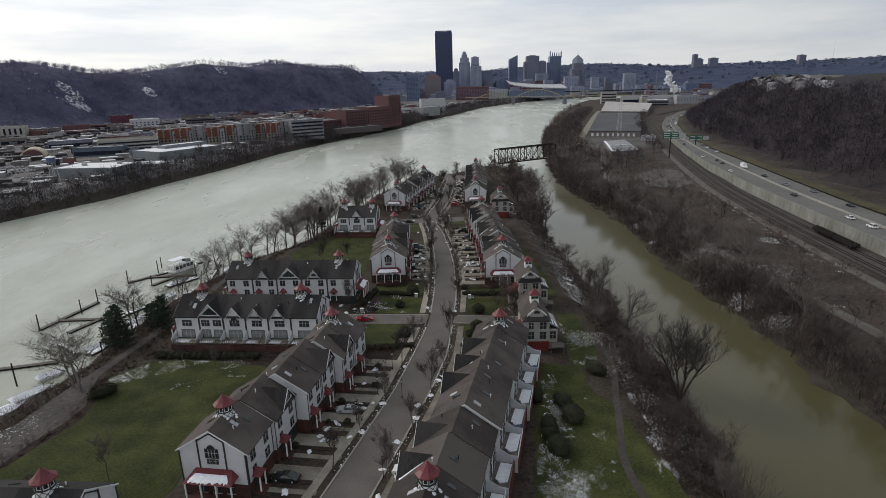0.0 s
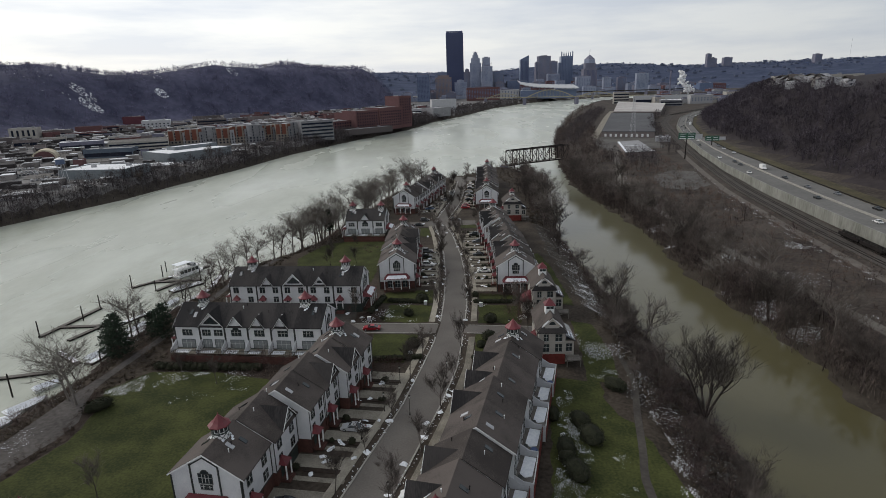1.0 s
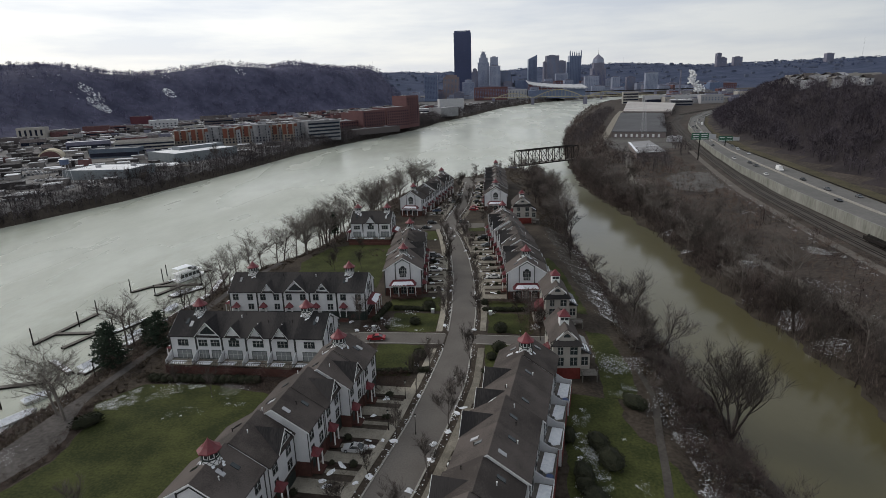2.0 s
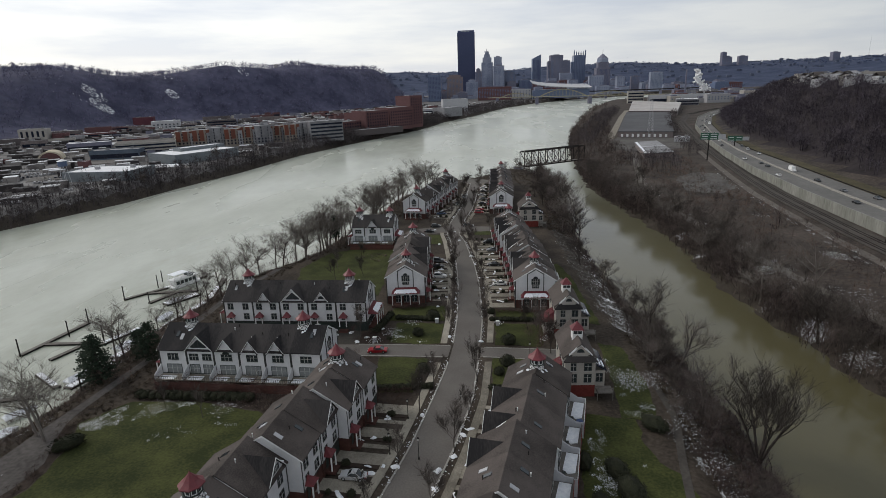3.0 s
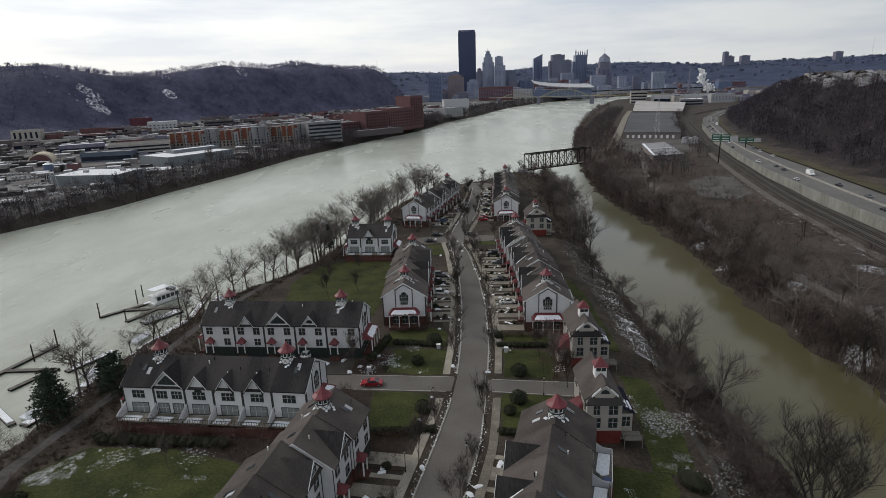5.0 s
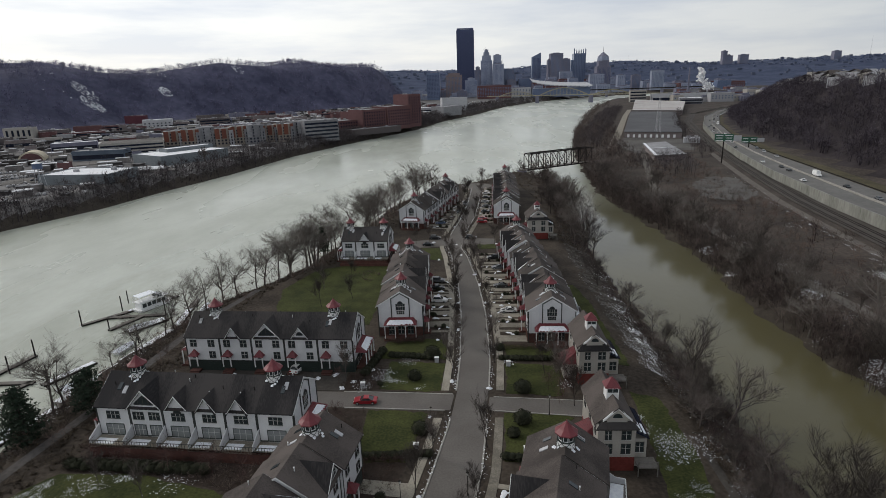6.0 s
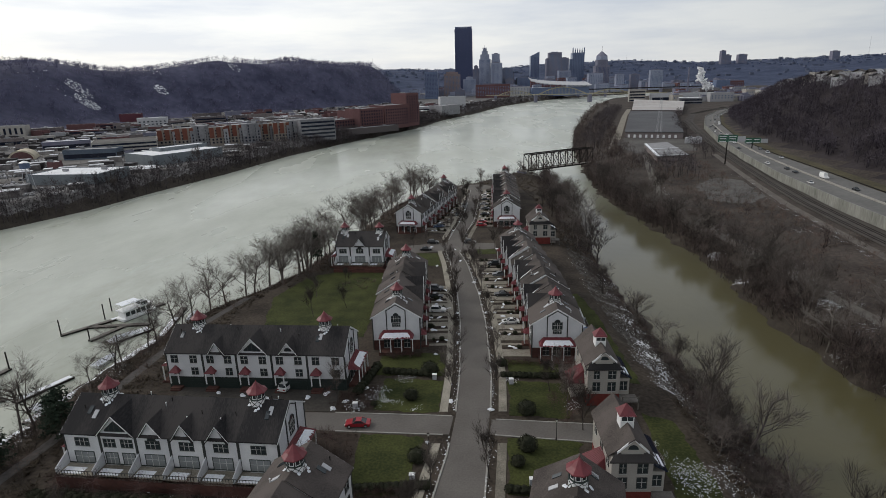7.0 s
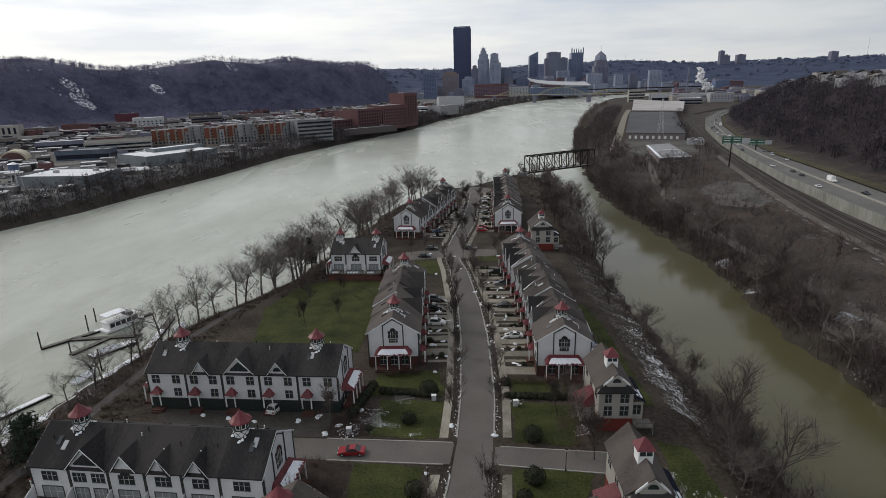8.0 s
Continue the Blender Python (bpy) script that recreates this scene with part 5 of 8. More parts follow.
def tower(name, label, x0, x1, y, z1, mat, deep=40, z0=4, steps_=(), pitch=4.5, storey=4.0, glass=CITY_GLASS, ww=2.4):
    """A city building: shaft, roof plant and window grid on the side that shows. steps_: (inset, extra height) set-backs."""
    ob = thing(name, label, "building", "skyline")
    top, a, b = z1, x0, x1
    shaft = Geo().box(x0, x1, y, y + deep, z0, z1)
    shaft.part("wall", mat, ob)
    windows_on(Geo(), x0 + 1, x1 - 1, y, z0 + 6, z1 - 3, pitch, storey, ww, storey * 0.55, 0.25).part("glazing", glass, ob, kind="stuff")
    for inset, rise in steps_:
        a, b = a + inset, b - inset
        Geo().box(a, b, y + inset, y + deep - inset, top, top + rise).part("setback", mat, ob)
        top += rise
    Geo().box((a + b) / 2 - (b - a) * 0.25, (a + b) / 2 + (b - a) * 0.25, y + deep * 0.35, y + deep * 0.7, top, top + 3).part("plant_room", STONE2, ob)
    return ob


# the tallest: a three-sided slab with notched corners
ob = thing("skyscraper", "very tall dark steel slab skyscraper on the skyline", "skyscraper", "skyline")
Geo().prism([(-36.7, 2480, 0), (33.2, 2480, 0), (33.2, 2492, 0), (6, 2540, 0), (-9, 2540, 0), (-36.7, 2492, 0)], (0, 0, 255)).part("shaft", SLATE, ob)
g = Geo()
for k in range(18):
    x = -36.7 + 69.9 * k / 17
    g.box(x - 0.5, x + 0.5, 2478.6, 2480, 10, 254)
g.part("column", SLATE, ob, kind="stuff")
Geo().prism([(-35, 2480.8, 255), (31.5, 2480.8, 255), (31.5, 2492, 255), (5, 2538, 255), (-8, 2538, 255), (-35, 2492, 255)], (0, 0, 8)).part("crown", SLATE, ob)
g = Geo()
for k in range(6):
    g.box(-22 + 6 * k, -18 + 6 * k, 2479.4, 2480.9, 257.5, 260.5)
g.part("sign", surf("sign_bars", (0.3, 0.32, 0.36), (0.4, 0.42, 0.46)), ob, "row of pale bars in place of lettering")

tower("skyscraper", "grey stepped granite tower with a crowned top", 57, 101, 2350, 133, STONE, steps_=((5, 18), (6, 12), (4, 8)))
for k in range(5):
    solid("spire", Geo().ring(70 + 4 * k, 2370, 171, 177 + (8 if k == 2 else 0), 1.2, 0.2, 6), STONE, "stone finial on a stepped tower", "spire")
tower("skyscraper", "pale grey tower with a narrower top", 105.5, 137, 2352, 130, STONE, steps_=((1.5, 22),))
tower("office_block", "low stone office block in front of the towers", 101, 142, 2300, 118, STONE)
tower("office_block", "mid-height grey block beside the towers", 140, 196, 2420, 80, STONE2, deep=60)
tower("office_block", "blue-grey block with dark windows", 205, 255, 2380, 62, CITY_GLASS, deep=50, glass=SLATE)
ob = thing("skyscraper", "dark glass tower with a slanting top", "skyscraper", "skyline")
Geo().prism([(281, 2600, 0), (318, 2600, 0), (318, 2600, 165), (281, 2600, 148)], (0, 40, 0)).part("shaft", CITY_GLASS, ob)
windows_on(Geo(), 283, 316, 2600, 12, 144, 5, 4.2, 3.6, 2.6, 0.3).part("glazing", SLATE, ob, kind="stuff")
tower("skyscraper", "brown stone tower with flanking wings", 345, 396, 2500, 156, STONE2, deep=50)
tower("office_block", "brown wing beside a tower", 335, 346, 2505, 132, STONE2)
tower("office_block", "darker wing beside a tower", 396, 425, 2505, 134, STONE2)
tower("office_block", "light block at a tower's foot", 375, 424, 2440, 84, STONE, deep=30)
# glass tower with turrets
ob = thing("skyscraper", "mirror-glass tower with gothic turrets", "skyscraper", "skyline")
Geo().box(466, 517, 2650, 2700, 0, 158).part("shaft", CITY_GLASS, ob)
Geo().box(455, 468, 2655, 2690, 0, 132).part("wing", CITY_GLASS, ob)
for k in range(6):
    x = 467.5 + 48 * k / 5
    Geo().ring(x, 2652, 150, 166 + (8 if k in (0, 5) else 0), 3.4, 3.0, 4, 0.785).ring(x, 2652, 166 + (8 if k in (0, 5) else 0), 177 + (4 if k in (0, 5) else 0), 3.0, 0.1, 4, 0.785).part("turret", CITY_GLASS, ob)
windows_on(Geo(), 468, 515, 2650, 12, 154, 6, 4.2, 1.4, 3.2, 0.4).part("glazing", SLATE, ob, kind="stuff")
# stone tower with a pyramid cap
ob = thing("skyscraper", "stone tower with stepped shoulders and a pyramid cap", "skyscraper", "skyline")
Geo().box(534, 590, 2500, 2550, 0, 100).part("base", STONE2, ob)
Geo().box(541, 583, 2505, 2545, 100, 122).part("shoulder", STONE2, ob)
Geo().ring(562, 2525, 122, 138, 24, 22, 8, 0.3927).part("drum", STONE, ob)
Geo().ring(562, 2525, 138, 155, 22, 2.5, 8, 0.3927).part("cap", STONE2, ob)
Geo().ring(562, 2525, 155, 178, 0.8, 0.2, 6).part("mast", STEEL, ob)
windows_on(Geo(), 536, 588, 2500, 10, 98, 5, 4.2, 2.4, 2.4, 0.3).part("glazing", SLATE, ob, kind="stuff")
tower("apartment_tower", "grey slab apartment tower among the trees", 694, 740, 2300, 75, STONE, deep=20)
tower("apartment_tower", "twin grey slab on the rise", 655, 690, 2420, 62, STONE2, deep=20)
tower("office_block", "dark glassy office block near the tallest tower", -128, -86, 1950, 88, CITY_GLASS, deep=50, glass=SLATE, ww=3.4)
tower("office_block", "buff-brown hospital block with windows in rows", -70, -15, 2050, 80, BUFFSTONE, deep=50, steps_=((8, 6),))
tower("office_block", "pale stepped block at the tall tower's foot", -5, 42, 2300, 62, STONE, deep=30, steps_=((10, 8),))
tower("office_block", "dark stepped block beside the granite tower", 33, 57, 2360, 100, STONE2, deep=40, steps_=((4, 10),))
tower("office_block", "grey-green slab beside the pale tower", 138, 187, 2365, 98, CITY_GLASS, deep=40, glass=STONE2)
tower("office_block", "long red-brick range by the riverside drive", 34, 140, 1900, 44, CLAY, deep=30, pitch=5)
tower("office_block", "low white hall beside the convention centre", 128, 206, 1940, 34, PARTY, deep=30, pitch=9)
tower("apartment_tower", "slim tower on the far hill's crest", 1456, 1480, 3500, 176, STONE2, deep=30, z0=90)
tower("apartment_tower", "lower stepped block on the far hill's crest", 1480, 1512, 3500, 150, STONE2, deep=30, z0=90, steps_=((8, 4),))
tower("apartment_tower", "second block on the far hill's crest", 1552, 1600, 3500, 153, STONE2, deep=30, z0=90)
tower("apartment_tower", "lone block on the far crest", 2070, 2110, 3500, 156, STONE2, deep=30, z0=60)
# radio masts
for x, y, z0, z1 in ((222, 3700, 90, 178), (925, 3500, 80, 170), (2200, 3400, 90, 230), (-500, 3300, 120, 190)):
    solid("radio_mast", Geo().ring(x, y, z0, z1, 0.6, 0.2, 4), STONE2, "thin radio mast on a far hill", "mast", "radio masts")
rr = random.Random(77)
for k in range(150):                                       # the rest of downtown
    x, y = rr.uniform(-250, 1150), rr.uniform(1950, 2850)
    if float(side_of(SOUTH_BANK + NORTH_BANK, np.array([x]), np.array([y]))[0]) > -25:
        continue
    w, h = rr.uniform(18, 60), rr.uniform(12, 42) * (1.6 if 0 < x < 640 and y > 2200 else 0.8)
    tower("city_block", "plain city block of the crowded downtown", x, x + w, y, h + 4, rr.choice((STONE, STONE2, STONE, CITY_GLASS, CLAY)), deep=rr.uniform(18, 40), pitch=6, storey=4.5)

for k in range(70):                                        # low town on the north shore
    y = rr.uniform(1330, 1900)
    x = 430 + (y - 1330) * 0.25 + rr.uniform(20, 620)
    w, h = rr.uniform(18, 50), rr.uniform(7, 20)
    if float(side_of(SOUTH_BANK + NORTH_BANK, np.array([x]), np.array([y]))[0]) < -30:
        tower("city_block", "low works and housing blocks on the north shore", x, x + w, y, h, rr.choice((STONE, STONE2, CLAY, SHEDWALL, BEIGE)), deep=rr.uniform(14, 30), pitch=6, storey=4.5, z0=-1)

# convention hall with a swept white roof
ob = thing("convention_hall", "long hall with a sweeping white roof by the river", "hall")
g = Geo()
for k in range(14):
    t0, t1 = k / 14, (k + 1) / 14
    f = lambda t: (206 + 185 * t, 61 - 24 * t ** 0.6 + 6 * t * t)
    (xa, za), (xb, zb) = f(t0), f(t1)
    g.slab((xa, 1890, za - 10), (xb, 1890, zb - 8), (xb, 1990, zb + 1), (xa, 1990, za + 1), 2)
g.part("roof", PARTY, ob)
for k in range(9):
    x = 212 + 21 * k
    Geo().ring(x, 1960, 8, 64 - k * 2, 0.9, 0.5, 6).part("mast", STONE, ob)
Geo().box(208, 385, 1900, 1985, 4, 30).part("wall", CITY_GLASS, ob)

# ---- yellow arch bridge ----
ob = thing("arch_bridge", "buff steel arch bridge on stone piers across the river", "bridge")
g = Geo()
BR = lambda x: 1712 - (x - 198) * 0.42
for x0, x1 in ((60, 520),):
    for k in range(46):
        xa, xb = x0 + (x1 - x0) * k / 46, x0 + (x1 - x0) * (k + 1) / 46
        g.slab((xa, BR(xa) - 5, 15.5), (xb, BR(xb) - 5, 15.5), (xb, BR(xb) + 7, 15.5), (xa, BR(xa) + 7, 15.5), 1.6)
g.part("deck", BUFF, ob)
for x0, x1, rise in ((88, 198, 15), (198, 336, 23), (336, 440, 15)):
    for dy in (-5, 7):
        pts = [(x0 + (x1 - x0) * k / 16, BR(x0 + (x1 - x0) * k / 16) + dy, 11 + rise * math.sin(math.pi * k / 16)) for k in range(17)]
        Geo().tube(pts, [1.1] * 17, 4).part("arch", BUFF, ob)
        g = Geo()
        for p in pts[2:-2]:
            g.tube([(p[0], p[1], 15), p], [0.3, 0.3], 4)
        g.part("suspender", BUFF, ob, kind="stuff")
for x in (88, 198, 336, 440):
    Geo().box(x - 4, x + 4, BR(x) - 9, BR(x) + 11, -12, 14).part("pier", STONE2, ob, "dark stone pier")
# further bridges beyond
ob = thing("girder_bridge", "long low girder bridge beyond the arches", "bridge")
Geo().box(330, 900, 2010, 2022, 17, 20).part("deck", STEEL, ob)
for k in range(6):
    Geo().box(370 + 90 * k, 376 + 90 * k, 2010, 2022, -10, 17).part("pier", STONE2, ob)


# ---- warehouses and housing on the south bank ----
def shed(name, label, cx, cy, w, d, h, turn, wall, roof, category="building", z=3.0, parapet=0.7, bands=0, units=2, group="", seed=0, grid=None):
    """A flat-roofed building: walls, parapet roof, roof plant and, if asked, window bands or a window grid."""
    rnd = random.Random(seed)
    ob = thing(name, label, category, group)
    g = Geo().box(-w / 2 + 0.4, w / 2 - 0.4, -d / 2 + 0.4, d / 2 - 0.4, h, h + 0.25)
    g.part("roof", roof, ob)
    g = Geo().box(-w / 2, w / 2, -d / 2, d / 2, -2, h)
    for a in ((-w / 2, w / 2, -d / 2, -d / 2 + 0.4), (-w / 2, w / 2, d / 2 - 0.4, d / 2), (-w / 2, -w / 2 + 0.4, -d / 2 + 0.4, d / 2 - 0.4), (w / 2 - 0.4, w / 2, -d / 2 + 0.4, d / 2 - 0.4)):
        g.box(*a, h, h + parapet)
    g.part("wall", wall, ob)
    for k in range(units):
        x, y, s = rnd.uniform(-w * 0.4, w * 0.4), rnd.uniform(-d * 0.4, d * 0.4), rnd.uniform(1, 2.4)
        Geo().box(x - s, x + s, y - s * 0.7, y + s * 0.7, h + 0.2, h + 1.2 + s * 0.5).part("roof_unit", SHEDWALL, ob)
    for k in range(bands):
        z0 = 1.2 + (h - 1.0) * k / bands
        Geo().box(-w / 2 + 0.8, w / 2 - 0.8, -d / 2 - 0.1, -d / 2 + 0.1, z0, z0 + (h / bands) * 0.45).box(w / 2 - 0.1, w / 2 + 0.1, -d / 2 + 0.8, d / 2 - 0.8, z0, z0 + (h / bands) * 0.45).part("window_band", BRONZE, ob)
    if grid:
        windows_on(Geo(), -w / 2 + 1, w / 2 - 1, -d / 2, 1.5, h - 0.5, grid[0], grid[1], grid[2], grid[3], 0.15).part("glazing", BRONZE, ob, kind="stuff")
    ob.matrix_basis = pose(cx, cy, z, 0, 0, turn)
    return ob


shed("warehouse", "low warehouse with a snow-white flat roof", -264, 432, 50, 34, 6, -3, PALEBLUE, ROOFWHITE, units=2)
shed("warehouse", "large pale riverside building with a white roof", -248, 533, 62, 44, 7.5, 57, PALEBLUE, ROOFWHITE, units=0)
shed("rooftop_hall", "raised hall on the white roof", -250, 548, 44, 13, 10, 57, PALEBLUE, ROOFWHITE, units=0)
shed("parking_garage", "long banded concrete parking garage", -334, 608, 56, 34, 11, 28, BEIGE, PARKING, bands=3, units=0, z=3)
shed("office_block", "blue-grey low office block", -336, 560, 44, 18, 8, 12, surf("blue_grey_cladding", (0.07, 0.09, 0.12), (0.12, 0.145, 0.18), 0.1), ROOFGREY, bands=1)
# quonset hall
ob = thing("quonset_hall", "cream half-round arched hall", "building")
pts = [(10.5 * math.cos(a), 0, 8.5 * math.sin(a)) for a in np.linspace(0, math.pi, 15)]
Geo().prism(pts, (0, 22, 0)).part("shell", surf("cream_shell", (0.42, 0.37, 0.28), (0.55, 0.49, 0.38), 0.1), ob)
Geo().prism([(p[0] * 0.85, -0.1, p[2] * 0.85) for p in pts], (0, 0.2, 0)).part("end_wall", CLAY, ob)
ob.matrix_basis = pose(-402, 557, 3, 0, 0, 28)
TAN = surf("tan_cladding", (0.20, 0.175, 0.15), (0.27, 0.24, 0.205), 0.05, 0.85, fine=0.6)
# apartment terrace in orange and grey bays
for k in range(9):
    t = k / 8
    step = (0, 7, -3, 5, 1, 8, -2, 6, 0)[k]
    x, y = -305 + 112 * t + 0.48 * step, 632 + 62 * t - 0.87 * step
    wall = ORANGE if k % 3 != 2 else SHEDWALL
    ob = shed("apartment_block", "five-storey apartment bay in orange and grey cladding", x, y, 16.5, 22, 18.0 + (k % 3) * 1.0, 29, TAN if k % 3 != 2 else SHEDWALL, ROOFGREY, grid=(3.6, 3.0, 1.7, 1.8), group="riverside apartments", seed=k)
    hb = 18.0 + (k % 3) * 1.0
    for a, b in ((-8.4, -4.0), (-1.6, 2.8), (5.0, 8.4)):
        Geo().box(a, b, -11.5, -10.9, 8.4, hb + 0.6).part("cladding", wall, ob, "orange-red upper cladding")
    Geo().box(8.2, 8.5, -10.5, 10.5, 8.4, hb + 0.6).part("cladding", wall, ob)
    shed("stair_tower", "pale stair bay between apartment blocks", x + 7.5, y + 2.0, 4.5, 22, 16, 29, SHEDWALL, ROOFGREY, grid=(2.2, 3.0, 1.2, 1.8), units=0, group="riverside apartments", seed=k)
shed("office_block", "five-storey pale office building with blue window bands", -172, 700, 40, 32, 21, 36, SHEDWALL, ROOFGREY, bands=5, units=4)
for k, (x, y, w, h) in enumerate(((-150, 780, 44, 14), (-118, 800, 40, 26), (-90, 836, 44, 28), (-72, 872, 25, 42), (-135, 850, 50, 22), (-80, 930, 36, 24))):
    shed("mill_building", "tall red-brick mill building with rows of windows", x - 14, y + 10, w, 30, h, 50, CLAY, ROOFGREY, grid=(4.2, 3.8, 1.8, 2.0), group="brick mill", seed=k)
shed("warehouse", "long low riverside shed with a white roof", -118, 775, 74, 12, 4.8, 42, DARKWALL, ROOFGREY)
shed("warehouse", "pale cubic building on the bank", -38, 1125, 50, 30, 14, 50, SHEDWALL, ROOFGREY)
shed("warehouse", "pale cubic building downstream on the bank", -28, 1268, 52, 34, 25, 10, PARTY, ROOFGREY, bands=0)
shed("warehouse", "low pale hall with rows of parked cars before it", -84, 1215, 60, 24, 9, 20, SHEDWALL, ROOFWHITE, bands=1)
# long low halls in rows under the bluff, their roofs half snowed over
rl = random.Random(61)
for k in range(46):
    y = rl.uniform(640, 1240)
    x = along([(b, a) for a, b in SOUTH_BANK], y) - rl.uniform(90, 520)
    if float(side_of(BLUFF_SOUTH, np.array([x]), np.array([y]))[0]) > -12 or math.hypot(x + 250, y - 665) < 80 or math.hypot(x + 110, y - 850) < 110 or math.hypot(x + 334, y - 608) < 50:
        continue
    shed("warehouse", rl.choice(("long low hall with a snow-streaked flat roof", "long grey works hall below the bluff", "long brick works hall with a pale roof")), x, y, rl.uniform(22, 56), rl.uniform(10, 18), rl.choice((5, 6, 7, 8, 10)), 28 + rl.choice((0, 0, 0, 3, -4)),
         rl.choice((DARKWALL, DARKWALL, CLAY, STONE2, BEIGE, CLAY)), rl.choice((ROOFWHITE, ROOFGREY, ROOFGREY, ROOFDK, ROOFWHITE)), bands=rl.choice((0, 1, 2)), units=rl.choice((0, 1, 2)), group="riverside works", seed=k)
shed("works_hall", "dark red hall below the bluff", -628, 1128, 36, 24, 14, 20, surf("dull_red_cladding", (0.085, 0.030, 0.042), (0.12, 0.045, 0.055), 0.1), ROOFGREY)
shed("works_hall", "white clad hall below the bluff", -508, 982, 44, 24, 13, 24, PARTY, ROOFWHITE, grid=(6, 4, 2.5, 1.8))
shed("works_hall", "pale hall with tall dark window bays", -604, 806, 34, 20, 16, 20, BEIGE, ROOFGREY, grid=(6, 12, 2.6, 8))
rr = random.Random(5)
for k in range(170):                                       # the crowded flats below the bluff
    y = rr.uniform(330, 1500)
    edge = along(SOUTH_EDGE_T := [(yy, xx) for xx, yy in SOUTH_BANK], y)
    x = edge - rr.uniform(45, 500)
    if float(side_of(BLUFF_SOUTH, np.array([x]), np.array([y]))[0]) > -8:
        continue
    if any(math.hypot(x - a, y - b) < r for a, b, r in ((-263, 440, 42), (-243, 528, 50), (-332, 615, 50), (-336, 560, 35), (-402, 565, 30), (-250, 665, 75), (-168, 690, 45), (-110, 830, 70), (-38, 1125, 45))):
        continue
    w, d, h = rr.uniform(7, 20), rr.uniform(6, 13), rr.choice((3.5, 4, 4, 5, 6, 8))
    wall = rr.choice((SHEDWALL, DARKWALL, DARKWALL, CLAY, CLAY, STONE2, STONE2))
    shed("warehouse", rr.choice(("low flat-roofed trade building on the flats", "plain shed among the riverside works")), x, y, w, d, h, 28 + rr.choice((0, 0, 4, -6, 90)), wall, rr.choice((ROOFWHITE, ROOFGREY, ROOFGREY, ROOFDK, PARKING)), bands=rr.choice((0, 0, 1)), units=rr.choice((0, 0, 1)), group="riverside works", seed=k)
for k in range(26):                                        # lots between them
    y = rr.uniform(340, 900)
    x = along(SOUTH_EDGE_T, y) - rr.uniform(40, 330)
    ob = solid("parking_lot", Geo().box(-rr.uniform(15, 40), rr.uniform(15, 40), -14, 14, -1, 0.25), PARKING, "open lot with thin snow", "lot", kind="structure")
    ob.matrix_basis = pose(x, y, 3.05 + 0.01 * k, 0, 0, 28)
# the small stuff of the flats: sheds, porches, parked cars, thin snow
TOWNWALL = surf("mixed_town_walls", (0.045, 0.040, 0.040), (0.27, 0.25, 0.24), 0.03, 0.9, fine=0.15, lo=0.44, hi=0.62, pieces=0.3)
TOWNROOF = surf("mixed_town_roofs", (0.040, 0.038, 0.040), (0.70, 0.71, 0.73), 0.03, 0.9, fine=0.2, lo=0.42, hi=0.66, pieces=0.35)
CARPAINT = surf("mixed_car_paint", (0.02, 0.022, 0.03), (0.55, 0.55, 0.56), 0.09, 0.35, fine=0.5, lo=0.42, hi=0.62)
walls_, roofs_, cars_ = Geo(), Geo(), Geo()
ca, sa = math.cos(radians(28)), math.sin(radians(28))
for k in range(2300):
    y = rr.uniform(330, 1650)
    x = along(SOUTH_EDGE_T, y) - rr.uniform(24, 520)
    if float(side_of(BLUFF_SOUTH, np.array([x]), np.array([y]))[0]) > 4:
        continue
    if any(math.hypot(x - a, y - b) < r for a, b, r in ((-263, 440, 28), (-243, 528, 40), (-332, 615, 32), (-336, 560, 30), (-402, 565, 22), (-275, 655, 42), (-215, 680, 40), (-168, 690, 30), (-110, 830, 50), (-38, 1125, 30))):
        continue
    z = float(height(np.array([x]), np.array([y]))[0])
    w, d, h = (rr.uniform(2.5, 7.5), rr.uniform(2.5, 5), rr.uniform(1.8, 4.6)) if k % 3 else (2.2, 0.9, 1.4)
    flat_ = lambda s, zz: [(x + (a * ca - b * sa) * s, y + (a * sa + b * ca) * s, zz) for a, b in ((-w, -d), (w, -d), (w, d), (-w, d))]
    if k % 3:
        walls_.prism(flat_(1, z - 1), (0, 0, h + 1))
        roofs_.prism(flat_(1.03, z + h), (0, 0, 0.4))
    else:
        for j in range(5):
            x, y = x + 2.9 * ca, y + 2.9 * sa
            if rr.random() < 0.8:
                cars_.prism([(x - a * sa + b * ca, y + a * ca + b * sa, z + 0.35) for a, b in ((-2.2, -0.9), (2.2, -0.9), (2.2, 0.9), (-2.2, 0.9))], (0, 0, 0.65))
                cars_.prism([(x - a * sa + b * ca, y + a * ca + b * sa, z + 1.0) for a, b in ((-1.4, -0.75), (1.1, -0.75), (1.1, 0.75), (-1.4, 0.75))], (0, 0, 0.5))
solid("small_buildings", walls_, TOWNWALL, "crowd of small brick and clad buildings on the flats", "buildings", kind="stuff")
solid("small_roofs", roofs_, TOWNROOF, "patchy flat roofs over the small buildings", "roofs", kind="stuff")
solid("parked_cars", cars_, CARPAINT, "rows of parked cars on the far lots", "cars", kind="stuff")
# pale specks of housing on the far hills, haze put into the wall colour
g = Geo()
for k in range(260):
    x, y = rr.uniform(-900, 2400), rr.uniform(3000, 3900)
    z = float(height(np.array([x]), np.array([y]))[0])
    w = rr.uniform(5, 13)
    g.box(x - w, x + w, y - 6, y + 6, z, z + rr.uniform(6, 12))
solid("far_houses", g, surf("hazed_house_walls", (0.06, 0.074, 0.115), (0.14, 0.158, 0.21), 0.02, 0.9, fine=0.05), "small houses scattered over the far hills, walls tinted for haze", "houses", kind="stuff")
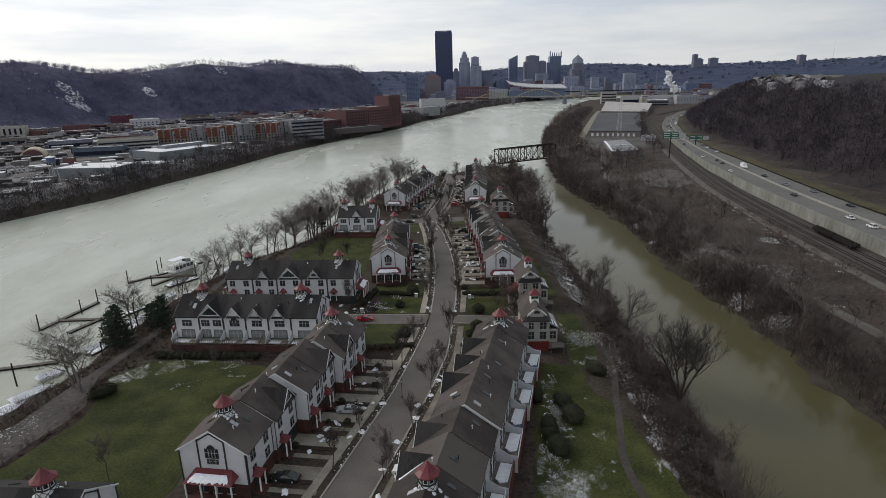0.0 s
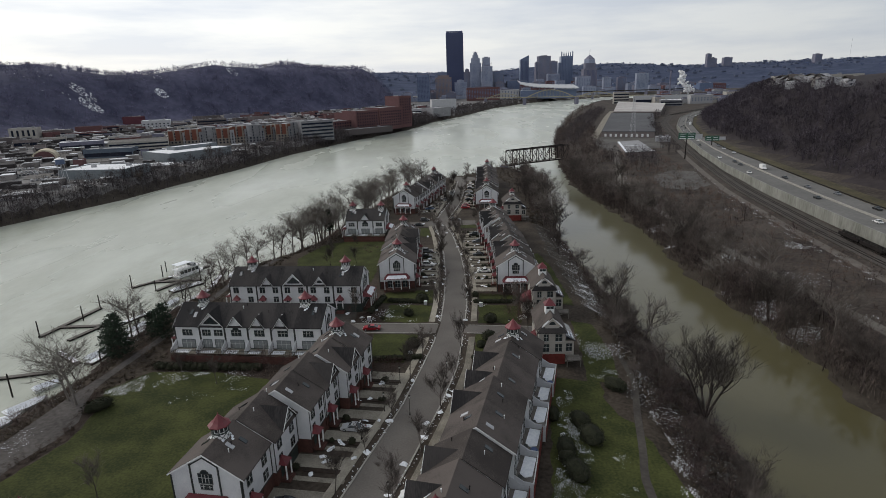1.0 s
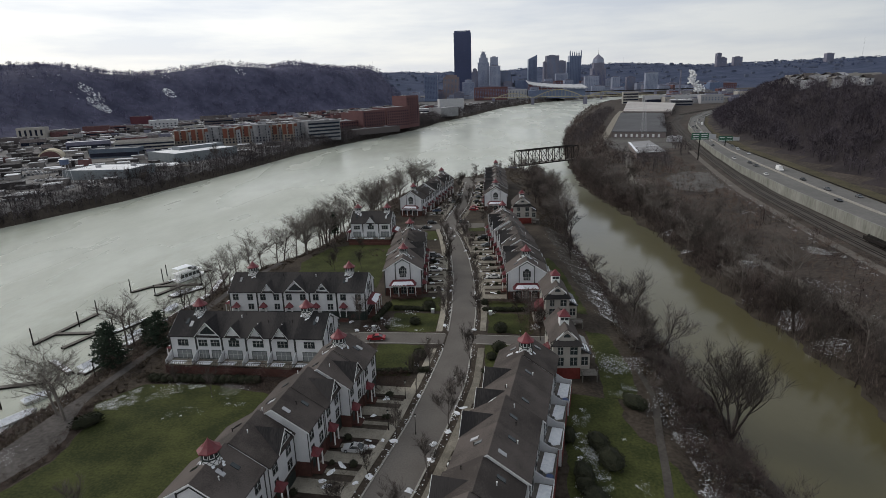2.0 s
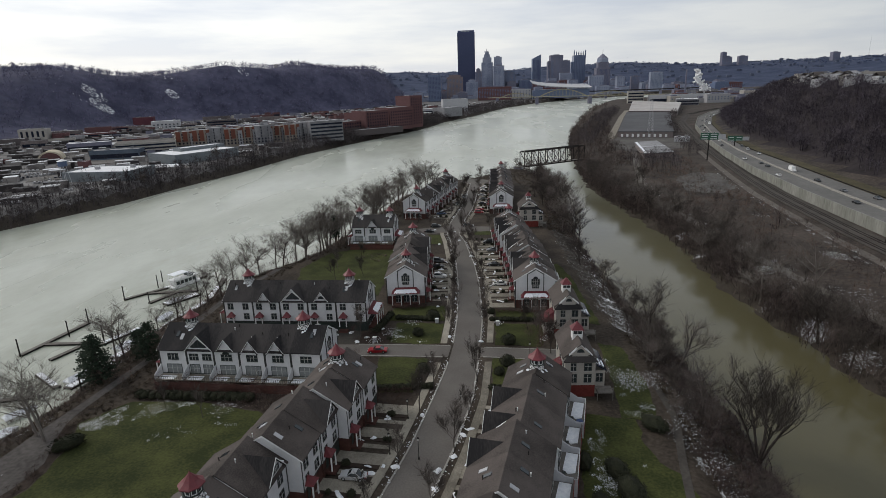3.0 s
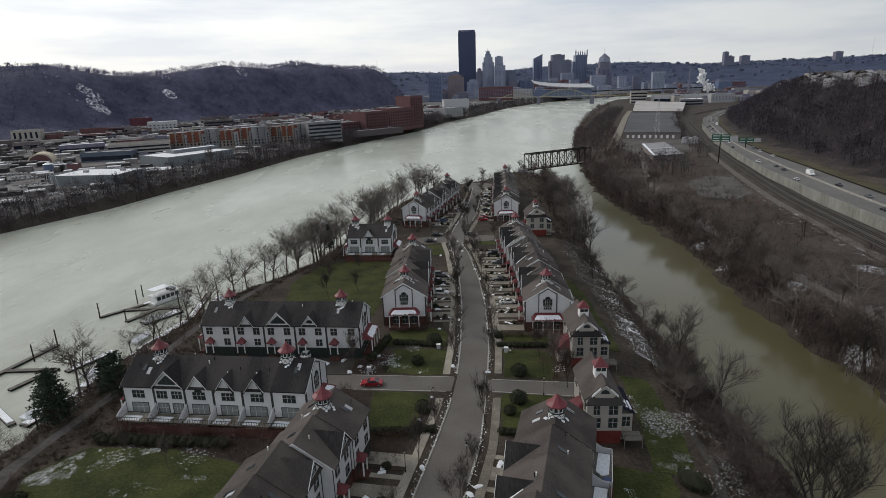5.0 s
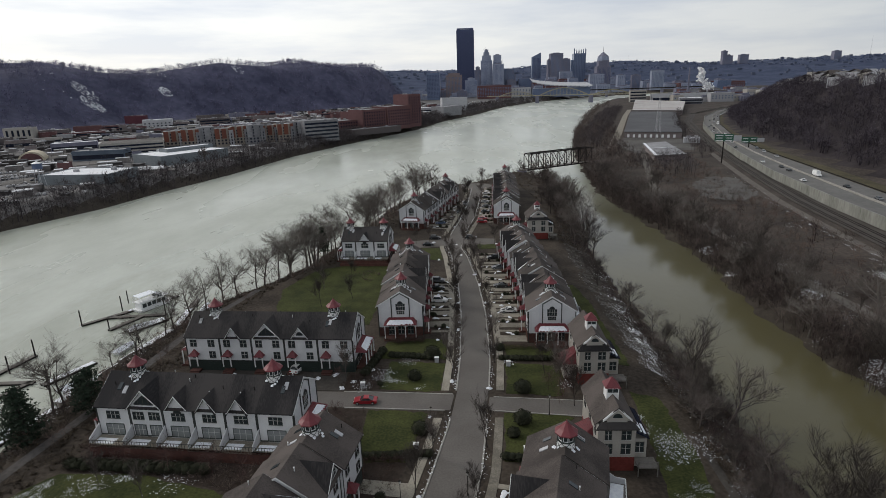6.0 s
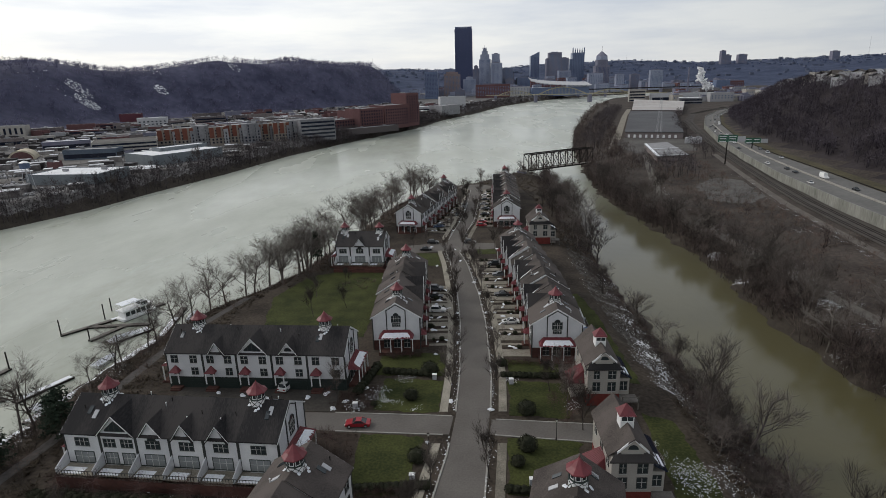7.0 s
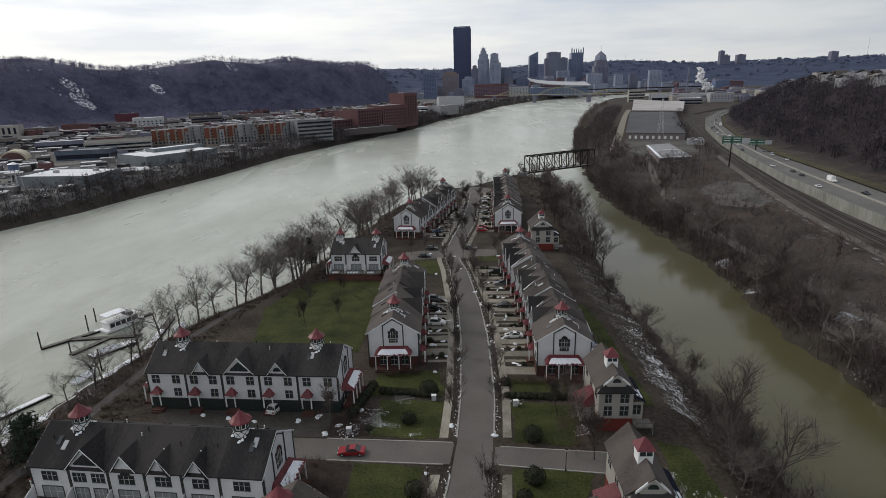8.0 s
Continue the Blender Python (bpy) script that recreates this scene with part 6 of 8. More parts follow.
# houses on the hills
for k in range(62):
    if k < 24:
        x, y = rr.uniform(-1300, -450), rr.uniform(800, 1700)
        if float(side_of(BLUFF_SOUTH, np.array([x]), np.array([y]))[0]) < 250:
            continue
    else:
        y = 500 + 11.5 * (k - 24) + rr.uniform(-3, 3)
        x = along([(q, p) for p, q in BLUFF_NORTH[4:9]], y) + rr.uniform(66, 92)
    z = float(height(np.array([x]), np.array([y]))[0])
    ob = thing("hill_house", "small pale house on the hill's crest", "house", "hill houses")
    w = rr.uniform(5, 9)
    Geo().box(-w / 2, w / 2, -5, 5, -4, 7).part("wall", rr.choice((BEIGE, PARTY, SHEDWALL)), ob)
    gable_roof(-w / 2, w / 2, 5, 7, 9.4).part("roof", rr.choice((ROOF, ROOFGREY)), ob)
    windows_on(Geo(), -w / 2 + 0.5, w / 2 - 0.5, -5, 1, 7, 3, 3, 1.1, 1.5).part("glazing", BRONZE, ob, kind="stuff")
    ob.matrix_basis = pose(x, y, z - (1.4 if x > 0 else 0), 0, 0, rr.uniform(-40, 60))
shed("institution", "long flat building on the northern crest", 392, 662, 84, 18, 10, -14, BEIGE, ROOFGREY, z=48, bands=2)
# water tower by the river
ob = thing("water_tower", "small pale water tower on splayed legs", "water tower")
for k in range(4):
    a = math.pi / 4 + k * math.pi / 2
    Geo().tube([(3.2 * math.cos(a), 3.2 * math.sin(a), 0), (1.8 * math.cos(a), 1.8 * math.sin(a), 13)], [0.2, 0.16], 4).part("leg", PARTY, ob)
Geo().ring(0, 0, 13, 16.5, 2.9, 2.9, 12).part("tank", CITY_GLASS, ob)
Geo().ring(0, 0, 16.5, 17.8, 3.2, 0.2, 12).part("roof", WHITE, ob)
ob.matrix_basis = pose(-277, 402, 3)

# ---- north shore: highway, railway, warehouses ----
YH = list(range(-300, 1290, 10))
HWY = surf("highway_concrete", (0.11, 0.108, 0.104), (0.165, 0.16, 0.152), 0.05, 0.9, fine=0.6)
BALLAST = surf("rail_ballast", (0.045, 0.040, 0.036), (0.085, 0.076, 0.068), 0.1, 0.95, 0.5, fine=1.5)
solid("highway", ribbon(HIGHWAY_L, HIGHWAY_R, YH, 4.35, 0.6), HWY, "pale concrete four-lane highway at the hill's foot", "highway", kind="structure")


def strip(table, d0, d1, ys, z0, z1):
    """An upright or flat bar that follows a table."""
    g = Geo()
    for y0, y1 in zip(ys[:-1], ys[1:]):
        g.slab((along(table, y0) + d0, y0, z1), (along(table, y0) + d1, y0, z1), (along(table, y1) + d1, y1, z1), (along(table, y1) + d0, y1, z1), z1 - z0)
    return g


solid("retaining_wall", strip(HIGHWAY_L, -0.9, -0.1, YH, -0.5, 5.1), surf("stained_wall_concrete", (0.14, 0.141, 0.122), (0.29, 0.29, 0.262), 0.12, 0.9, 0.2, fine=0.9, stretch=(1, 1, 0.25)), "stained concrete retaining wall and parapet beside the highway", "wall", kind="structure")
mid = [(a[0], (a[1] + b[1]) / 2) for a, b in zip(HIGHWAY_L, HIGHWAY_R)]
solid("median_barrier", strip(mid, -0.3, 0.3, YH, 4.3, 5.2), KERB, "concrete median barrier", "barrier", kind="structure")
solid("guard_rail", strip(HIGHWAY_R, -0.2, 0.1, YH, 4.7, 5.1), STEEL, "dark guard rail along the hill side", "rail", kind="structure")
solid("verge", ribbon(off(HIGHWAY_R, 0.2), off(HIGHWAY_R, 10), YH, 4.28, 0.5), surf("dry_grass_verge", (0.040, 0.035, 0.022), (0.098, 0.086, 0.048), 0.1, 0.95), "dry tan grass verge at the hill's foot", "verge", kind="structure")
RAIL = [(a, b) for b, a in ((135, 60), (141, 120), (145, 182), (151, 244), (158, 296), (163, 329), (174, 381), (192, 459), (217, 562), (255, 704), (292, 830), (353, 975), (470, 1130))]
YR = list(range(60, 1130, 8))
solid("railway_bed", ribbon(off(RAIL, -6), off(RAIL, 5), YR, 0.5, 0.6), BALLAST, "dark ballast bed with railway tracks", "railway", kind="structure")
for d in (-4.2, -2.77, 0.6, 2.03):
    solid("rail", strip(RAIL, d - 0.09, d + 0.09, YR, 0.5, 0.72), STEEL, "rusty steel rail on dark ballast", "rail", kind="structure")
SERVICE = [(60, 113), (143, 107), (181, 103), (210, 100.7), (231, 98.6), (267, 98), (305, 97.5), (340, 99), (380, 106), (450, 124), (520, 142)]
solid("service_road", ribbon(off(SERVICE, -2), off(SERVICE, 2), list(range(60, 521, 8)), 0.12, 0.4), surf("gravel_track", (0.095, 0.087, 0.076), (0.155, 0.143, 0.125), 0.2, 0.95), "pale gravel trail through the scrub", "trail", kind="structure")
solid("service_road", ribbon(off(RAIL, -13.5), off(RAIL, -9.5), list(range(64, 520, 8)), 0.10, 0.4), surf("dirt_track", (0.085, 0.075, 0.066), (0.150, 0.134, 0.118), 0.2, 0.95, fine=1.5), "grey dirt road beside the railway", "road", kind="structure")
YARD = surf("yard_gravel", (0.055, 0.051, 0.047), (0.135, 0.129, 0.121), 0.06, 0.95, 0.2, fine=0.5)
for k, (o, m) in enumerate((([(134, 330), (150, 345), (160, 395), (150, 405), (128, 380), (120, 340)], YARD), ([(137, 520), (190, 535), (212, 620), (160, 645), (135, 600)], YARD))):
    sheet("yard", o, 0.15 + 0.01 * k, m, "bare grey gravel yard with thin snow", "yard", seed=k, wobble=1.5)


def skew_hall(name, label, a, b, c, d, z0, z1, wall, roof):
    ob = thing(name, label, "building")
    Geo().prism([(*a, z0), (*b, z0), (*c, z0), (*d, z0)], (0, 0, z1 - z0)).part("wall", wall, ob)
    m = Vector(((a[0] + b[0] + c[0] + d[0]) / 4, (a[1] + b[1] + c[1] + d[1]) / 4))
    o = [m + (Vector(p) - m) * 1.006 for p in (a, b, c, d)]
    Geo().prism([(p.x, p.y, z1) for p in o], (0, 0, 0.5)).part("roof", roof, ob)
    g = Geo()
    for k in range(9):                                     # dock doors on the short front
        p, q = Vector(a).lerp(Vector(b), (k + 0.55) / 10), Vector(a).lerp(Vector(b), (k + 0.95) / 10)
        g.prism([(p.x, p.y - 0.25, z0 + 0.8), (q.x, q.y - 0.25, z0 + 0.8), (q.x, q.y - 0.25, z0 + 3.9), (p.x, p.y - 0.25, z0 + 3.9)], (0, 0.2, 0))
    g.part("dock_door", WHITE, ob, kind="stuff")
    return ob


skew_hall("warehouse", "long low warehouse with a grey roof and dock doors", (159, 643), (210, 624), (312, 937), (256, 976), 0, 6.2, DARKWALL, surf("dark_grey_membrane", (0.060, 0.061, 0.066), (0.105, 0.106, 0.112), 0.02, 0.9, fine=0.3))
skew_hall("warehouse", "second warehouse with a pale rust-streaked roof", (266, 1000), (330, 958), (440, 1250), (380, 1390), 0, 7, DARKWALL, surf("rusty_pale_roof", (0.30, 0.275, 0.26), (0.46, 0.45, 0.44), 0.02, 0.9, fine=0.15))
shed("office_block", "cream office block beyond the warehouses", 402, 1450, 36, 20, 27, -8, BEIGE, ROOFGREY, bands=4, z=0)
shed("works_hall", "long pale works block with a cluttered roof", 500, 1436, 136, 30, 17, -6, PARTY, ROOFGREY, z=0, bands=1, units=9)
shed("warehouse", "grey works building by the railway", 465, 1290, 44, 40, 12, -14, SHEDWALL, ROOFWHITE, z=0, bands=2)
shed("warehouse", "grey works hall by the railway", 560, 1420, 50, 40, 13, -14, SHEDWALL, ROOFGREY, z=0, bands=2)
shed("warehouse", "brick works block near the steam plume", 600, 1510, 60, 30, 20, -14, DARKWALL, ROOFGREY, z=0, bands=3)
shed("shed", "small white shed in the yard", 206, 588, 14, 8, 4, -18, PARTY, ROOFWHITE, z=0.2)
ob = thing("loading_shed", "low flat shed with a pale snow-edged roof before the warehouse", "building")
Geo().prism([(138, 478, 0), (162, 483, 0), (175, 566, 0), (153, 558, 0)], (0, 0, 3.6)).part("wall", DARKWALL, ob)
Geo().prism([(137.5, 477, 3.6), (162.5, 482, 3.6), (175.5, 567, 3.6), (152.5, 559, 3.6)], (0, 0, 0.4)).part("roof", ROOFGREY, ob)
for (ax, ay), (bx, by) in (((138.2, 478.6), (152.8, 557)), ((139, 478.6), (161.5, 483)), ((146, 520), (168, 524))):
    Geo().prism([(ax, ay, 4.0), (bx, by, 4.0), (bx + 2.2, by + 1.2, 4.0), (ax + 2.2, ay + 1.2, 4.0)][::-1 if bx > 160 else 1], (0, 0, 0.12)).part("snow", SNOW, ob)
# steam from the works
rnd = random.Random(9)
STEAM = surf("white_steam", (0.80, 0.81, 0.83), (0.9, 0.9, 0.9), 0.2, 1.0)
bm = bmesh.new()
for k in range(220):
    t = (k / 220) ** 0.9
    m = Matrix.Translation((574 - 24 * t + 5 * math.sin(t * 9) + rnd.gauss(0, 2 + 5 * (1 - t)), 1480 + rnd.gauss(0, 4), 22 + 50 * t + rnd.gauss(0, 1.5))) @ Matrix.Scale(rnd.uniform(1.2, 3.4) * (1 - 0.35 * t), 4)
    bmesh.ops.create_icosphere(bm, subdivisions=2, radius=1, matrix=m)
for v in bm.verts:
    v.co += noise.noise_vector(v.co * 0.35) * 1.5 + noise.noise_vector(v.co * 1.1) * 0.7
me = bpy.data.meshes.new("steam_plume")
bm.to_mesh(me)
bm.free()
me.polygons.foreach_set("use_smooth", np.ones(len(me.polygons), bool))
me.materials.append(STEAM)
tagged(new("steam_plume", me), "white billow of steam above a works building", "steam", kind="stuff")

solid("chimney", Geo().ring(520, 1455, 0, 74, 2.4, 1.7, 12), STONE2, "tall dark works chimney", "chimney")
BANK_ROAD = [(560, 127), (617, 143.7), (765, 187), (978, 249), (1150, 303)]
solid("service_road", ribbon(off(BANK_ROAD, -4), off(BANK_ROAD, 4), list(range(560, 1150, 15)), 0.14, 0.4), CONCRETE, "pale road between the warehouse and the riverbank", "road", kind="structure")
# lattice mast in the yard
ob = thing("lattice_tower", "grey steel lattice power mast beside the warehouse", "mast")
for sx in (-1, 1):
    for sy in (-1, 1):
        Geo().tube([(sx * 2.6, sy * 2.6, 0), (sx * 0.5, sy * 0.5, 42)], [0.12, 0.07], 4).part("leg", PARTY, ob)
g = Geo()
for k in range(14):
    z0, z1 = 3 * k, 3 * k + 3
    r0, r1 = 2.6 - 2.1 * z0 / 42, 2.6 - 2.1 * z1 / 42
    for a, b in (((-r0, -r0), (r1, -r1)), ((r0, -r0), (-r1, -r1)), ((r0, -r0), (r1, r1)), ((-r0, -r0), (-r1, r1))):
        g.tube([(*a, z0), (*b, z1)], [0.04, 0.04], 3)
g.part("bracing", PARTY, ob)
ob.matrix_basis = pose(189, 632, 0)

# green overhead signs
SIGN = surf("green_sign", (0.012, 0.075, 0.045), (0.02, 0.10, 0.06), 0.5, 0.5)


def road_sign(x, y, w, h, z, bars, turn=0, pole=True, label="green overhead highway sign with pale bars of text"):
    ob = thing("highway_sign", label, "sign", "highway signs")
    Geo().box(-w / 2, w / 2, -0.15, 0.1, z, z + h).part("panel", SIGN, ob)
    for k in range(bars):
        bw = w * (0.38 - 0.05 * (k % 2))
        for c in (-w / 4, w / 4):
            Geo().box(c - bw / 2, c + bw / 2, -0.2, -0.15, z + h * (k + 0.35) / bars - 0.2, z + h * (k + 0.35) / bars + 0.25).part("text_bar", WHITE, ob)
    if pole:
        Geo().ring(0, 0.4, 0, z + h * 0.6, 0.45, 0.35, 8).part("pole", STEEL, ob)
        Geo().box(w / 2, w / 2 + 5, -0.1, 0.3, z + h * 0.1, z + h * 0.8).part("service_panel", PARTY, ob)
    ob.matrix_basis = pose(x, y, 0, 0, 0, turn)


road_sign(178, 457, 12, 5.0, 15.2, 3, -15)
road_sign(219, 506, 11, 4.2, 8.2, 2, -12)

# ---- riveted truss bridge over the back channel ----
ob = thing("truss_bridge", "dark riveted through-truss bridge over the back channel", "bridge")
L, H0, H1, W = 60.0, 1.2, 11.9, 5.2
PANELS = 9
for sy in (0, W):
    for z, r in ((H0, 0.42), (H1, 0.36)):
        Geo().box(0 if z == H0 else 1.5, L if z == H0 else L - 1.5, sy - r / 1.6, sy + r / 1.6, z - r, z + r).part("chord", STEEL, ob)
    for k in range(PANELS + 1):
        x = 0.8 + (L - 1.6) * k / PANELS
        Geo().box(x - 0.22, x + 0.22, sy - 0.2, sy + 0.2, H0, H1).part("post", STEEL, ob)
        if k < PANELS:
            x1 = 0.8 + (L - 1.6) * (k + 1) / PANELS
            a, b = ((x, H1), (x1, H0)) if k < PANELS / 2 else ((x, H0), (x1, H1))
            Geo().tube([(a[0], sy, a[1]), (b[0], sy, b[1])], [0.2, 0.2], 4).part("diagonal", STEEL, ob)
            if k in (3, 4, 5):
                Geo().tube([(x, sy, H0 if a[1] == H1 else H1), (x1, sy, H1 if b[1] == H0 else H0)], [0.12, 0.12], 4).part("counter", STEEL, ob)
Geo().box(-4, L + 8, 0.3, W - 0.3, H0 - 0.3, H0 + 0.2).part("deck", TIMBER, ob)
for k in range(PANELS + 1):
    x = 0.8 + (L - 1.6) * k / PANELS
    Geo().box(x - 0.15, x + 0.15, 0, W, H1 - 0.3, H1 + 0.1).part("strut", STEEL, ob)
for x in (-3, L + 2):
    Geo().box(x - 1.4, x + 1.4, -0.8, W + 0.8, -12, H0 - 0.3).part("pier", STONE2, ob, "stone pier")
ob.matrix_basis = pose(40.2, 440, 0, 0, 0, 32.4)

# ---- riverbank trees and brush ----
R = random.Random(42)


def on_land(x, y, lo=-5.6, hi=6):
    z = float(height(np.array([x]), np.array([y]))[0])
    return lo < z < hi


NORTH_EDGE = [(y, x) for x, y in NORTH_BANK[::-1] if y < 1800]
for k in range(92):                                       # back channel's far bank
    y = R.uniform(75, 420)
    x = along(NORTH_EDGE, y) + 2 + abs(R.gauss(0, 8))
    if x < 135 and on_land(x, y):
        plant(R.choice(("bank", "clump", "clump", "big", "big")), x, y, R.uniform(0.55, 0.95))
for k in range(3):                                         # further down to the warehouse
    y = R.uniform(420, 720)
    x = along(NORTH_EDGE, y) + 2 + R.uniform(0, 45)
    plant(R.choice(("bank", "clump", "big")), x, y, R.uniform(0.7, 1.05))
ISLE_W = [(40, -104), (112, -99), (140, -95), (170, -93), (199, -90), (216, -84), (234, -72), (260, -64), (280, -58), (325, -50.5), (378, -39), (404, -24), (416, -6)]
ISLE_E = [(40, 51), (98, 52), (138, 53), (160, 52), (190, 49), (225, 46.8), (255, 47.5), (290, 50), (330, 53.5), (400, 57), (440, 54), (466, 40)]
for k in range(34):                                        # island's river side
    y = R.uniform(205, 392)
    plant("bank", along(ISLE_W, y) + R.uniform(4, 13), y, R.uniform(0.8, 1.15))
for x, y, s in ((-79.8, 113.4, 0.95), (-82.6, 115.2, 0.8), (-87.6, 148.2, 0.92), (-87.5, 151.4, 0.85), (-86.2, 176.2, 0.62), (-93, 132, 0.5), (-84, 176, 0.7), (-82, 188, 0.75)):
    plant("bank", x, y, s)
for k in range(26):                                        # island's channel side
    y = R.uniform(292, 445)
    plant(R.choice(("bank", "clump", "big")), along(ISLE_E, y) - R.uniform(2, 12), y, R.uniform(0.5, 0.85))
for k in range(9):
    y = R.uniform(292, 340)
    plant("big", R.uniform(34, 44), y, R.uniform(0.6, 0.85))
for k in range(12):
    y = 200 + 6 * k + R.uniform(-3, 3)
    plant("bank", along(ISLE_W, y) + R.uniform(3, 10), y, R.uniform(0.75, 1.0))
for k in range(8):
    y = R.uniform(268, 335)
    plant(R.choice(("bank", "bank", "big")), R.uniform(40, 47), y, R.uniform(0.55, 0.8))
plant("clump", 40.5, 222, 0.95)
plant("big", 43.0, 199, 0.6)
for k in range(10):                                        # the wooded tip
    a = R.uniform(0, 1)
    plant(R.choice(("clump", "big")), -24 + 66 * a, R.uniform(398, 408) + 40 * a, R.uniform(0.40, 0.62))
tree = plant("spreading", 51.5, 114.5, 1.0, -5.2)
tree.matrix_basis = pose(51.8, 114.5, -5.3, 0, 0, 30) @ Matrix.Scale(1.05, 4)
plant("big", 42.7, 149.5, 0.95)
plant("clump", 43.6, 151.0, 0.95)
lean = plant("big", 47.2, 144, 0.8, label="bare tree leaning far out over the channel")
lean.matrix_basis = pose(46.8, 144, -4.2, -6, 40, 20) @ Matrix.Scale(0.85, 4)
for x, y, s in ((47, 150, .7), (45, 163, .6), (46, 178, .6), (43, 98, .6), (47, 88, .7), (45, 78, .7), (40, 118, .55), (41, 127, .6), (44, 172, .5)):
    plant("clump", x, y, s)
for k in range(12):
    y = R.uniform(84, 215)
    plant(R.choice(("clump", "clump", "bank")), R.uniform(38, 47) if y < 158 else R.uniform(45, 48), y, R.uniform(0.4, 0.62))
for x, y, s in ((-84.5, 118.5, .62), (-90, 172, .5), (-86, 190, .6), (-83, 203, .6)):
    plant("bank", x, y, s)
for x, y, s in ((-57, 84, .55), (-66, 80, .4), (-72, 78, .4), (-84, 92, .5), (-28, 157, .75), (-53, 121, .5), (-62, 124, .5), (17, 152, .8), (19, 147, .7), (15, 160, .6), (17, 166, .55), (-44, 200, .65), (-36, 206, .5)):
    plant("street", x, y, s * 1.5)
for table, sign in ((KERB_L, -1), (KERB_R, 1)):            # street trees in the verge
    for y in list(range(84, 142, 12)) + list(range(158, 260, 14)) + list(range(285, 380, 17)):
        plant("street", along(table, y) + sign * 0.95, y + R.uniform(-3, 3), R.uniform(0.75, 1.2), 0, group="street trees")
for x, y in ((-47, 215), (-40, 224), (-22, 265), (-17, 268), (9, 262), (12, 270)):
    plant("street", x, y, 0.9)
R2 = random.Random(7)
for k in range(9):                                         # tall bare trees on the channel's edges
    y = 258 + 12.5 * k + R2.uniform(-4, 4)
    plant(R2.choice(("big", "bank")), along(ISLE_E, y) - R2.uniform(0.5, 3.5), y, R2.uniform(0.85, 1.1))
for k in range(12):
    y = 110 + 24 * k + R2.uniform(-8, 8)
    plant(R2.choice(("big", "bank")), along(NORTH_EDGE, y) + R2.uniform(2, 20), y, R2.uniform(0.85, 1.1))
# south bank
SOUTH_EDGE = [(y, x) for x, y in SOUTH_BANK]
for k in range(3):
    y = R.uniform(300, 760)
    plant(R.choice(("bank", "clump")), along(SOUTH_EDGE, y) - R.uniform(4, 26), y, R.uniform(0.6, 1.0))


def band(table, a, b, d0, d1, count, seed):
    rng = np.random.default_rng(seed)
    y = rng.uniform(a, b, count)
    x = np.interp(y, [r[0] for r in table], [r[1] for r in table]) + rng.uniform(d0, d1, count)
    return np.column_stack([x, y, height(x, y)])


brush_shapes = [spray(300 + k, 14, 1.9, 1.9, 0.04, up=0.2) for k in range(5)]
sapling_shapes = [boughs(320 + k, 8.0, 0.7, 4, 3, 0.10) for k in range(7)]
north = np.concatenate([band(NORTH_EDGE, 60, 450, 0, 26, 2000, 1), band(NORTH_EDGE, 60, 450, 26, 60, 800, 41), band(NORTH_EDGE, 450, 1000, 0, 40, 2200, 2), band(NORTH_EDGE, 60, 420, 50, 66, 500, 14)])


CLEARINGS = ((91, 166), (91, 261), (92, 149), (127, 218), (97, 205), (89, 236))        # open stony spots where snow lies


def clumped(p, near, road=3.0):
    """Keep what stands close to the water; thin the rest into thickets and clearings, off the trail."""
    d = p[:, 0] - np.interp(p[:, 1], [r[0] for r in NORTH_EDGE], [r[1] for r in NORTH_EDGE])
    x, y = p[:, 0], p[:, 1]
    lump = np.sin(x * 0.17 + 1.4 * np.sin(y * 0.061)) * np.sin(y * 0.113 + 1.1 * np.sin(x * 0.09)) + 0.5 * np.sin(y * 0.31 - x * 0.22)
    track = np.abs(x - np.interp(y, [r[0] for r in SERVICE], [r[1] for r in SERVICE])) > road
    for cx, cy in CLEARINGS:
        track &= np.hypot(x - cx, y - cy) > 5.0
    return p[((d < near) | (lump > 0.12)) & track]


north = clumped(north, 9)
scatter("brush", BRUSH, north, brush_shapes, "tangled brown winter brush on the channel bank", "brush", (0.7, 1.6), 4)
north2 = np.concatenate([band(NORTH_EDGE, 60, 450, 1, 30, 420, 3), band(NORTH_EDGE, 60, 450, 30, 60, 80, 43), band(NORTH_EDGE, 60, 450, -1, 12, 700, 24), band(NORTH_EDGE, 450, 1050, -1, 34, 800, 4)])
north2 = clumped(north2, 7)
scatter("saplings", THICKET, north2, sapling_shapes, "thicket of bare saplings along the bank", "brush", (0.6, 1.4), 5)
bank_shapes = [boughs(380 + k, 12.5, 0.85, 6, 4) for k in range(8)]
north3 = np.concatenate([band(NORTH_EDGE, 60, 470, 1, 14, 420, 31), band(NORTH_EDGE, 60, 420, 20, 48, 30, 32), band(NORTH_EDGE, 420, 760, 0, 44, 620, 34), band(NORTH_EDGE, 450, 1400, 0, 30, 700, 33)])
north3 = clumped(north3, 8)
scatter("saplings", THICKET, north3, bank_shapes, "rounded bare bank trees above the brush", "trees", (0.55, 1.25), 25)
red_bush = np.array([(17.2, 150.2, 0), (18.0, 156.0, 0), (18.4, 161.5, 0), (16.2, 147.5, 0), (19.5, 167.0, 0), (14.8, 153.0, 0), (-60, 128.6, 0), (-52, 127.4, 0), (-44, 126.2, 0), (-66, 129.0, 0), (-38, 124.5, 0), (-29.5, 156.0, 0), (-26.5, 141.0, 0), (-29.0, 135.5, 0)])
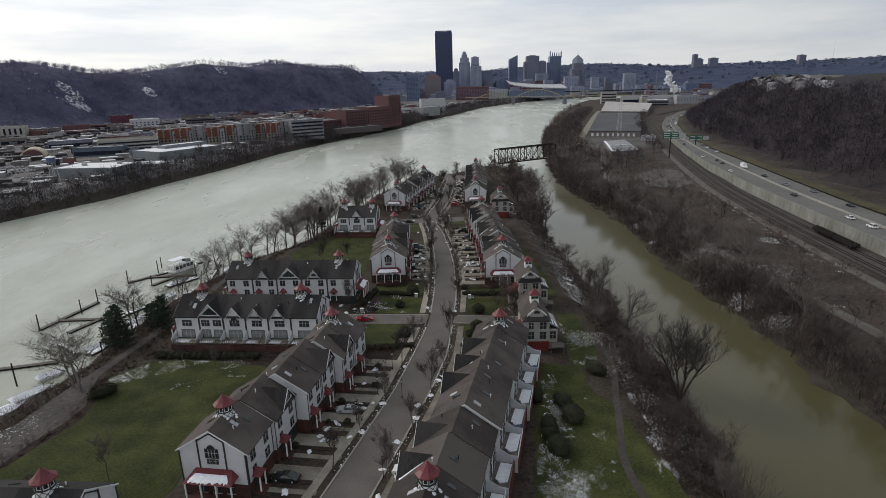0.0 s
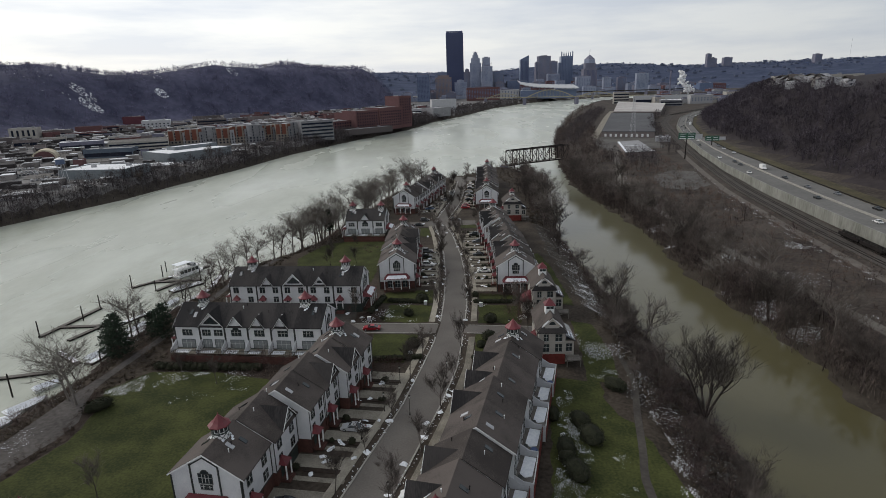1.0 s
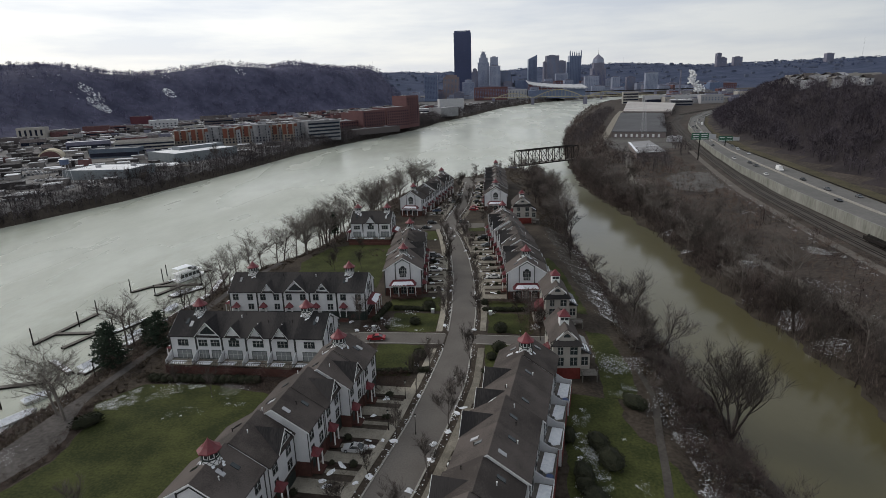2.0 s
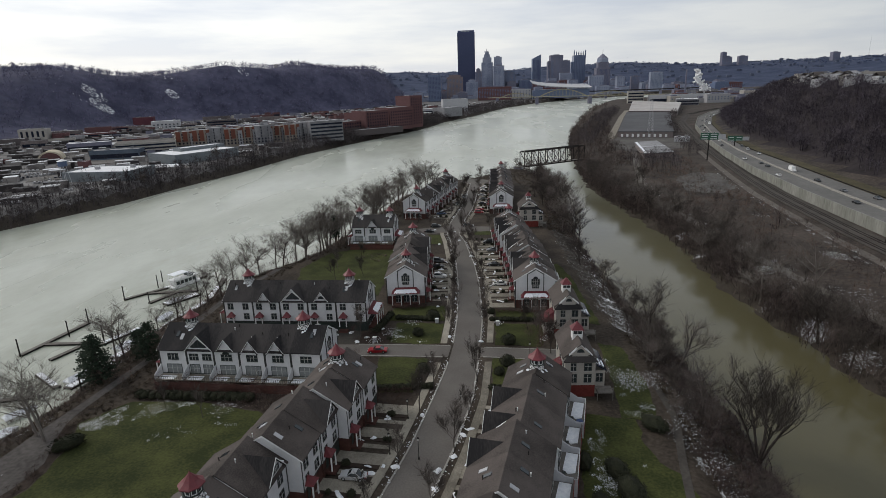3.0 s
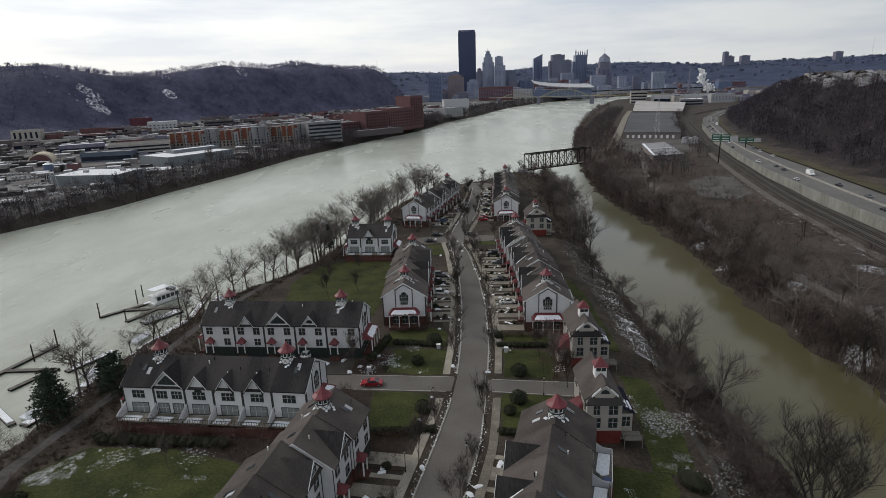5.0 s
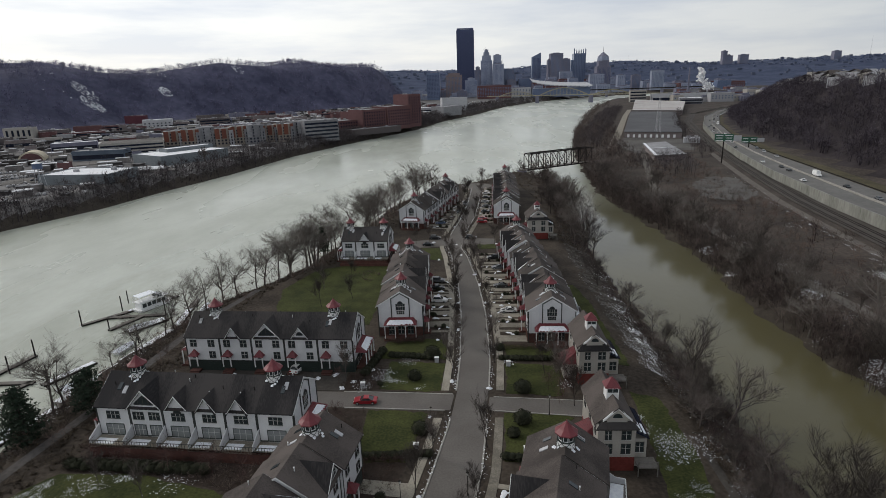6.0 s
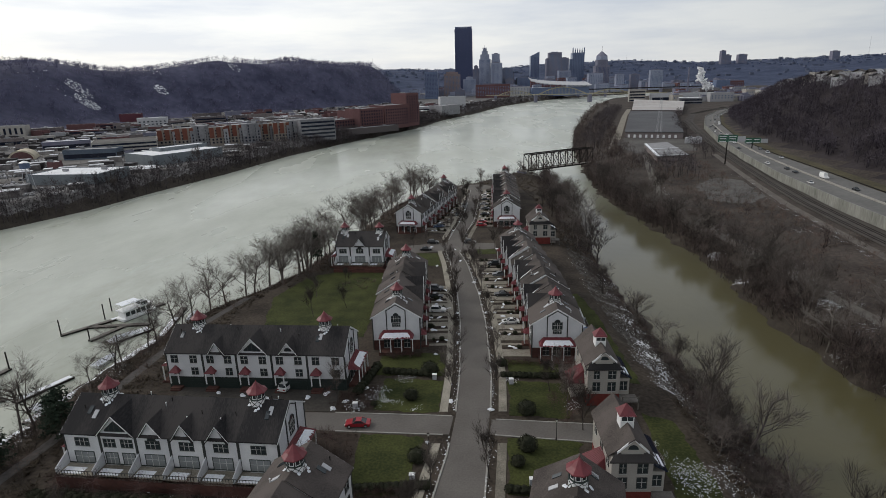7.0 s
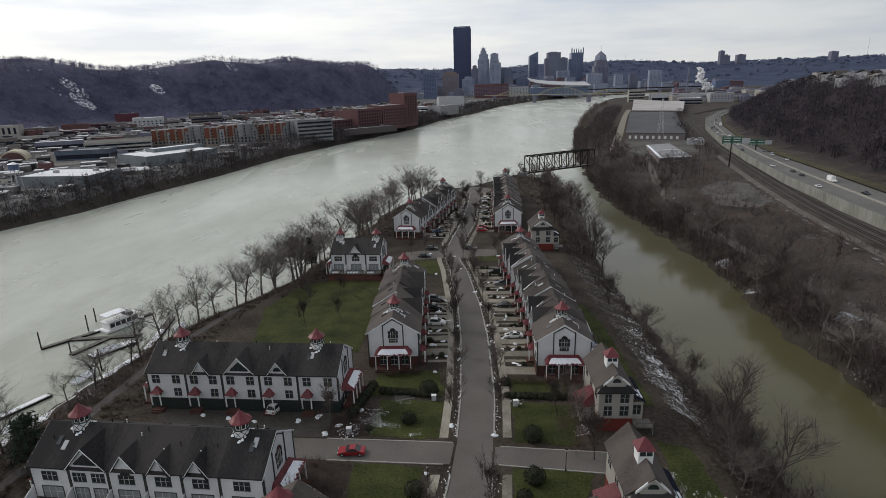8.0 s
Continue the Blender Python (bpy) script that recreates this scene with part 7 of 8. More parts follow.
scatter("saplings", surf("wine_red_twigs", (0.040, 0.022, 0.021), (0.125, 0.078, 0.070), 0.3, 0.95, fine=1.5, pieces=0.25), np.repeat(red_bush, 2, 0), [crown(480 + k, 170, 5.2, 2.3, 0.022, 0.1) for k in range(4)], "red-brown leafless garden bushes beside the houses", "shrubs", (0.7, 1.35), 140)
dark_shapes = [crown(500 + k, 90, 7.5, 3.6, 0.085, 0.05) for k in range(6)]
low_shapes = [crown(520 + k, 80, 3.6, 2.6, 0.05, 0.0) for k in range(5)]
dark_bank = clumped(np.concatenate([band(NORTH_EDGE, 60, 460, 0, 12, 520, 131), band(NORTH_EDGE, 60, 430, 12, 52, 110, 132), band(NORTH_EDGE, 430, 780, 0, 46, 620, 133)]), 6)
scatter("saplings", DARKTWIGS, dark_bank, dark_shapes, "dark tangled thicket of leafless bank trees", "trees", (0.5, 1.25), 134)
def off_lane(p):
    """True beside the riverside lane."""
    return (p[:, 0] < np.interp(p[:, 1], [r[0] for r in LANE_L], [r[1] for r in LANE_L]) - 0.4) | (p[:, 0] > np.interp(p[:, 1], [r[0] for r in LANE_R], [r[1] for r in LANE_R]) + 0.4) | (p[:, 1] > 216)


isle_dark = np.concatenate([band(ISLE_E, 82, 165, -14, 0, 420, 135), band(ISLE_E, 165, 300, -7, 0, 150, 136), band(ISLE_E, 300, 455, -16, -1, 260, 137), band(ISLE_W, 60, 210, 2, 13, 70, 138)])
isle_dark = isle_dark[off_lane(isle_dark)]
isle_dark = isle_dark[(isle_dark[:, 0] < 0) | (isle_dark[:, 0] > np.interp(isle_dark[:, 1], [r[0] for r in PATH_X], [r[1] for r in PATH_X]) + 2.2)]
scatter("saplings", DARKTWIGS, isle_dark, low_shapes, "dark red-brown leafless shrubs on the island's bank", "shrubs", (0.35, 1.0), 139)
tip = spread_in([(-30, 384), (-24, 402), (-6, 413), (8, 428), (22, 448), (40, 462), (52, 436), (55, 400), (30, 396), (12, 404), (-4, 402)], 260, 77)
scatter("saplings", BARK, tip, sapling_shapes, "thicket of bare saplings at the island's tip", "brush", (0.4, 0.85), 14)
isle = np.concatenate([band(ISLE_E, 50, 462, -13, 0, 3000, 6), band(ISLE_W, 50, 412, 1, 16, 3000, 7)])


def off_rocks(p):
    """Leave the stony strip behind the channel houses bare."""
    return p[(p[:, 1] < 158) | (p[:, 1] > 262) | (p[:, 0] > 45.2) | (p[:, 0] < 30)]


isle = off_rocks(isle[off_lane(isle)])
scatter("brush", BRUSH, isle, brush_shapes, "brown brush and dead weeds on the island's banks", "brush", (0.4, 1.0), 6)
fringe = np.concatenate([band(NORTH_EDGE, 60, 460, -1, 6, 300, 61), band(ISLE_E, 290, 450, -9, 0, 55, 62)])
scatter("saplings", THICKET, fringe, bank_shapes, "bare trees leaning over the water's edge", "trees", (0.55, 1.1), 27)
shrubby = np.concatenate([band(ISLE_W, 60, 156, 5, 21, 120, 71), band(ISLE_W, 156, 250, 3, 22, 80, 72), band(ISLE_W, 250, 330, 4, 20, 60, 73)])
shrubby = shrubby[off_lane(shrubby)]
scatter("saplings", surf("red_brown_twigs", (0.065, 0.045, 0.038), (0.150, 0.105, 0.088), 0.2, 0.95, fine=1.2), shrubby, [crown(420 + k, 110, 5.5, 2.6, 0.03, 0.0) for k in range(5)], "red-brown leafless shrubs by the riverside walk", "shrubs", (0.45, 1.0), 28)
isle2 = np.concatenate([band(ISLE_E, 285, 455, -13, -1, 260, 8), band(ISLE_W, 200, 405, 5, 16, 90, 9), band(ISLE_E, 60, 170, -11, 1, 190, 12), band(ISLE_E, 170, 285, -9, -1, 45, 15), band(ISLE_W, 60, 210, 1, 14, 50, 13)])
isle2 = isle2[off_lane(isle2)]
isle2 = off_rocks(isle2)
scatter("saplings", DARKTWIGS, isle2, sapling_shapes, "bare saplings along the island's shore", "brush", (0.5, 1.1), 7)
south = band(SOUTH_EDGE, 150, 1100, -26, -1, 2200, 10)
FARBANK = surf("far_bank_twigs", (0.036, 0.031, 0.034), (0.112, 0.096, 0.098), 0.05, 0.95, fine=0.3, lo=0.38, hi=0.66, pieces=0.2)
scatter("brush", FARBANK, south, brush_shapes, "brown scrub on the far riverbank", "brush", (0.8, 1.7), 8)
south2 = np.concatenate([band(SOUTH_EDGE, 680, 1050, -24, 0, 700, 81), band(SOUTH_EDGE, 150, 760, -24, 0, 1500, 11), band(SOUTH_EDGE, 700, 1950, -34, 0, 1500, 21)])
scatter("saplings", FARBANK, south2, [crown(340 + k, 40, 11, 4.6, 0.15, 0.1) for k in range(5)], "line of bare trees on the far riverbank", "brush", (0.55, 1.15), 9)
belt = np.concatenate([band(SOUTH_EDGE, 980, 1960, -26, -2, 650, 151), band(BANK_ROAD, 560, 1150, -40, -11, 560, 152), band(RAIL, 480, 1000, -26, -14.5, 120, 153), spread_in([(118, 470), (134, 480), (142, 470), (150, 440), (140, 400), (118, 420)], 60, 154)])
scatter("saplings", FARBANK, belt, [crown(540 + k, 46, 11, 4.6, 0.13, 0.05) for k in range(5)], "belt of bare trees along the far banks and tracks", "trees", (0.6, 1.25), 155)
west = band(ISLE_W, 56, 330, 3, 27, 6500, 51)
west = west[off_lane(west) & (west[:, 0] < np.interp(west[:, 1], [56, 84, 101, 119, 128, 150, 190, 230, 330], [-80, -79, -74, -77, -71, -69, -67, -62, -44]))]
east = band(ISLE_E, 60, 300, -14, -1, 3500, 52)
rest = spread_in([(-60, 215), (-47, 300), (-30, 396), (-6, 412), (25, 445), (48, 435), (48, 300), (38, 300), (30, 390), (-6, 405), (-24, 330), (-40, 262)], 2200, 53)
scatter("groundcover", GROUNDCOVER, np.concatenate([west, off_rocks(east), rest]), [spray(400 + k, 12, 0.7, 0.9, 0.07, up=0.1) for k in range(4)], "matted dead weeds and leaves on the shore", "brush", (0.6, 1.6), 26)
beds = np.concatenate([spread_in(o, 70, 200 + k) for k, o in enumerate(BEDS + [[(-22, 176.5), (-12, 177.5), (-12, 175.5), (-21, 174.5)], [(-21, 131.5), (-12.4, 131.5), (-12.8, 129.6), (-21, 129.6)], [(7, 173.5), (18, 172.5), (18, 170.5), (7, 171.5)]])])
scatter("brush", surf("brown_hedge_twigs", (0.030, 0.020, 0.016), (0.085, 0.058, 0.047), 0.5, 0.95, fine=3.0), beds, [crown(460 + k, 60, 1.3, 0.9, 0.022, 0.0) for k in range(4)], "low brown leafless shrubs in the planting beds", "shrubs", (0.6, 1.2), 30)
lawn_bed = spread_in([(-41, 222), (-33, 221), (-31, 229), (-37, 232), (-43, 229)], 46, 96)
scatter("brush", BRUSH, lawn_bed, brush_shapes, "round bed of leafless brown shrubs in the lawn", "brush", (0.4, 0.9), 31)
front_bed = spread_in([(-40, 123), (-58, 127.6), (-70, 127.8), (-69, 131.5), (-36, 129), (-36, 123)], 170, 94)
scatter("brush", BRUSH, front_bed, brush_shapes, "leafless brown shrubs below the garden terrace", "brush", (0.4, 1.0), 18)
rng = np.random.default_rng(91)
yy = rng.uniform(330, 1500, 900)
xx = np.interp(yy, [r[0] for r in SOUTH_EDGE], [r[1] for r in SOUTH_EDGE]) - rng.uniform(30, 540, 900)
ok = side_of(BLUFF_SOUTH, xx, yy) < 0
town_trees = np.column_stack([xx[ok], yy[ok], height(xx[ok], yy[ok])])
scatter("saplings", FARBANK, town_trees, [crown(360 + k, 26, 9, 3.8, 0.12) for k in range(4)], "bare trees scattered among the riverside works", "tree", (0.6, 1.2), 15)
heath = spread_in([(112, 110), (108, 200), (108, 300), (118, 420), (140, 500), (170, 500), (150, 330), (138, 210), (134, 110)], 420, 95)
heath = heath[heath[:, 0] < np.interp(heath[:, 1], [r[0] for r in RAIL], [r[1] for r in RAIL]) - 15]
heath = heath[np.abs(heath[:, 0] - np.interp(heath[:, 1], [r[0] for r in SERVICE], [r[1] for r in SERVICE])) > 3]
scatter("saplings", surf("rusty_twigs", (0.075, 0.050, 0.040), (0.175, 0.122, 0.098), 0.15, 0.95, fine=0.8), heath, [crown(440 + k, 90, 4.2, 2.4, 0.035, 0.0) for k in range(5)], "rust-brown leafless bushes beside the railway", "shrubs", (0.35, 1.15), 29)
yard = np.column_stack([(q := spread_in([(108, 150), (112, 300), (122, 380), (140, 470), (165, 470), (150, 330), (136, 200), (130, 150)], 700, 93))[:, 0], q[:, 1], q[:, 2]])
yard = yard[yard[:, 0] < np.interp(yard[:, 1], [r[0] for r in RAIL], [r[1] for r in RAIL]) - 14.5]
scatter("brush", BRUSH, yard, brush_shapes, "dry weeds beside the railway", "brush", (0.4, 1.1), 16)
scatter("saplings", BARK, yard[::5], sapling_shapes, "bare saplings beside the railway", "brush", (0.4, 0.9), 17)

# ---- shrubs, conifers, hedges ----
def shrub_mesh(seed, rough=0.22, leaves=260, squash=0.85):
    """A clipped shrub: a lumpy core under many small leaf flakes."""
    rnd = random.Random(seed)
    bm = bmesh.new()
    bmesh.ops.create_icosphere(bm, subdivisions=3, radius=0.9)
    for v in bm.verts:
        v.co *= 1 + rough * noise.noise(v.co * 1.7 + Vector((seed, 0, 0))) + 0.08 * noise.noise(v.co * 6)
        v.co.z = v.co.z * squash + 0.6
    for k in range(leaves):
        d = Vector((rnd.gauss(0, 1), rnd.gauss(0, 1), rnd.gauss(0.3, 1))).normalized()
        c = d * rnd.uniform(0.85, 1.08)
        c.z = c.z * squash + 0.6
        a, b = d.orthogonal().normalized() * 0.09, d * 0.12
        bm.faces.new([bm.verts.new(c - a), bm.verts.new(c + a), bm.verts.new(c + b + a * rnd.uniform(-1, 1))])
    me = bpy.data.meshes.new("shrub")
    bm.to_mesh(me)
    bm.free()
    me.materials.append(HEDGE)
    return me


SHRUBS = [shrub_mesh(k) for k in range(4)]


def shrub(x, y, sx, sy=None, sz=None, turn=0, label="dark round evergreen shrub on the lawn", z=0):
    ob = new("shrub", SHRUBS[int(abs(x * 7 + y * 3)) % 4])
    ob.matrix_basis = pose(x, y, z, 0, 0, turn) @ Matrix.Diagonal((sx, sy or sx, sz or sx, 1))
    return tagged(ob, label, "shrub", "garden shrubs")


for x, y, r in ((-13.3, 158.0, 1.5), (-10.5, 138.5, 1.6), (9.4, 152.6, 1.75), (8.4, 141.6, 1.7), (-10.0, 168.3, 1.9), (-20.5, 155.6, 0.7), (6.4, 137.4, 1.2), (5.8, 171.5, 1.2), (-22, 131, 1.1)):
    shrub(x, y, r, sz=r * 0.95)
for x, y, sx, sy, t in ((23.6, 104.0, 1.7, 2.6, 20), (24.6, 99.2, 2.1, 2.9, 10), (19.4, 95.6, 1.6, 2.7, 0), (20.1, 89.6, 1.9, 2.9, 15), (19.2, 92.6, 1.3, 1.9, 40), (18.8, 106, 1.2, 1.8, 0), (33.5, 116.7, 1.8, 2.8, 30), (-73.8, 111.4, 1.5, 3.0, -50)):
    shrub(x, y, sx, sy, 1.7, t, "dark low evergreen shrub in a lawn bed")
for (x0, y0), (x1, y1), r in (((-20.5, 131.0), (-8.6, 131.8), 0.95), ((-19.5, 168.6), (-9.5, 167.2), 1.0), ((6, 166.6), (17, 166.0), 0.9), ((4.6, 131), (10, 130.2), 0.9), ((-70, 129), (-46, 127.5), 1.3), ((-24.5, 160), (-22, 171), 1.1)):
    n_ = int(math.hypot(x1 - x0, y1 - y0) / (r * 1.15))
    for k in range(n_ + 1):
        t = k / n_
        shrub(x0 + (x1 - x0) * t, y0 + (y1 - y0) * t, r * 1.05, r * 0.9, r * 0.85, 40 * k, "section of a dark low hedge beside the lawn")


def conifer(x, y, tall, wide, z=0):
    """A broad pine: whorls of drooping boughs that carry needle tufts, with gaps between the tiers."""
    rnd = random.Random(int(tall * 10 + x))
    ob = thing("conifer", "dark green spreading pine near the marina", "tree")
    wood = Geo().tube([(0, 0, -0.5), (0.1, 0, tall * 0.5), (0, 0, tall * 0.97)], [0.30, 0.18, 0.03], 6)
    g = Geo()
    tiers = int(tall * 1.1)
    for i in range(tiers):
        h = 0.14 + 0.84 * (i + rnd.uniform(-0.3, 0.3)) / tiers
        reach = wide * (1.0 - h) ** 0.55 * (0.55 + 0.45 * min(1, h * 4))
        for k in range(9):
            a = k * math.tau / 9 + rnd.uniform(-0.35, 0.35) + i * 0.7
            r = max(0.5, reach * rnd.uniform(0.55, 1.08))
            root = Vector((0, 0, tall * h))
            tip = Vector((r * math.cos(a), r * math.sin(a), tall * h + r * rnd.uniform(-0.02, 0.28)))
            wood.tube([root, tip], [0.05, 0.015], 3)
            for j in range(int(9 + r * 5)):
                c = root.lerp(tip, rnd.uniform(0.3, 1.05)) + Vector((rnd.gauss(0, 0.3), rnd.gauss(0, 0.3), rnd.gauss(0.05, 0.16)))
                d = Vector((rnd.uniform(-1, 1), rnd.uniform(-1, 1), rnd.uniform(-0.2, 0.6))).normalized() * rnd.uniform(0.35, 0.75)
                e = d.orthogonal().normalized() * rnd.uniform(0.10, 0.22)
                g.poly(c - e, c + e, c + d)
    wood.part("trunk", BARKDARK, ob)
    g.part("crown", EVERGREEN, ob)
    ob.matrix_basis = pose(x, y, z)


conifer(-83.5, 136.0, 13.0, 5.0, -1.5)
conifer(-87.5, 139.5, 11.5, 4.4, -3)
conifer(-77.0, 146.0, 11.0, 4.6, -0.8)
conifer(-56, 252, 11.5, 3.0)
conifer(-83.0, 151.0, 8.0, 3.2, -2.0)


# planted strips between the drives
rb = random.Random(15)
for street, front, at, aside, way, w in FRONTS:
    if front != "street" or abs(way.x) < 0.8:
        continue
    c = at
    reach = abs((along(KERB_R, c.y) + 3.6 if way.x < 0 else along(KERB_L, c.y) - 3.6) - c.x) / abs(way.x)
    if reach > 22 or reach < 2.5:
        continue
    t = Vector((-way.y, way.x, 0)) * 0.5
    o = [c + way * 0.4 - t, c + way * 0.4 + t, c + way * reach + t, c + way * reach - t]
    if (o[1] - o[0]).cross(o[2] - o[1]).z < 0:
        o.reverse()
    solid("planting_bed", Geo().prism([(p.x, p.y, -0.1) for p in o], (0, 0, 0.24)), MULCH, "dark planting strip between driveways", "planting bed", kind="structure")
    for k in range(rb.choice((1, 2, 2, 3))):
        p = c + way * rb.uniform(0.8, reach - 0.6)
        r = rb.uniform(0.4, 0.75)
        shrub(p.x, p.y, r, r, r, 0, "small dark shrub between driveways", 0.1)


# ---- cars ----
TYRE = surf("tyre_rubber", (0.012, 0.012, 0.012), (0.025, 0.025, 0.025), 3, 0.9)
PAINTS = {k: surf(k + "_car_paint", tuple(c * 0.9 for c in v), v, 1.0, 0.3) for k, v in (("red", (0.27, 0.010, 0.018)), ("silver", (0.42, 0.43, 0.44)), ("white", (0.70, 0.70, 0.69)), ("black", (0.016, 0.017, 0.02)), ("grey", (0.12, 0.125, 0.135)), ("blue", (0.04, 0.07, 0.14)))}
HEADLAMP = glass_dark("lamp_glass", (0.55, 0.55, 0.52))
TAILLAMP = glass_dark("tail_lamp", (0.22, 0.01, 0.01))


def car(colour, kind="saloon", far=False):
    long, wide, tall, belt = {"saloon": (4.6, 1.8, 1.42, 0.9), "suv": (4.7, 1.9, 1.72, 1.05), "coupe": (4.75, 1.88, 1.36, 0.92), "truck": (7.5, 2.3, 2.9, 1.2)}[kind]
    ob = thing("car", f"{colour} {'sports coupe' if kind == 'coupe' else kind} parked or driving on the asphalt", "car", "cars")
    L_, w = long / 2, wide / 2
    prof = [(-L_, 0.35), (-L_ + 0.1, belt * 0.72), (-L_ + 0.9, belt * 0.97), (L_ - 1.0, belt), (L_ - 0.1, belt * 0.82), (L_, 0.4), (L_ - 0.3, 0.25), (-L_ + 0.3, 0.25)]
    Geo().prism([(x, -w, z) for x, z in prof], (0, wide, 0)).part("body", PAINTS[colour], ob)
    c0, c1 = (-L_ + 1.35, L_ - (0.5 if kind == "suv" else 0.75)) if kind != "truck" else (-L_ + 1.9, L_)
    r0, r1 = (c0 + 0.7, c1 - (0.25 if kind == "suv" else 0.9)) if kind != "truck" else (c0, c1)
    g = Geo()
    lo, hi = [(c0, -w + 0.05), (c1, -w + 0.05), (c1, w - 0.05), (c0, w - 0.05)], [(r0, -w + 0.25), (r1, -w + 0.25), (r1, w - 0.25), (r0, w - 0.25)]
    for k in range(4):
        g.poly((*lo[k], belt * 0.95), (*lo[(k + 1) % 4], belt * 0.95), (*hi[(k + 1) % 4], tall - 0.06), (*hi[k], tall - 0.06))
    g.part("glasshouse", PANE if kind != "truck" else WHITE, ob)
    g = Geo().slab(*((*p, tall) for p in hi), 0.07)
    for k in range(4):
        g.tube([(*lo[k], belt * 0.95), (*hi[k], tall - 0.03)], [0.05, 0.05], 4)
    g.part("roof", PAINTS[colour], ob)
    for x in (-L_ + 0.85, L_ - 0.85):
        for s in (-1, 1):
            wh = Geo()
            pts = [(x + 0.33 * math.cos(a), s * (w - 0.2), 0.33 + 0.33 * math.sin(a)) for a in np.linspace(0, math.tau, 13)[:-1]]
            wh.prism(pts[::s], (0, s * 0.22, 0))
            t = wh.part("wheel", TYRE, ob)
            if far:
                continue
            Geo().prism([(x + 0.19 * math.cos(a), s * (w + 0.02), 0.33 + 0.19 * math.sin(a)) for a in np.linspace(0, math.tau, 9)[:-1]][::s], (0, s * 0.02, 0)).part("rim", PAINTS["silver"], t)
    for s in (() if far else (-1, 1)):
        Geo().box(-L_ - 0.01, -L_ + 0.14, s * w * 0.72 - 0.2, s * w * 0.72 + 0.2, belt * 0.58, belt * 0.74).part("headlight", HEADLAMP, ob)
        Geo().box(L_ - 0.1, L_ + 0.01, s * w * 0.75 - 0.2, s * w * 0.75 + 0.2, belt * 0.62, belt * 0.82).part("tail_light", TAILLAMP, ob)
    return ob


CARS = {}


def park(colour, kind, x, y, turn, z=0.1, far=False):
    if (colour, kind, far) not in CARS:
        CARS[colour, kind, far] = ob = car(colour, kind, far)
        ob.matrix_basis = pose(x, y, z, 0, 0, turn)
    else:
        copy_thing(CARS[colour, kind, far], pose(x, y, z, 0, 0, turn))


park("red", "coupe", -22.4, 148.6, 2)
for c, k, x, y, t in (("silver", "saloon", -19.4, 103.0, -8), ("black", "saloon", -26.5, 83.0, -10), ("white", "suv", -9.9, 202.5, 175), ("black", "saloon", -11, 213, 178), ("grey", "suv", -11.2, 219.5, 176), ("white", "saloon", 9.6, 194.3, 4),
                      ("black", "saloon", 8.6, 214, 0), ("white", "suv", -40, 162.4, -105), ("black", "suv", -14.8, 271, 178), ("black", "saloon", -17, 261.8, 180), ("black", "suv", -0.3, 270.5, 172), ("red", "suv", 5.0, 297, 178), ("red", "saloon", 5.4, 303, 178),
                      ("blue", "saloon", -13.7, 296.5, 10), ("black", "saloon", 7.2, 318, 175), ("grey", "saloon", 8.0, 330, 178), ("black", "suv", -5.6, 318, 80), ("silver", "saloon", 7.6, 341, 178), ("black", "saloon", 8.6, 352, 178), ("grey", "suv", -2.6, 337, 82), ("white", "saloon", 9.0, 363, 178),
                      ("white", "suv", -6.5, 84, -12), ("grey", "saloon", 8.8, 232, 4), ("black", "suv", 7.8, 243, 4)):
    park(c, k, x, y, t)
rr = random.Random(21)
for k in range(36):                                        # highway traffic
    y = 190 + 700 * (k + rr.uniform(0, 0.8)) / 36
    lane = rr.choice((0.14, 0.34, 0.64, 0.86))
    x = along(HIGHWAY_L, y) * (1 - lane) + along(HIGHWAY_R, y) * lane
    slope_ = math.degrees(math.atan2(along(mid, y + 5) - along(mid, y - 5), 10))
    kind = "truck" if k in (9, 27) else rr.choice(("saloon", "suv", "saloon"))
    park(rr.choice(("white", "black", "silver", "grey", "white", "black")) if kind != "truck" else "white", kind, x, y, (90 if lane > 0.5 else -90) - slope_, 4.38, True)
for k in range(2):                                         # low wagons with a dark load
    y0 = 200 + 14.2 * k
    ob = thing("freight_wagon", "low dark freight wagon with a heaped load", "wagon", "freight wagons")
    Geo().box(-1.4, 1.4, -6.6, 6.6, 1.0, 1.35).part("bed", STEEL, ob)
    for sx in (-1.4, 1.3):
        Geo().box(sx, sx + 0.1, -6.6, 6.6, 1.35, 2.2).part("side", STEEL, ob)
    for sy in (-4.4, 4.4):
        for dy in (-0.9, 0.9):
            for sx in (-0.8, 0.66):
                Geo().tube([(sx, sy + dy, 0.45), (sx + 0.14, sy + dy, 0.45)], [0.42, 0.42], 10).part("wheel", STEEL, ob)
    for q in range(7):
        Geo().ring(rr.uniform(-0.2, 0.2), -5.6 + 1.85 * q, 1.3, 2.6 + rr.uniform(-0.2, 0.3), 1.2, 0.3, 7).part("load", POST, ob)
    ob.matrix_basis = pose(along(RAIL, y0 + 6.5) + 1.3, y0 + 6.5, 0.72, 0, 0, -math.degrees(math.atan2(along(RAIL, y0 + 13) - along(RAIL, y0), 13)))


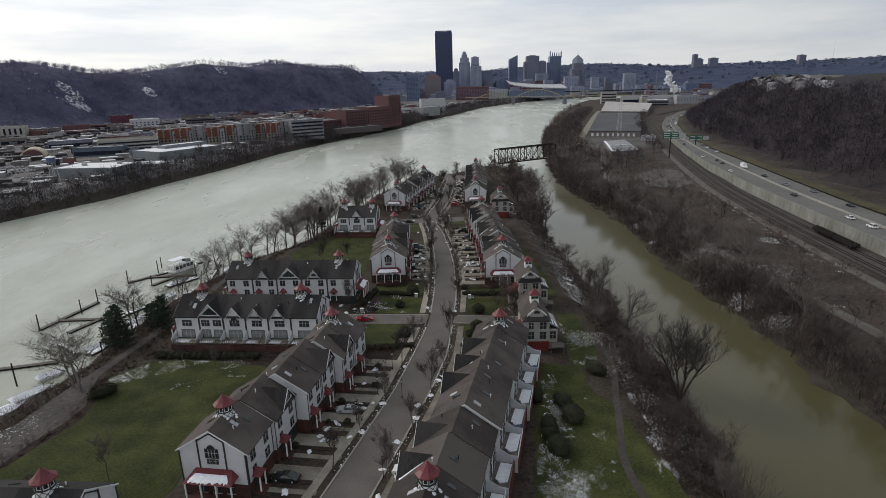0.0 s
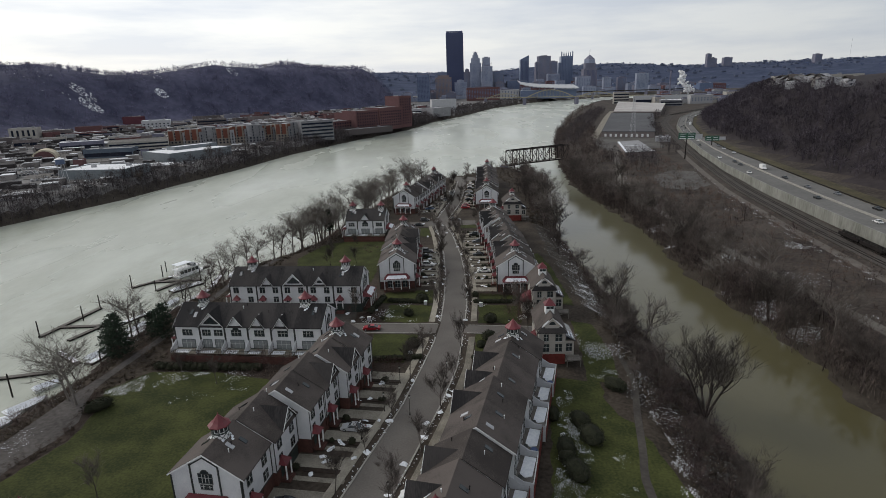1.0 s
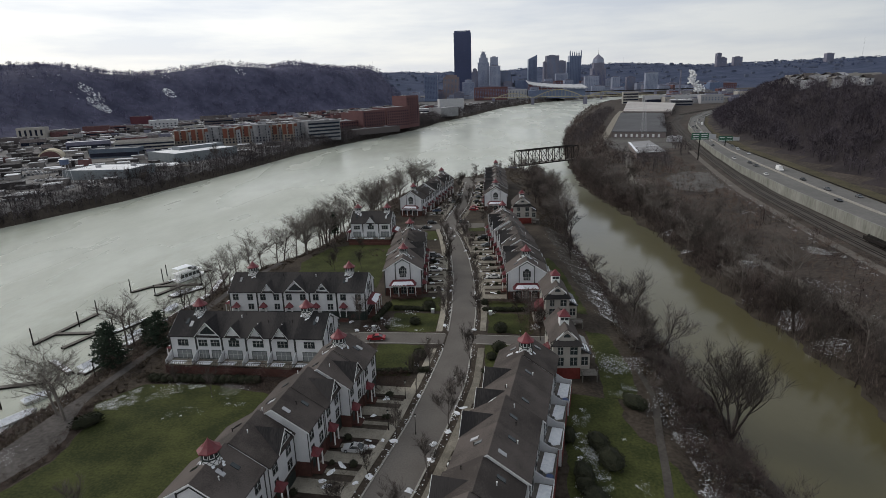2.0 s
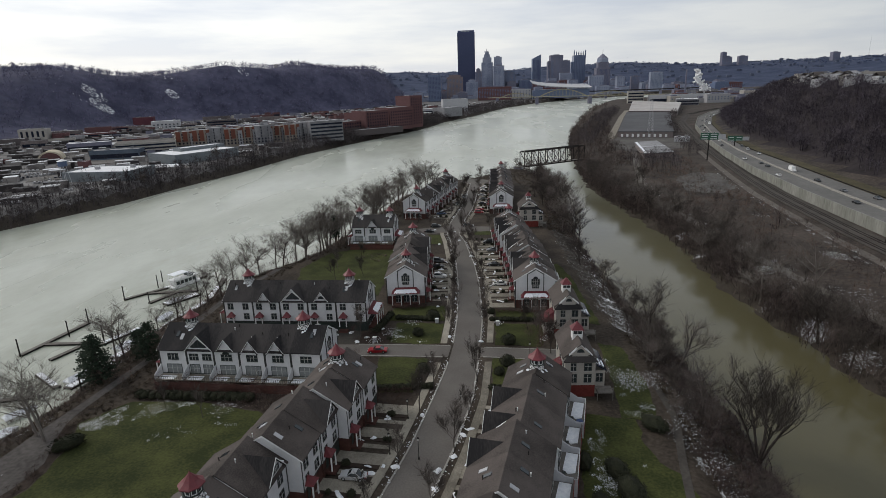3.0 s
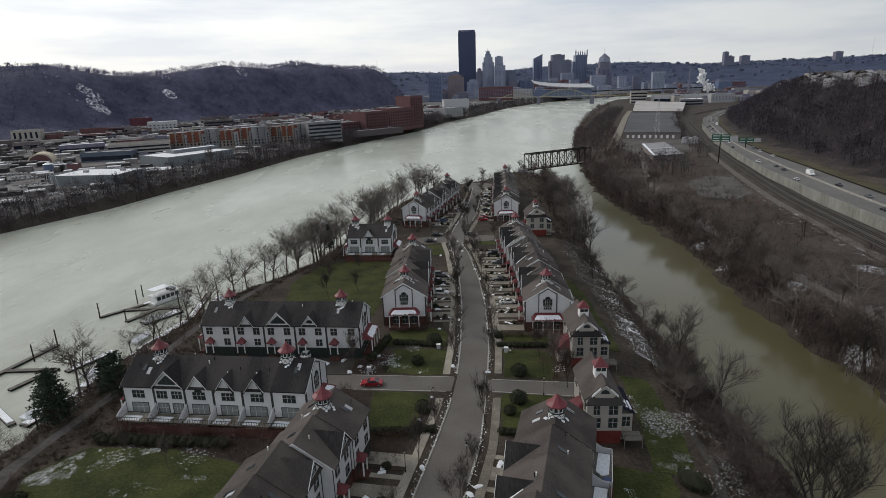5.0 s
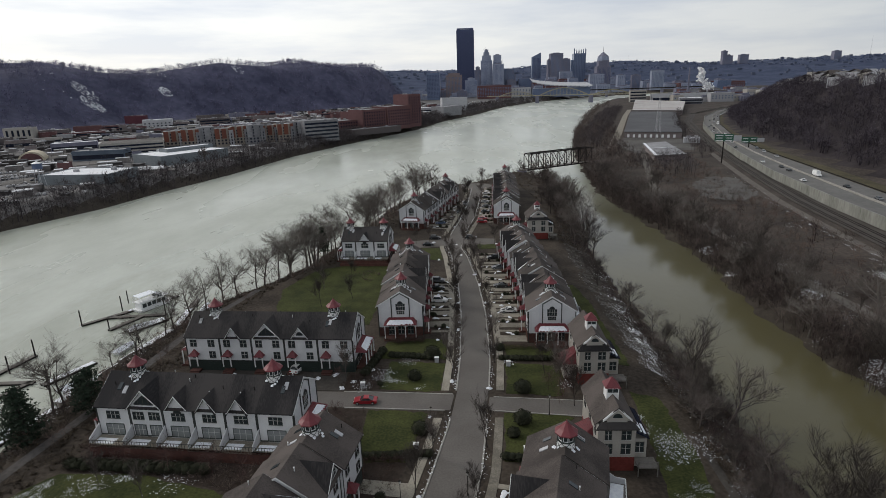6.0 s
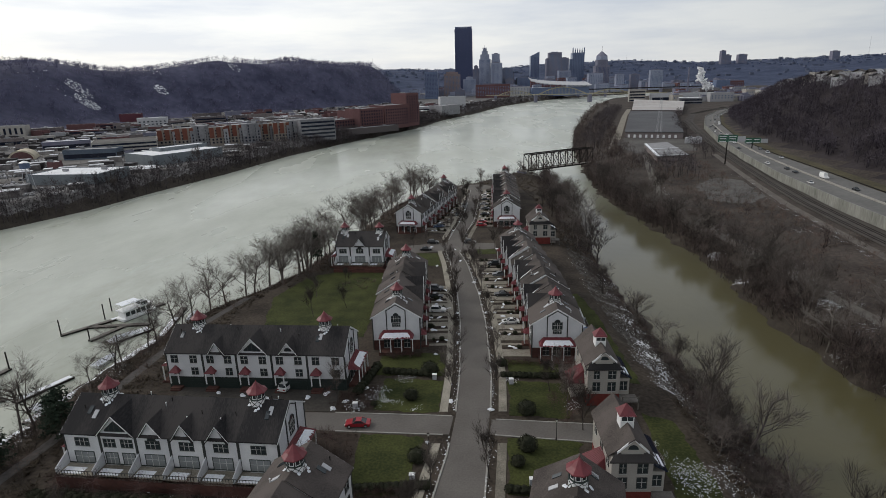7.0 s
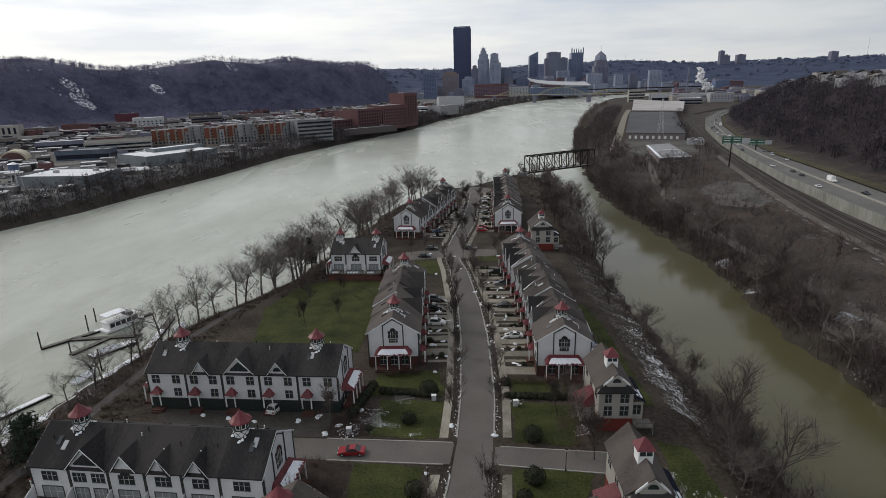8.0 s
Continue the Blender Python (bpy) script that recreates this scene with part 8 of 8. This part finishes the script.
# ---- street lamps and boxes ----
def street_lamp(x, y):
    ob = thing("street_lamp", "slim dark street lamp with a lantern head", "street lamp", "street lamps")
    Geo().ring(0, 0, 0, 0.5, 0.14, 0.1, 8).ring(0, 0, 0.5, 3.7, 0.06, 0.05, 8).part("post", POST, ob)
    Geo().ring(0, 0, 3.7, 4.15, 0.12, 0.2, 6).part("lantern", HEADLAMP, ob)
    Geo().ring(0, 0, 4.15, 4.35, 0.26, 0.05, 6).part("cap", POST, ob)
    ob.matrix_basis = pose(x, y, 0.05)


for x, y in ((-9.0, 107.9), (-17.3, 100), (-12.1, 120.1), (13.7, 144.0), (-14.2, 109.2), (-8.6, 140), (4.3, 165), (-5.2, 190), (4.2, 212), (-8.2, 236), (-0.5, 250), (-6, 300), (5.2, 330), (-3, 352), (-1.9, 122), (-10.3, 83)):
    street_lamp(x, y)
for x, y in ((-24.0, 154.6), (-10.9, 133.5), (8.2, 132.5), (7.3, 163.5), (-8.9, 165.6)):
    ob = thing("utility_box", "pale grey utility cabinet in the planting", "cabinet", "utility cabinets")
    Geo().box(-0.45, 0.45, -0.35, 0.35, 0, 1.15).part("body", PARTY, ob)
    Geo().box(-0.5, 0.5, -0.4, 0.4, 1.15, 1.22).part("lid", WHITE, ob)
    ob.matrix_basis = pose(x, y, 0.04)


# ---- snow ----
def snow_mesh(seed):
    rnd, g = random.Random(seed), Geo()
    n_ = 11
    rim = [rnd.uniform(0.6, 1.15) for _ in range(n_)]
    pts = [[(r * f * math.cos(k * math.tau / n_), r * f * math.sin(k * math.tau / n_), z) for k, r in enumerate(rim)] for f, z in ((1, 0), (0.7, 0.5), (0.3, 0.9))]
    for a, b in zip(pts[:-1], pts[1:]):
        for k in range(n_):
            g.poly(a[k], a[(k + 1) % n_], b[(k + 1) % n_], b[k])
    g.poly(*pts[-1])
    return g.mesh("snow_mound", SNOW)


PILES = [snow_mesh(k) for k in range(5)]


def snow_pile(x, y, sx, sy=None, tall=0.35, z=0.06):
    ob = new("snow_mound", PILES[int(abs(x * 13 + y * 5)) % 5])
    ob.matrix_basis = pose(x, y, z, 0, 0, (x * 37 + y * 11) % 360) @ Matrix.Diagonal((sx, sy or sx, tall, 1))
    return tagged(ob, "small heap of old white snow beside the kerb", "snow", "snow heaps")


for x, y, s in ((-9.4, 121.3, .75), (-12.7, 105.9, 1.0), (-15.9, 96.2, 1.0), (-5.6, 104.9, .9), (-8.9, 92.8, .9), (-22.4, 93.8, .9), (-17.8, 94.5, .7), (-4.6, 94.9, .7), (-14.9, 106, .6), (-17.8, 114, .8), (-20.2, 113.2, .9), (-16.6, 104.2, .8), (-23.5, 95, .8), (-24.5, 90.5, .7), (-4.5, 201.3, .7), (-3.9, 187.7, .7), (-4.1, 182.9, .8), (0.6, 225.8, .8), (2.0, 215.8, .7), (3.9, 201.5, .9), (4.2, 191.5, 1.0), (-5.2, 156.7, .8), (2.6, 153.7, .7), (-9.1, 143.3, .5), (-28.5, 154.4, .9), (-26.5, 156.9, .8), (-9.3, 177, .6), (-31, 160, .9)):
    snow_pile(x, y, s, s * 0.8)
for x, y, s in ((-34.6, 158.5, .8), (-23, 162, .6), (-48.5, 159.5, .8), (-54, 160.5, .7), (-43, 158.3, .6), (-10.5, 208, .7), (-11.4, 198.5, .8), (-10.6, 190.5, .9), (7.9, 198.8, .8), (8.2, 205, .6), (9.5, 190.5, .7), (7.2, 221, .7), (-4, 248, .7), (-12, 243, .8), (-6, 262, .6), (1.8, 273, .8), (9.8, 262, .9), (-7.2, 290, .6), (-4.6, 306, .6), (-2.2, 330, .6), (-0.9, 345, .6), (-1.9, 352, .8), (-15, 266, .8), (5.4, 309, .6), (7.2, 324, .6)):
    snow_pile(x, y, s, s * 0.8)
flakes = [[[(0.5 * math.cos(a), 0.4 * math.sin(a), 0.02) for a in np.linspace(0, math.tau, 6)[:-1]][k] for k in tri] for tri in ((0, 1, 2), (0, 2, 3), (0, 3, 4))]
flakes = [flakes, [[(p[0] * 1.6, p[1] * 0.5, p[2]) for p in t] for t in flakes]]


def drift(x, y):
    """Where thin snow lies on: uneven patches."""
    chance = 0.5 + 0.32 * np.sin(x * 0.41 + 1.3 * np.sin(y * 0.23)) + 0.28 * np.sin(y * 0.57 - 0.31 * x)
    return np.modf(np.abs(np.sin(x * 12.9898 + y * 78.233)) * 43758.5453)[0] < np.clip(chance, 0.03, 1) ** 2


def speckle(outline, count, seed, sizes, label="thin leftover specks of snow on the grass"):
    rng = np.random.default_rng(seed + 500)
    mid_ = spread_in(outline, max(8, count // 26), seed, drift)
    p = np.repeat(mid_, 60, 0)
    p[:, :2] += rng.normal(0, 1, (len(p), 2)) * np.repeat(rng.uniform(0.12, 0.7, len(mid_)), 60)[:, None]
    p = p[side_of(outline, p[:, 0], p[:, 1]) > -0.3]
    p[:, 2] += 0.075
    scatter("snow_specks", SNOW, p, flakes, label, "snow", sizes, seed)


speckle([(-19.8, 154.5), (-11, 153.6), (-11, 157), (-19.4, 158)], 420, 1, (0.03, 0.10))
speckle([(14.5, 70), (15.5, 84), (18.5, 97), (21.5, 118), (24, 117), (23.5, 103), (24, 86), (22, 70)], 5600, 2, (0.03, 0.10))
speckle([(19, 76), (22, 84), (28, 100), (29, 112), (30, 90), (27, 76)], 700, 3, (0.03, 0.08))
speckle([(-78, 117), (-70.5, 126.5), (-56, 126.5), (-64, 122), (-72, 117)], 1700, 4, (0.03, 0.11))
speckle([(-60, 118), (-44, 120), (-46, 115), (-60, 112)], 300, 5, (0.03, 0.08))
speckle([(24, 150), (30, 121), (34, 118), (36, 124), (30, 148)], 900, 6, (0.03, 0.09))
for table, sign, seed in ((KERB_L, -1, 7), (KERB_R, 1, 8)):
    rng = np.random.default_rng(seed)
    y = np.concatenate([rng.uniform(153, 258, 330), rng.uniform(84, 145, 160), rng.uniform(276, 384, 300)])
    x = np.interp(y, [r[0] for r in table], [r[1] for r in table]) + sign * np.abs(rng.normal(0.5, 0.45, len(y)))
    scatter("snow_specks", SNOW, np.column_stack([x, y, np.full(len(y), 0.17)]), flakes, "broken line of old snow along the kerb", "snow", (0.10, 0.36), seed)
p = np.concatenate([band(ISLE_E, 84, 260, -13, -4, 1500, 21), band(ISLE_E, 150, 215, -12, -5, 900, 22), band(NORTH_EDGE, 165, 215, 4, 16, 500, 23), band(SERVICE, 200, 320, -4, 12, 500, 24)])
p = p[drift(p[:, 0] * 0.5, p[:, 1] * 0.5)]
p[:, 2] += 0.12
scatter("snow_specks", SNOW, p, flakes, "patchy snow among the stones of the bank", "snow", (0.06, 0.22), 9)
g = Geo()
rs = random.Random(31)
for cx, cy, r, n_ in ((-737, 1156, 15, 110), (-709, 1131, 14, 150), (-640, 1274, 9, 60), (-532, 1410, 9, 24), (-780, 1120, 40, 16), (-690, 1330, 30, 30)):
    for k in range(n_):
        a, d = rs.uniform(0, math.tau), r * math.sqrt(rs.random())
        x, y, w = cx + 1.6 * d * math.cos(a), cy + d * math.sin(a), rs.uniform(0.5, 1.7)
        ring_ = [(x + w * rs.uniform(0.6, 1.5) * math.cos(q), y + w * rs.uniform(0.4, 1) * math.sin(q)) for q in np.linspace(0, math.tau, 7)[:-1]]
        zs = height(np.array([q[0] for q in ring_]), np.array([q[1] for q in ring_]))
        g.poly(*[(q[0], q[1], float(z) + 1.2) for q, z in zip(ring_, zs)])
solid("snow_patches", g, SNOW, "snow lying in clearings on the wooded bluff", "snow", kind="stuff")
for street, front, at, aside, way, w in FRONTS:
    if front == "street" and abs(way.x) > 0.8 and rb.random() < 0.8:
        p = at + way * rb.uniform(2.5, 6.5)
        snow_pile(p.x, p.y, rb.uniform(0.6, 1.3), rb.uniform(0.3, 0.7), 0.16, 0.1)
        p = at + way * rb.uniform(1.5, 8.0) - aside * rb.uniform(0.2, 1.2)
        snow_pile(p.x, p.y, rb.uniform(0.5, 1.1), rb.uniform(0.3, 0.8), 0.14, 0.1)
# stones along the channel bank
rock = []
rnd = random.Random(2)
for k in range(4):
    c = [(rnd.uniform(0.5, 1) * math.cos(a), rnd.uniform(0.5, 1) * math.sin(a), 0) for a in np.linspace(0, math.tau, 7)[:-1]]
    top = (rnd.uniform(-0.2, 0.2), rnd.uniform(-0.2, 0.2), rnd.uniform(0.4, 0.7))
    rock.append([(c[i], c[(i + 1) % 6], top) for i in range(6)])
scatter("bank_stones", surf("bank_stone", (0.05, 0.046, 0.042), (0.14, 0.13, 0.12), 0.5, 0.9, fine=3), np.concatenate([band(ISLE_E, 84, 300, -12, -2, 2600, 26), band(ISLE_W, 84, 260, 1, 10, 800, 27)]), rock, "tumbled grey stones on the island's bank", "stones", (0.2, 0.75), 11)

# snow lying in patches on the channel's banks and below the bluff
def drift_patch(spots, seed, sizes, label):
    rng = np.random.default_rng(seed)
    got = []
    for x, y, r, n in spots:
        a, d = rng.uniform(0, math.tau, n), r * np.sqrt(rng.uniform(0, 1, n)) * rng.uniform(0.5, 1.0, n)
        got.append(np.column_stack([x + d * np.cos(a), y + 1.3 * d * np.sin(a)]))
    p = np.concatenate(got)
    p = np.column_stack([p, height(p[:, 0], p[:, 1]) + 0.10])
    scatter("snow_specks", SNOW, p, flakes, label, "snow", sizes, seed)


drift_patch(tuple((along(RAIL, y) - 15 - 2 * math.sin(y * 0.7), y, 1.8, 26 if y < 330 else 10) for y in range(180, 420, 6)), 45, (0.12, 0.4), "broken line of old snow beside the dirt road")
drift_patch(tuple((along(SERVICE, y) + 3.2, y, 2.2, 40) for y in range(150, 400, 9)), 43, (0.10, 0.3), "broken line of old snow beside the trail")
drift_patch(((91, 261, 4, 600), (91, 166, 4.2, 1000), (127, 218, 5, 300), (97, 205, 4, 300), (89, 236, 3.5, 260), (92, 149, 4, 260), (87, 182, 3.5, 120), (90, 213, 3, 90), (99, 218, 3, 90), (92, 150, 5, 160), (96, 190, 6, 120), (104, 240, 8, 120), (110, 180, 8, 120), (132, 280, 5, 90)), 41, (0.08, 0.34), "old snow caught in the scrub of the bank")
drift_patch(((91, 166, 3.6, 300), (91, 261, 3.6, 260), (127, 218, 5, 90), (97, 205, 3.4, 80), (89, 236, 3, 80), (92, 150, 5, 60), (110, 180, 8, 40)), 44, (0.3, 0.65), "larger flecks of old snow in the bank scrub")
drift_patch(((39, 92, 3, 330), (41, 99, 3.5, 380), (40, 107, 3, 260), (43, 111, 3, 240), (37.5, 84, 2.5, 300), (41, 122, 3, 200), (44, 130, 3, 160), (-20.3, 160, 3.2, 160), (-15, 166.6, 3, 120), (-24, 155.2, 2.5, 120), (18.6, 155, 2, 90), (7.5, 165.5, 2, 90), (34, 134, 4.5, 420), (40, 175, 5, 420), (39, 134, 4, 160), (39, 116, 5, 240), (40, 165, 4, 260), (42.6, 195, 5, 300), (42, 185, 4, 220), (41.5, 172, 3, 300), (42, 180, 3, 300), (42.3, 188, 3, 300), (42.6, 203, 3.2, 320), (43, 212, 3.4, 340), (44, 222, 3.4, 320), (44.5, 235, 4, 320), (45, 248, 4, 260), (-84, 100, 5, 160), (-88, 122, 4, 140), (-88, 150, 5, 180), (-86, 175, 5, 160), (-50, 126, 5, 160), (-64, 125, 4, 120), (-84, 205, 5, 140)), 42, (0.08, 0.28), "thin snow among weeds on the island's shore")

# ---- marina ----
def dock(x0, y0, x1, y1, w=1.6, snow=0.0, seed=0):
    """A floating timber walkway of planks over dark floats."""
    a, b = Vector((x0, y0, 0)), Vector((x1, y1, 0))
    long = (b - a).length
    ob = thing("dock", "weathered floating timber dock on the river" + (" under old snow" if snow else ""), "dock", "marina docks")
    n_ = max(2, int(long / 0.8))
    for k in range(n_):
        x = long * k / n_
        Geo().box(x, x + long / n_ - 0.06, -w / 2, w / 2, -5.55, -5.47).part("plank", TIMBER, ob)
    Geo().box(0, long, -w / 2 + 0.05, -w / 2 + 0.3, -6.2, -5.55).part("float", POST, ob)
    Geo().box(0, long, w / 2 - 0.3, w / 2 - 0.05, -6.2, -5.55).part("float", POST, ob)
    if snow:
        Geo().box(long * 0.03, long * snow, -w / 2 + 0.2, w / 2 - 0.15, -5.47, -5.33).part("snow", SNOW, ob)
    ob.matrix_basis = pose(x0, y0, 0, 0, 0, math.degrees(math.atan2(y1 - y0, x1 - x0)))


for r in ((-123, 160.5, -118.2, 182.6, 1.4, 0), (-121, 167.3, -107.5, 167.8, 1.4, 0), (-112.5, 157.6, -108.5, 168.5, 1.4, 0), (-118.5, 202, -110.2, 212, 1.4, 0), (-110.2, 212, -100.5, 226, 1.5, 0.5), (-114, 207.5, -96, 209.5, 1.5, 0), (-107.6, 198.3, -103.4, 208.2, 1.5, 0),
          (-101.4, 196.6, -94.5, 206.5, 3.2, 0.95), (-98.8, 178.2, -104.5, 166.5, 1.8, 0.9), (-110, 150, -100, 143, 1.6, 0.9), (-97.2, 142.6, -92.8, 158, 2.6, 0.9), (-95.2, 158, -91.0, 178, 2.4, 0.95), (-116.5, 135.4, -103, 139, 1.4, 0), (-92, 178, -88, 200, 2.2, 0.9), (-88, 200, -92, 222, 2.0, 0.6)):
    dock(*r)
for x, y, h in ((-122.8, 160.2, 5.4), (-117.9, 173, 5), (-117.9, 182, 5.2), (-118.4, 202, 5.2), (-114.8, 220.5, 4.5), (-113, 214, 5), (-105.6, 127.1, 6.2), (-116.9, 136.2, 3), (-91.3, 139.6, 5.5), (-104, 168, 5), (-108, 199, 4.0), (-96, 209, 5), (-94, 190, 6)):
    solid("piling", Geo().ring(x, y, -9, WATER + h, 0.2, 0.16, 8), POST, "dark timber mooring pile standing in the water", "piling", "mooring piles")


def houseboat(x, y, turn):
    ob = thing("houseboat", "white two-deck houseboat moored at the dock", "boat")
    hull = [(-6, -2.1), (4.5, -2.1), (6.5, 0), (4.5, 2.1), (-6, 2.1)]
    Geo().prism([(a * 0.97, b * 0.94, -6.6) for a, b in hull], (0, 0, 0.75)).part("hull", POST, ob, "dark lower hull")
    Geo().prism([(a, b, -5.85) for a, b in hull], (0, 0, 0.65)).part("gunwale", WHITE, ob)
    Geo().box(-5, 3.8, -1.8, 1.8, -5.2, -3.0).part("cabin", WHITE, ob)
    for k in range(5):
        for s in (-1, 1):
            Geo().box(-4.7 + 1.65 * k, -3.4 + 1.65 * k, s * 1.8 - 0.04, s * 1.8 + 0.04, -4.6, -3.35).part("window", PANE, ob)
    Geo().box(-5.6, 4.6, -2.0, 2.0, -3.0, -2.85).part("upper_deck", WHITE, ob)
    Geo().box(-5.4, 0.6, -1.9, 1.9, -1.0, -0.85).part("canopy", SNOW, ob, "snow-covered canopy")
    for px in (-5.2, -2.4, 0.4):
        for s in (-1.7, 1.7):
            Geo().ring(px, s, -2.85, -1.0, 0.05, 0.05, 6).part("stanchion", WHITE, ob)
    Geo().box(0.9, 2.6, -1.5, 1.5, -2.85, -1.9).part("helm", PANE, ob, "dark glazed upper helm")
    g = Geo()
    for s in (-1.95, 1.95):
        for z in (-2.4, -2.05):
            g.box(-5.5, 4.5, s - 0.03, s + 0.03, z, z + 0.05)
        for k in range(9):
            g.box(-5.5 + 1.25 * k - 0.03, -5.5 + 1.25 * k + 0.03, s - 0.03, s + 0.03, -2.85, -2.0)
    g.part("railing", WHITE, ob)
    ob.matrix_basis = pose(x, y, 0, 0, 0, turn)


houseboat(-104.5, 217.5, 62)


def covered_boat(x, y, turn, long=8, wide=2.8):
    ob = thing("motorboat", "moored motorboat under a snow-white cover", "boat", "covered boats")
    hull = [(-long / 2, -wide / 2), (long * 0.25, -wide / 2), (long / 2, 0), (long * 0.25, wide / 2), (-long / 2, wide / 2)]
    g = Geo()
    lo, hi = [(a * 0.9, b * 0.75, -6.3) for a, b in hull], [(a, b, -5.2) for a, b in hull]
    for k in range(5):
        g.poly(lo[k], lo[(k + 1) % 5], hi[(k + 1) % 5], hi[k])
    g.poly(*hi)
    g.part("hull", WHITE, ob)
    g = Geo()
    top = [(-long * 0.42, 0, -4.3), (long * 0.3, 0, -4.5)]
    g.poly(hi[0], hi[1], top[1], top[0]).poly(hi[1], hi[2], top[1]).poly(hi[2], hi[3], top[1]).poly(hi[3], hi[4], top[0], top[1]).poly(hi[4], hi[0], top[0])
    g.part("cover", SNOW, ob)
    ob.matrix_basis = pose(x, y, 0.03, 0, 0, turn)


covered_boat(-100.5, 113.5, 60, 13, 4.2)
covered_boat(-98.6, 122.5, 60, 9, 3.4)
covered_boat(-100.0, 131.5, 55, 6.5, 2.6)
covered_boat(-97.6, 148.5, 70)
covered_boat(-98.5, 200.5, 55, 7, 2.6)
covered_boat(-96.5, 166, 75, 7)
covered_boat(-85.5, 214.5, 100, 7)
covered_boat(-95.5, 186, 80, 7)
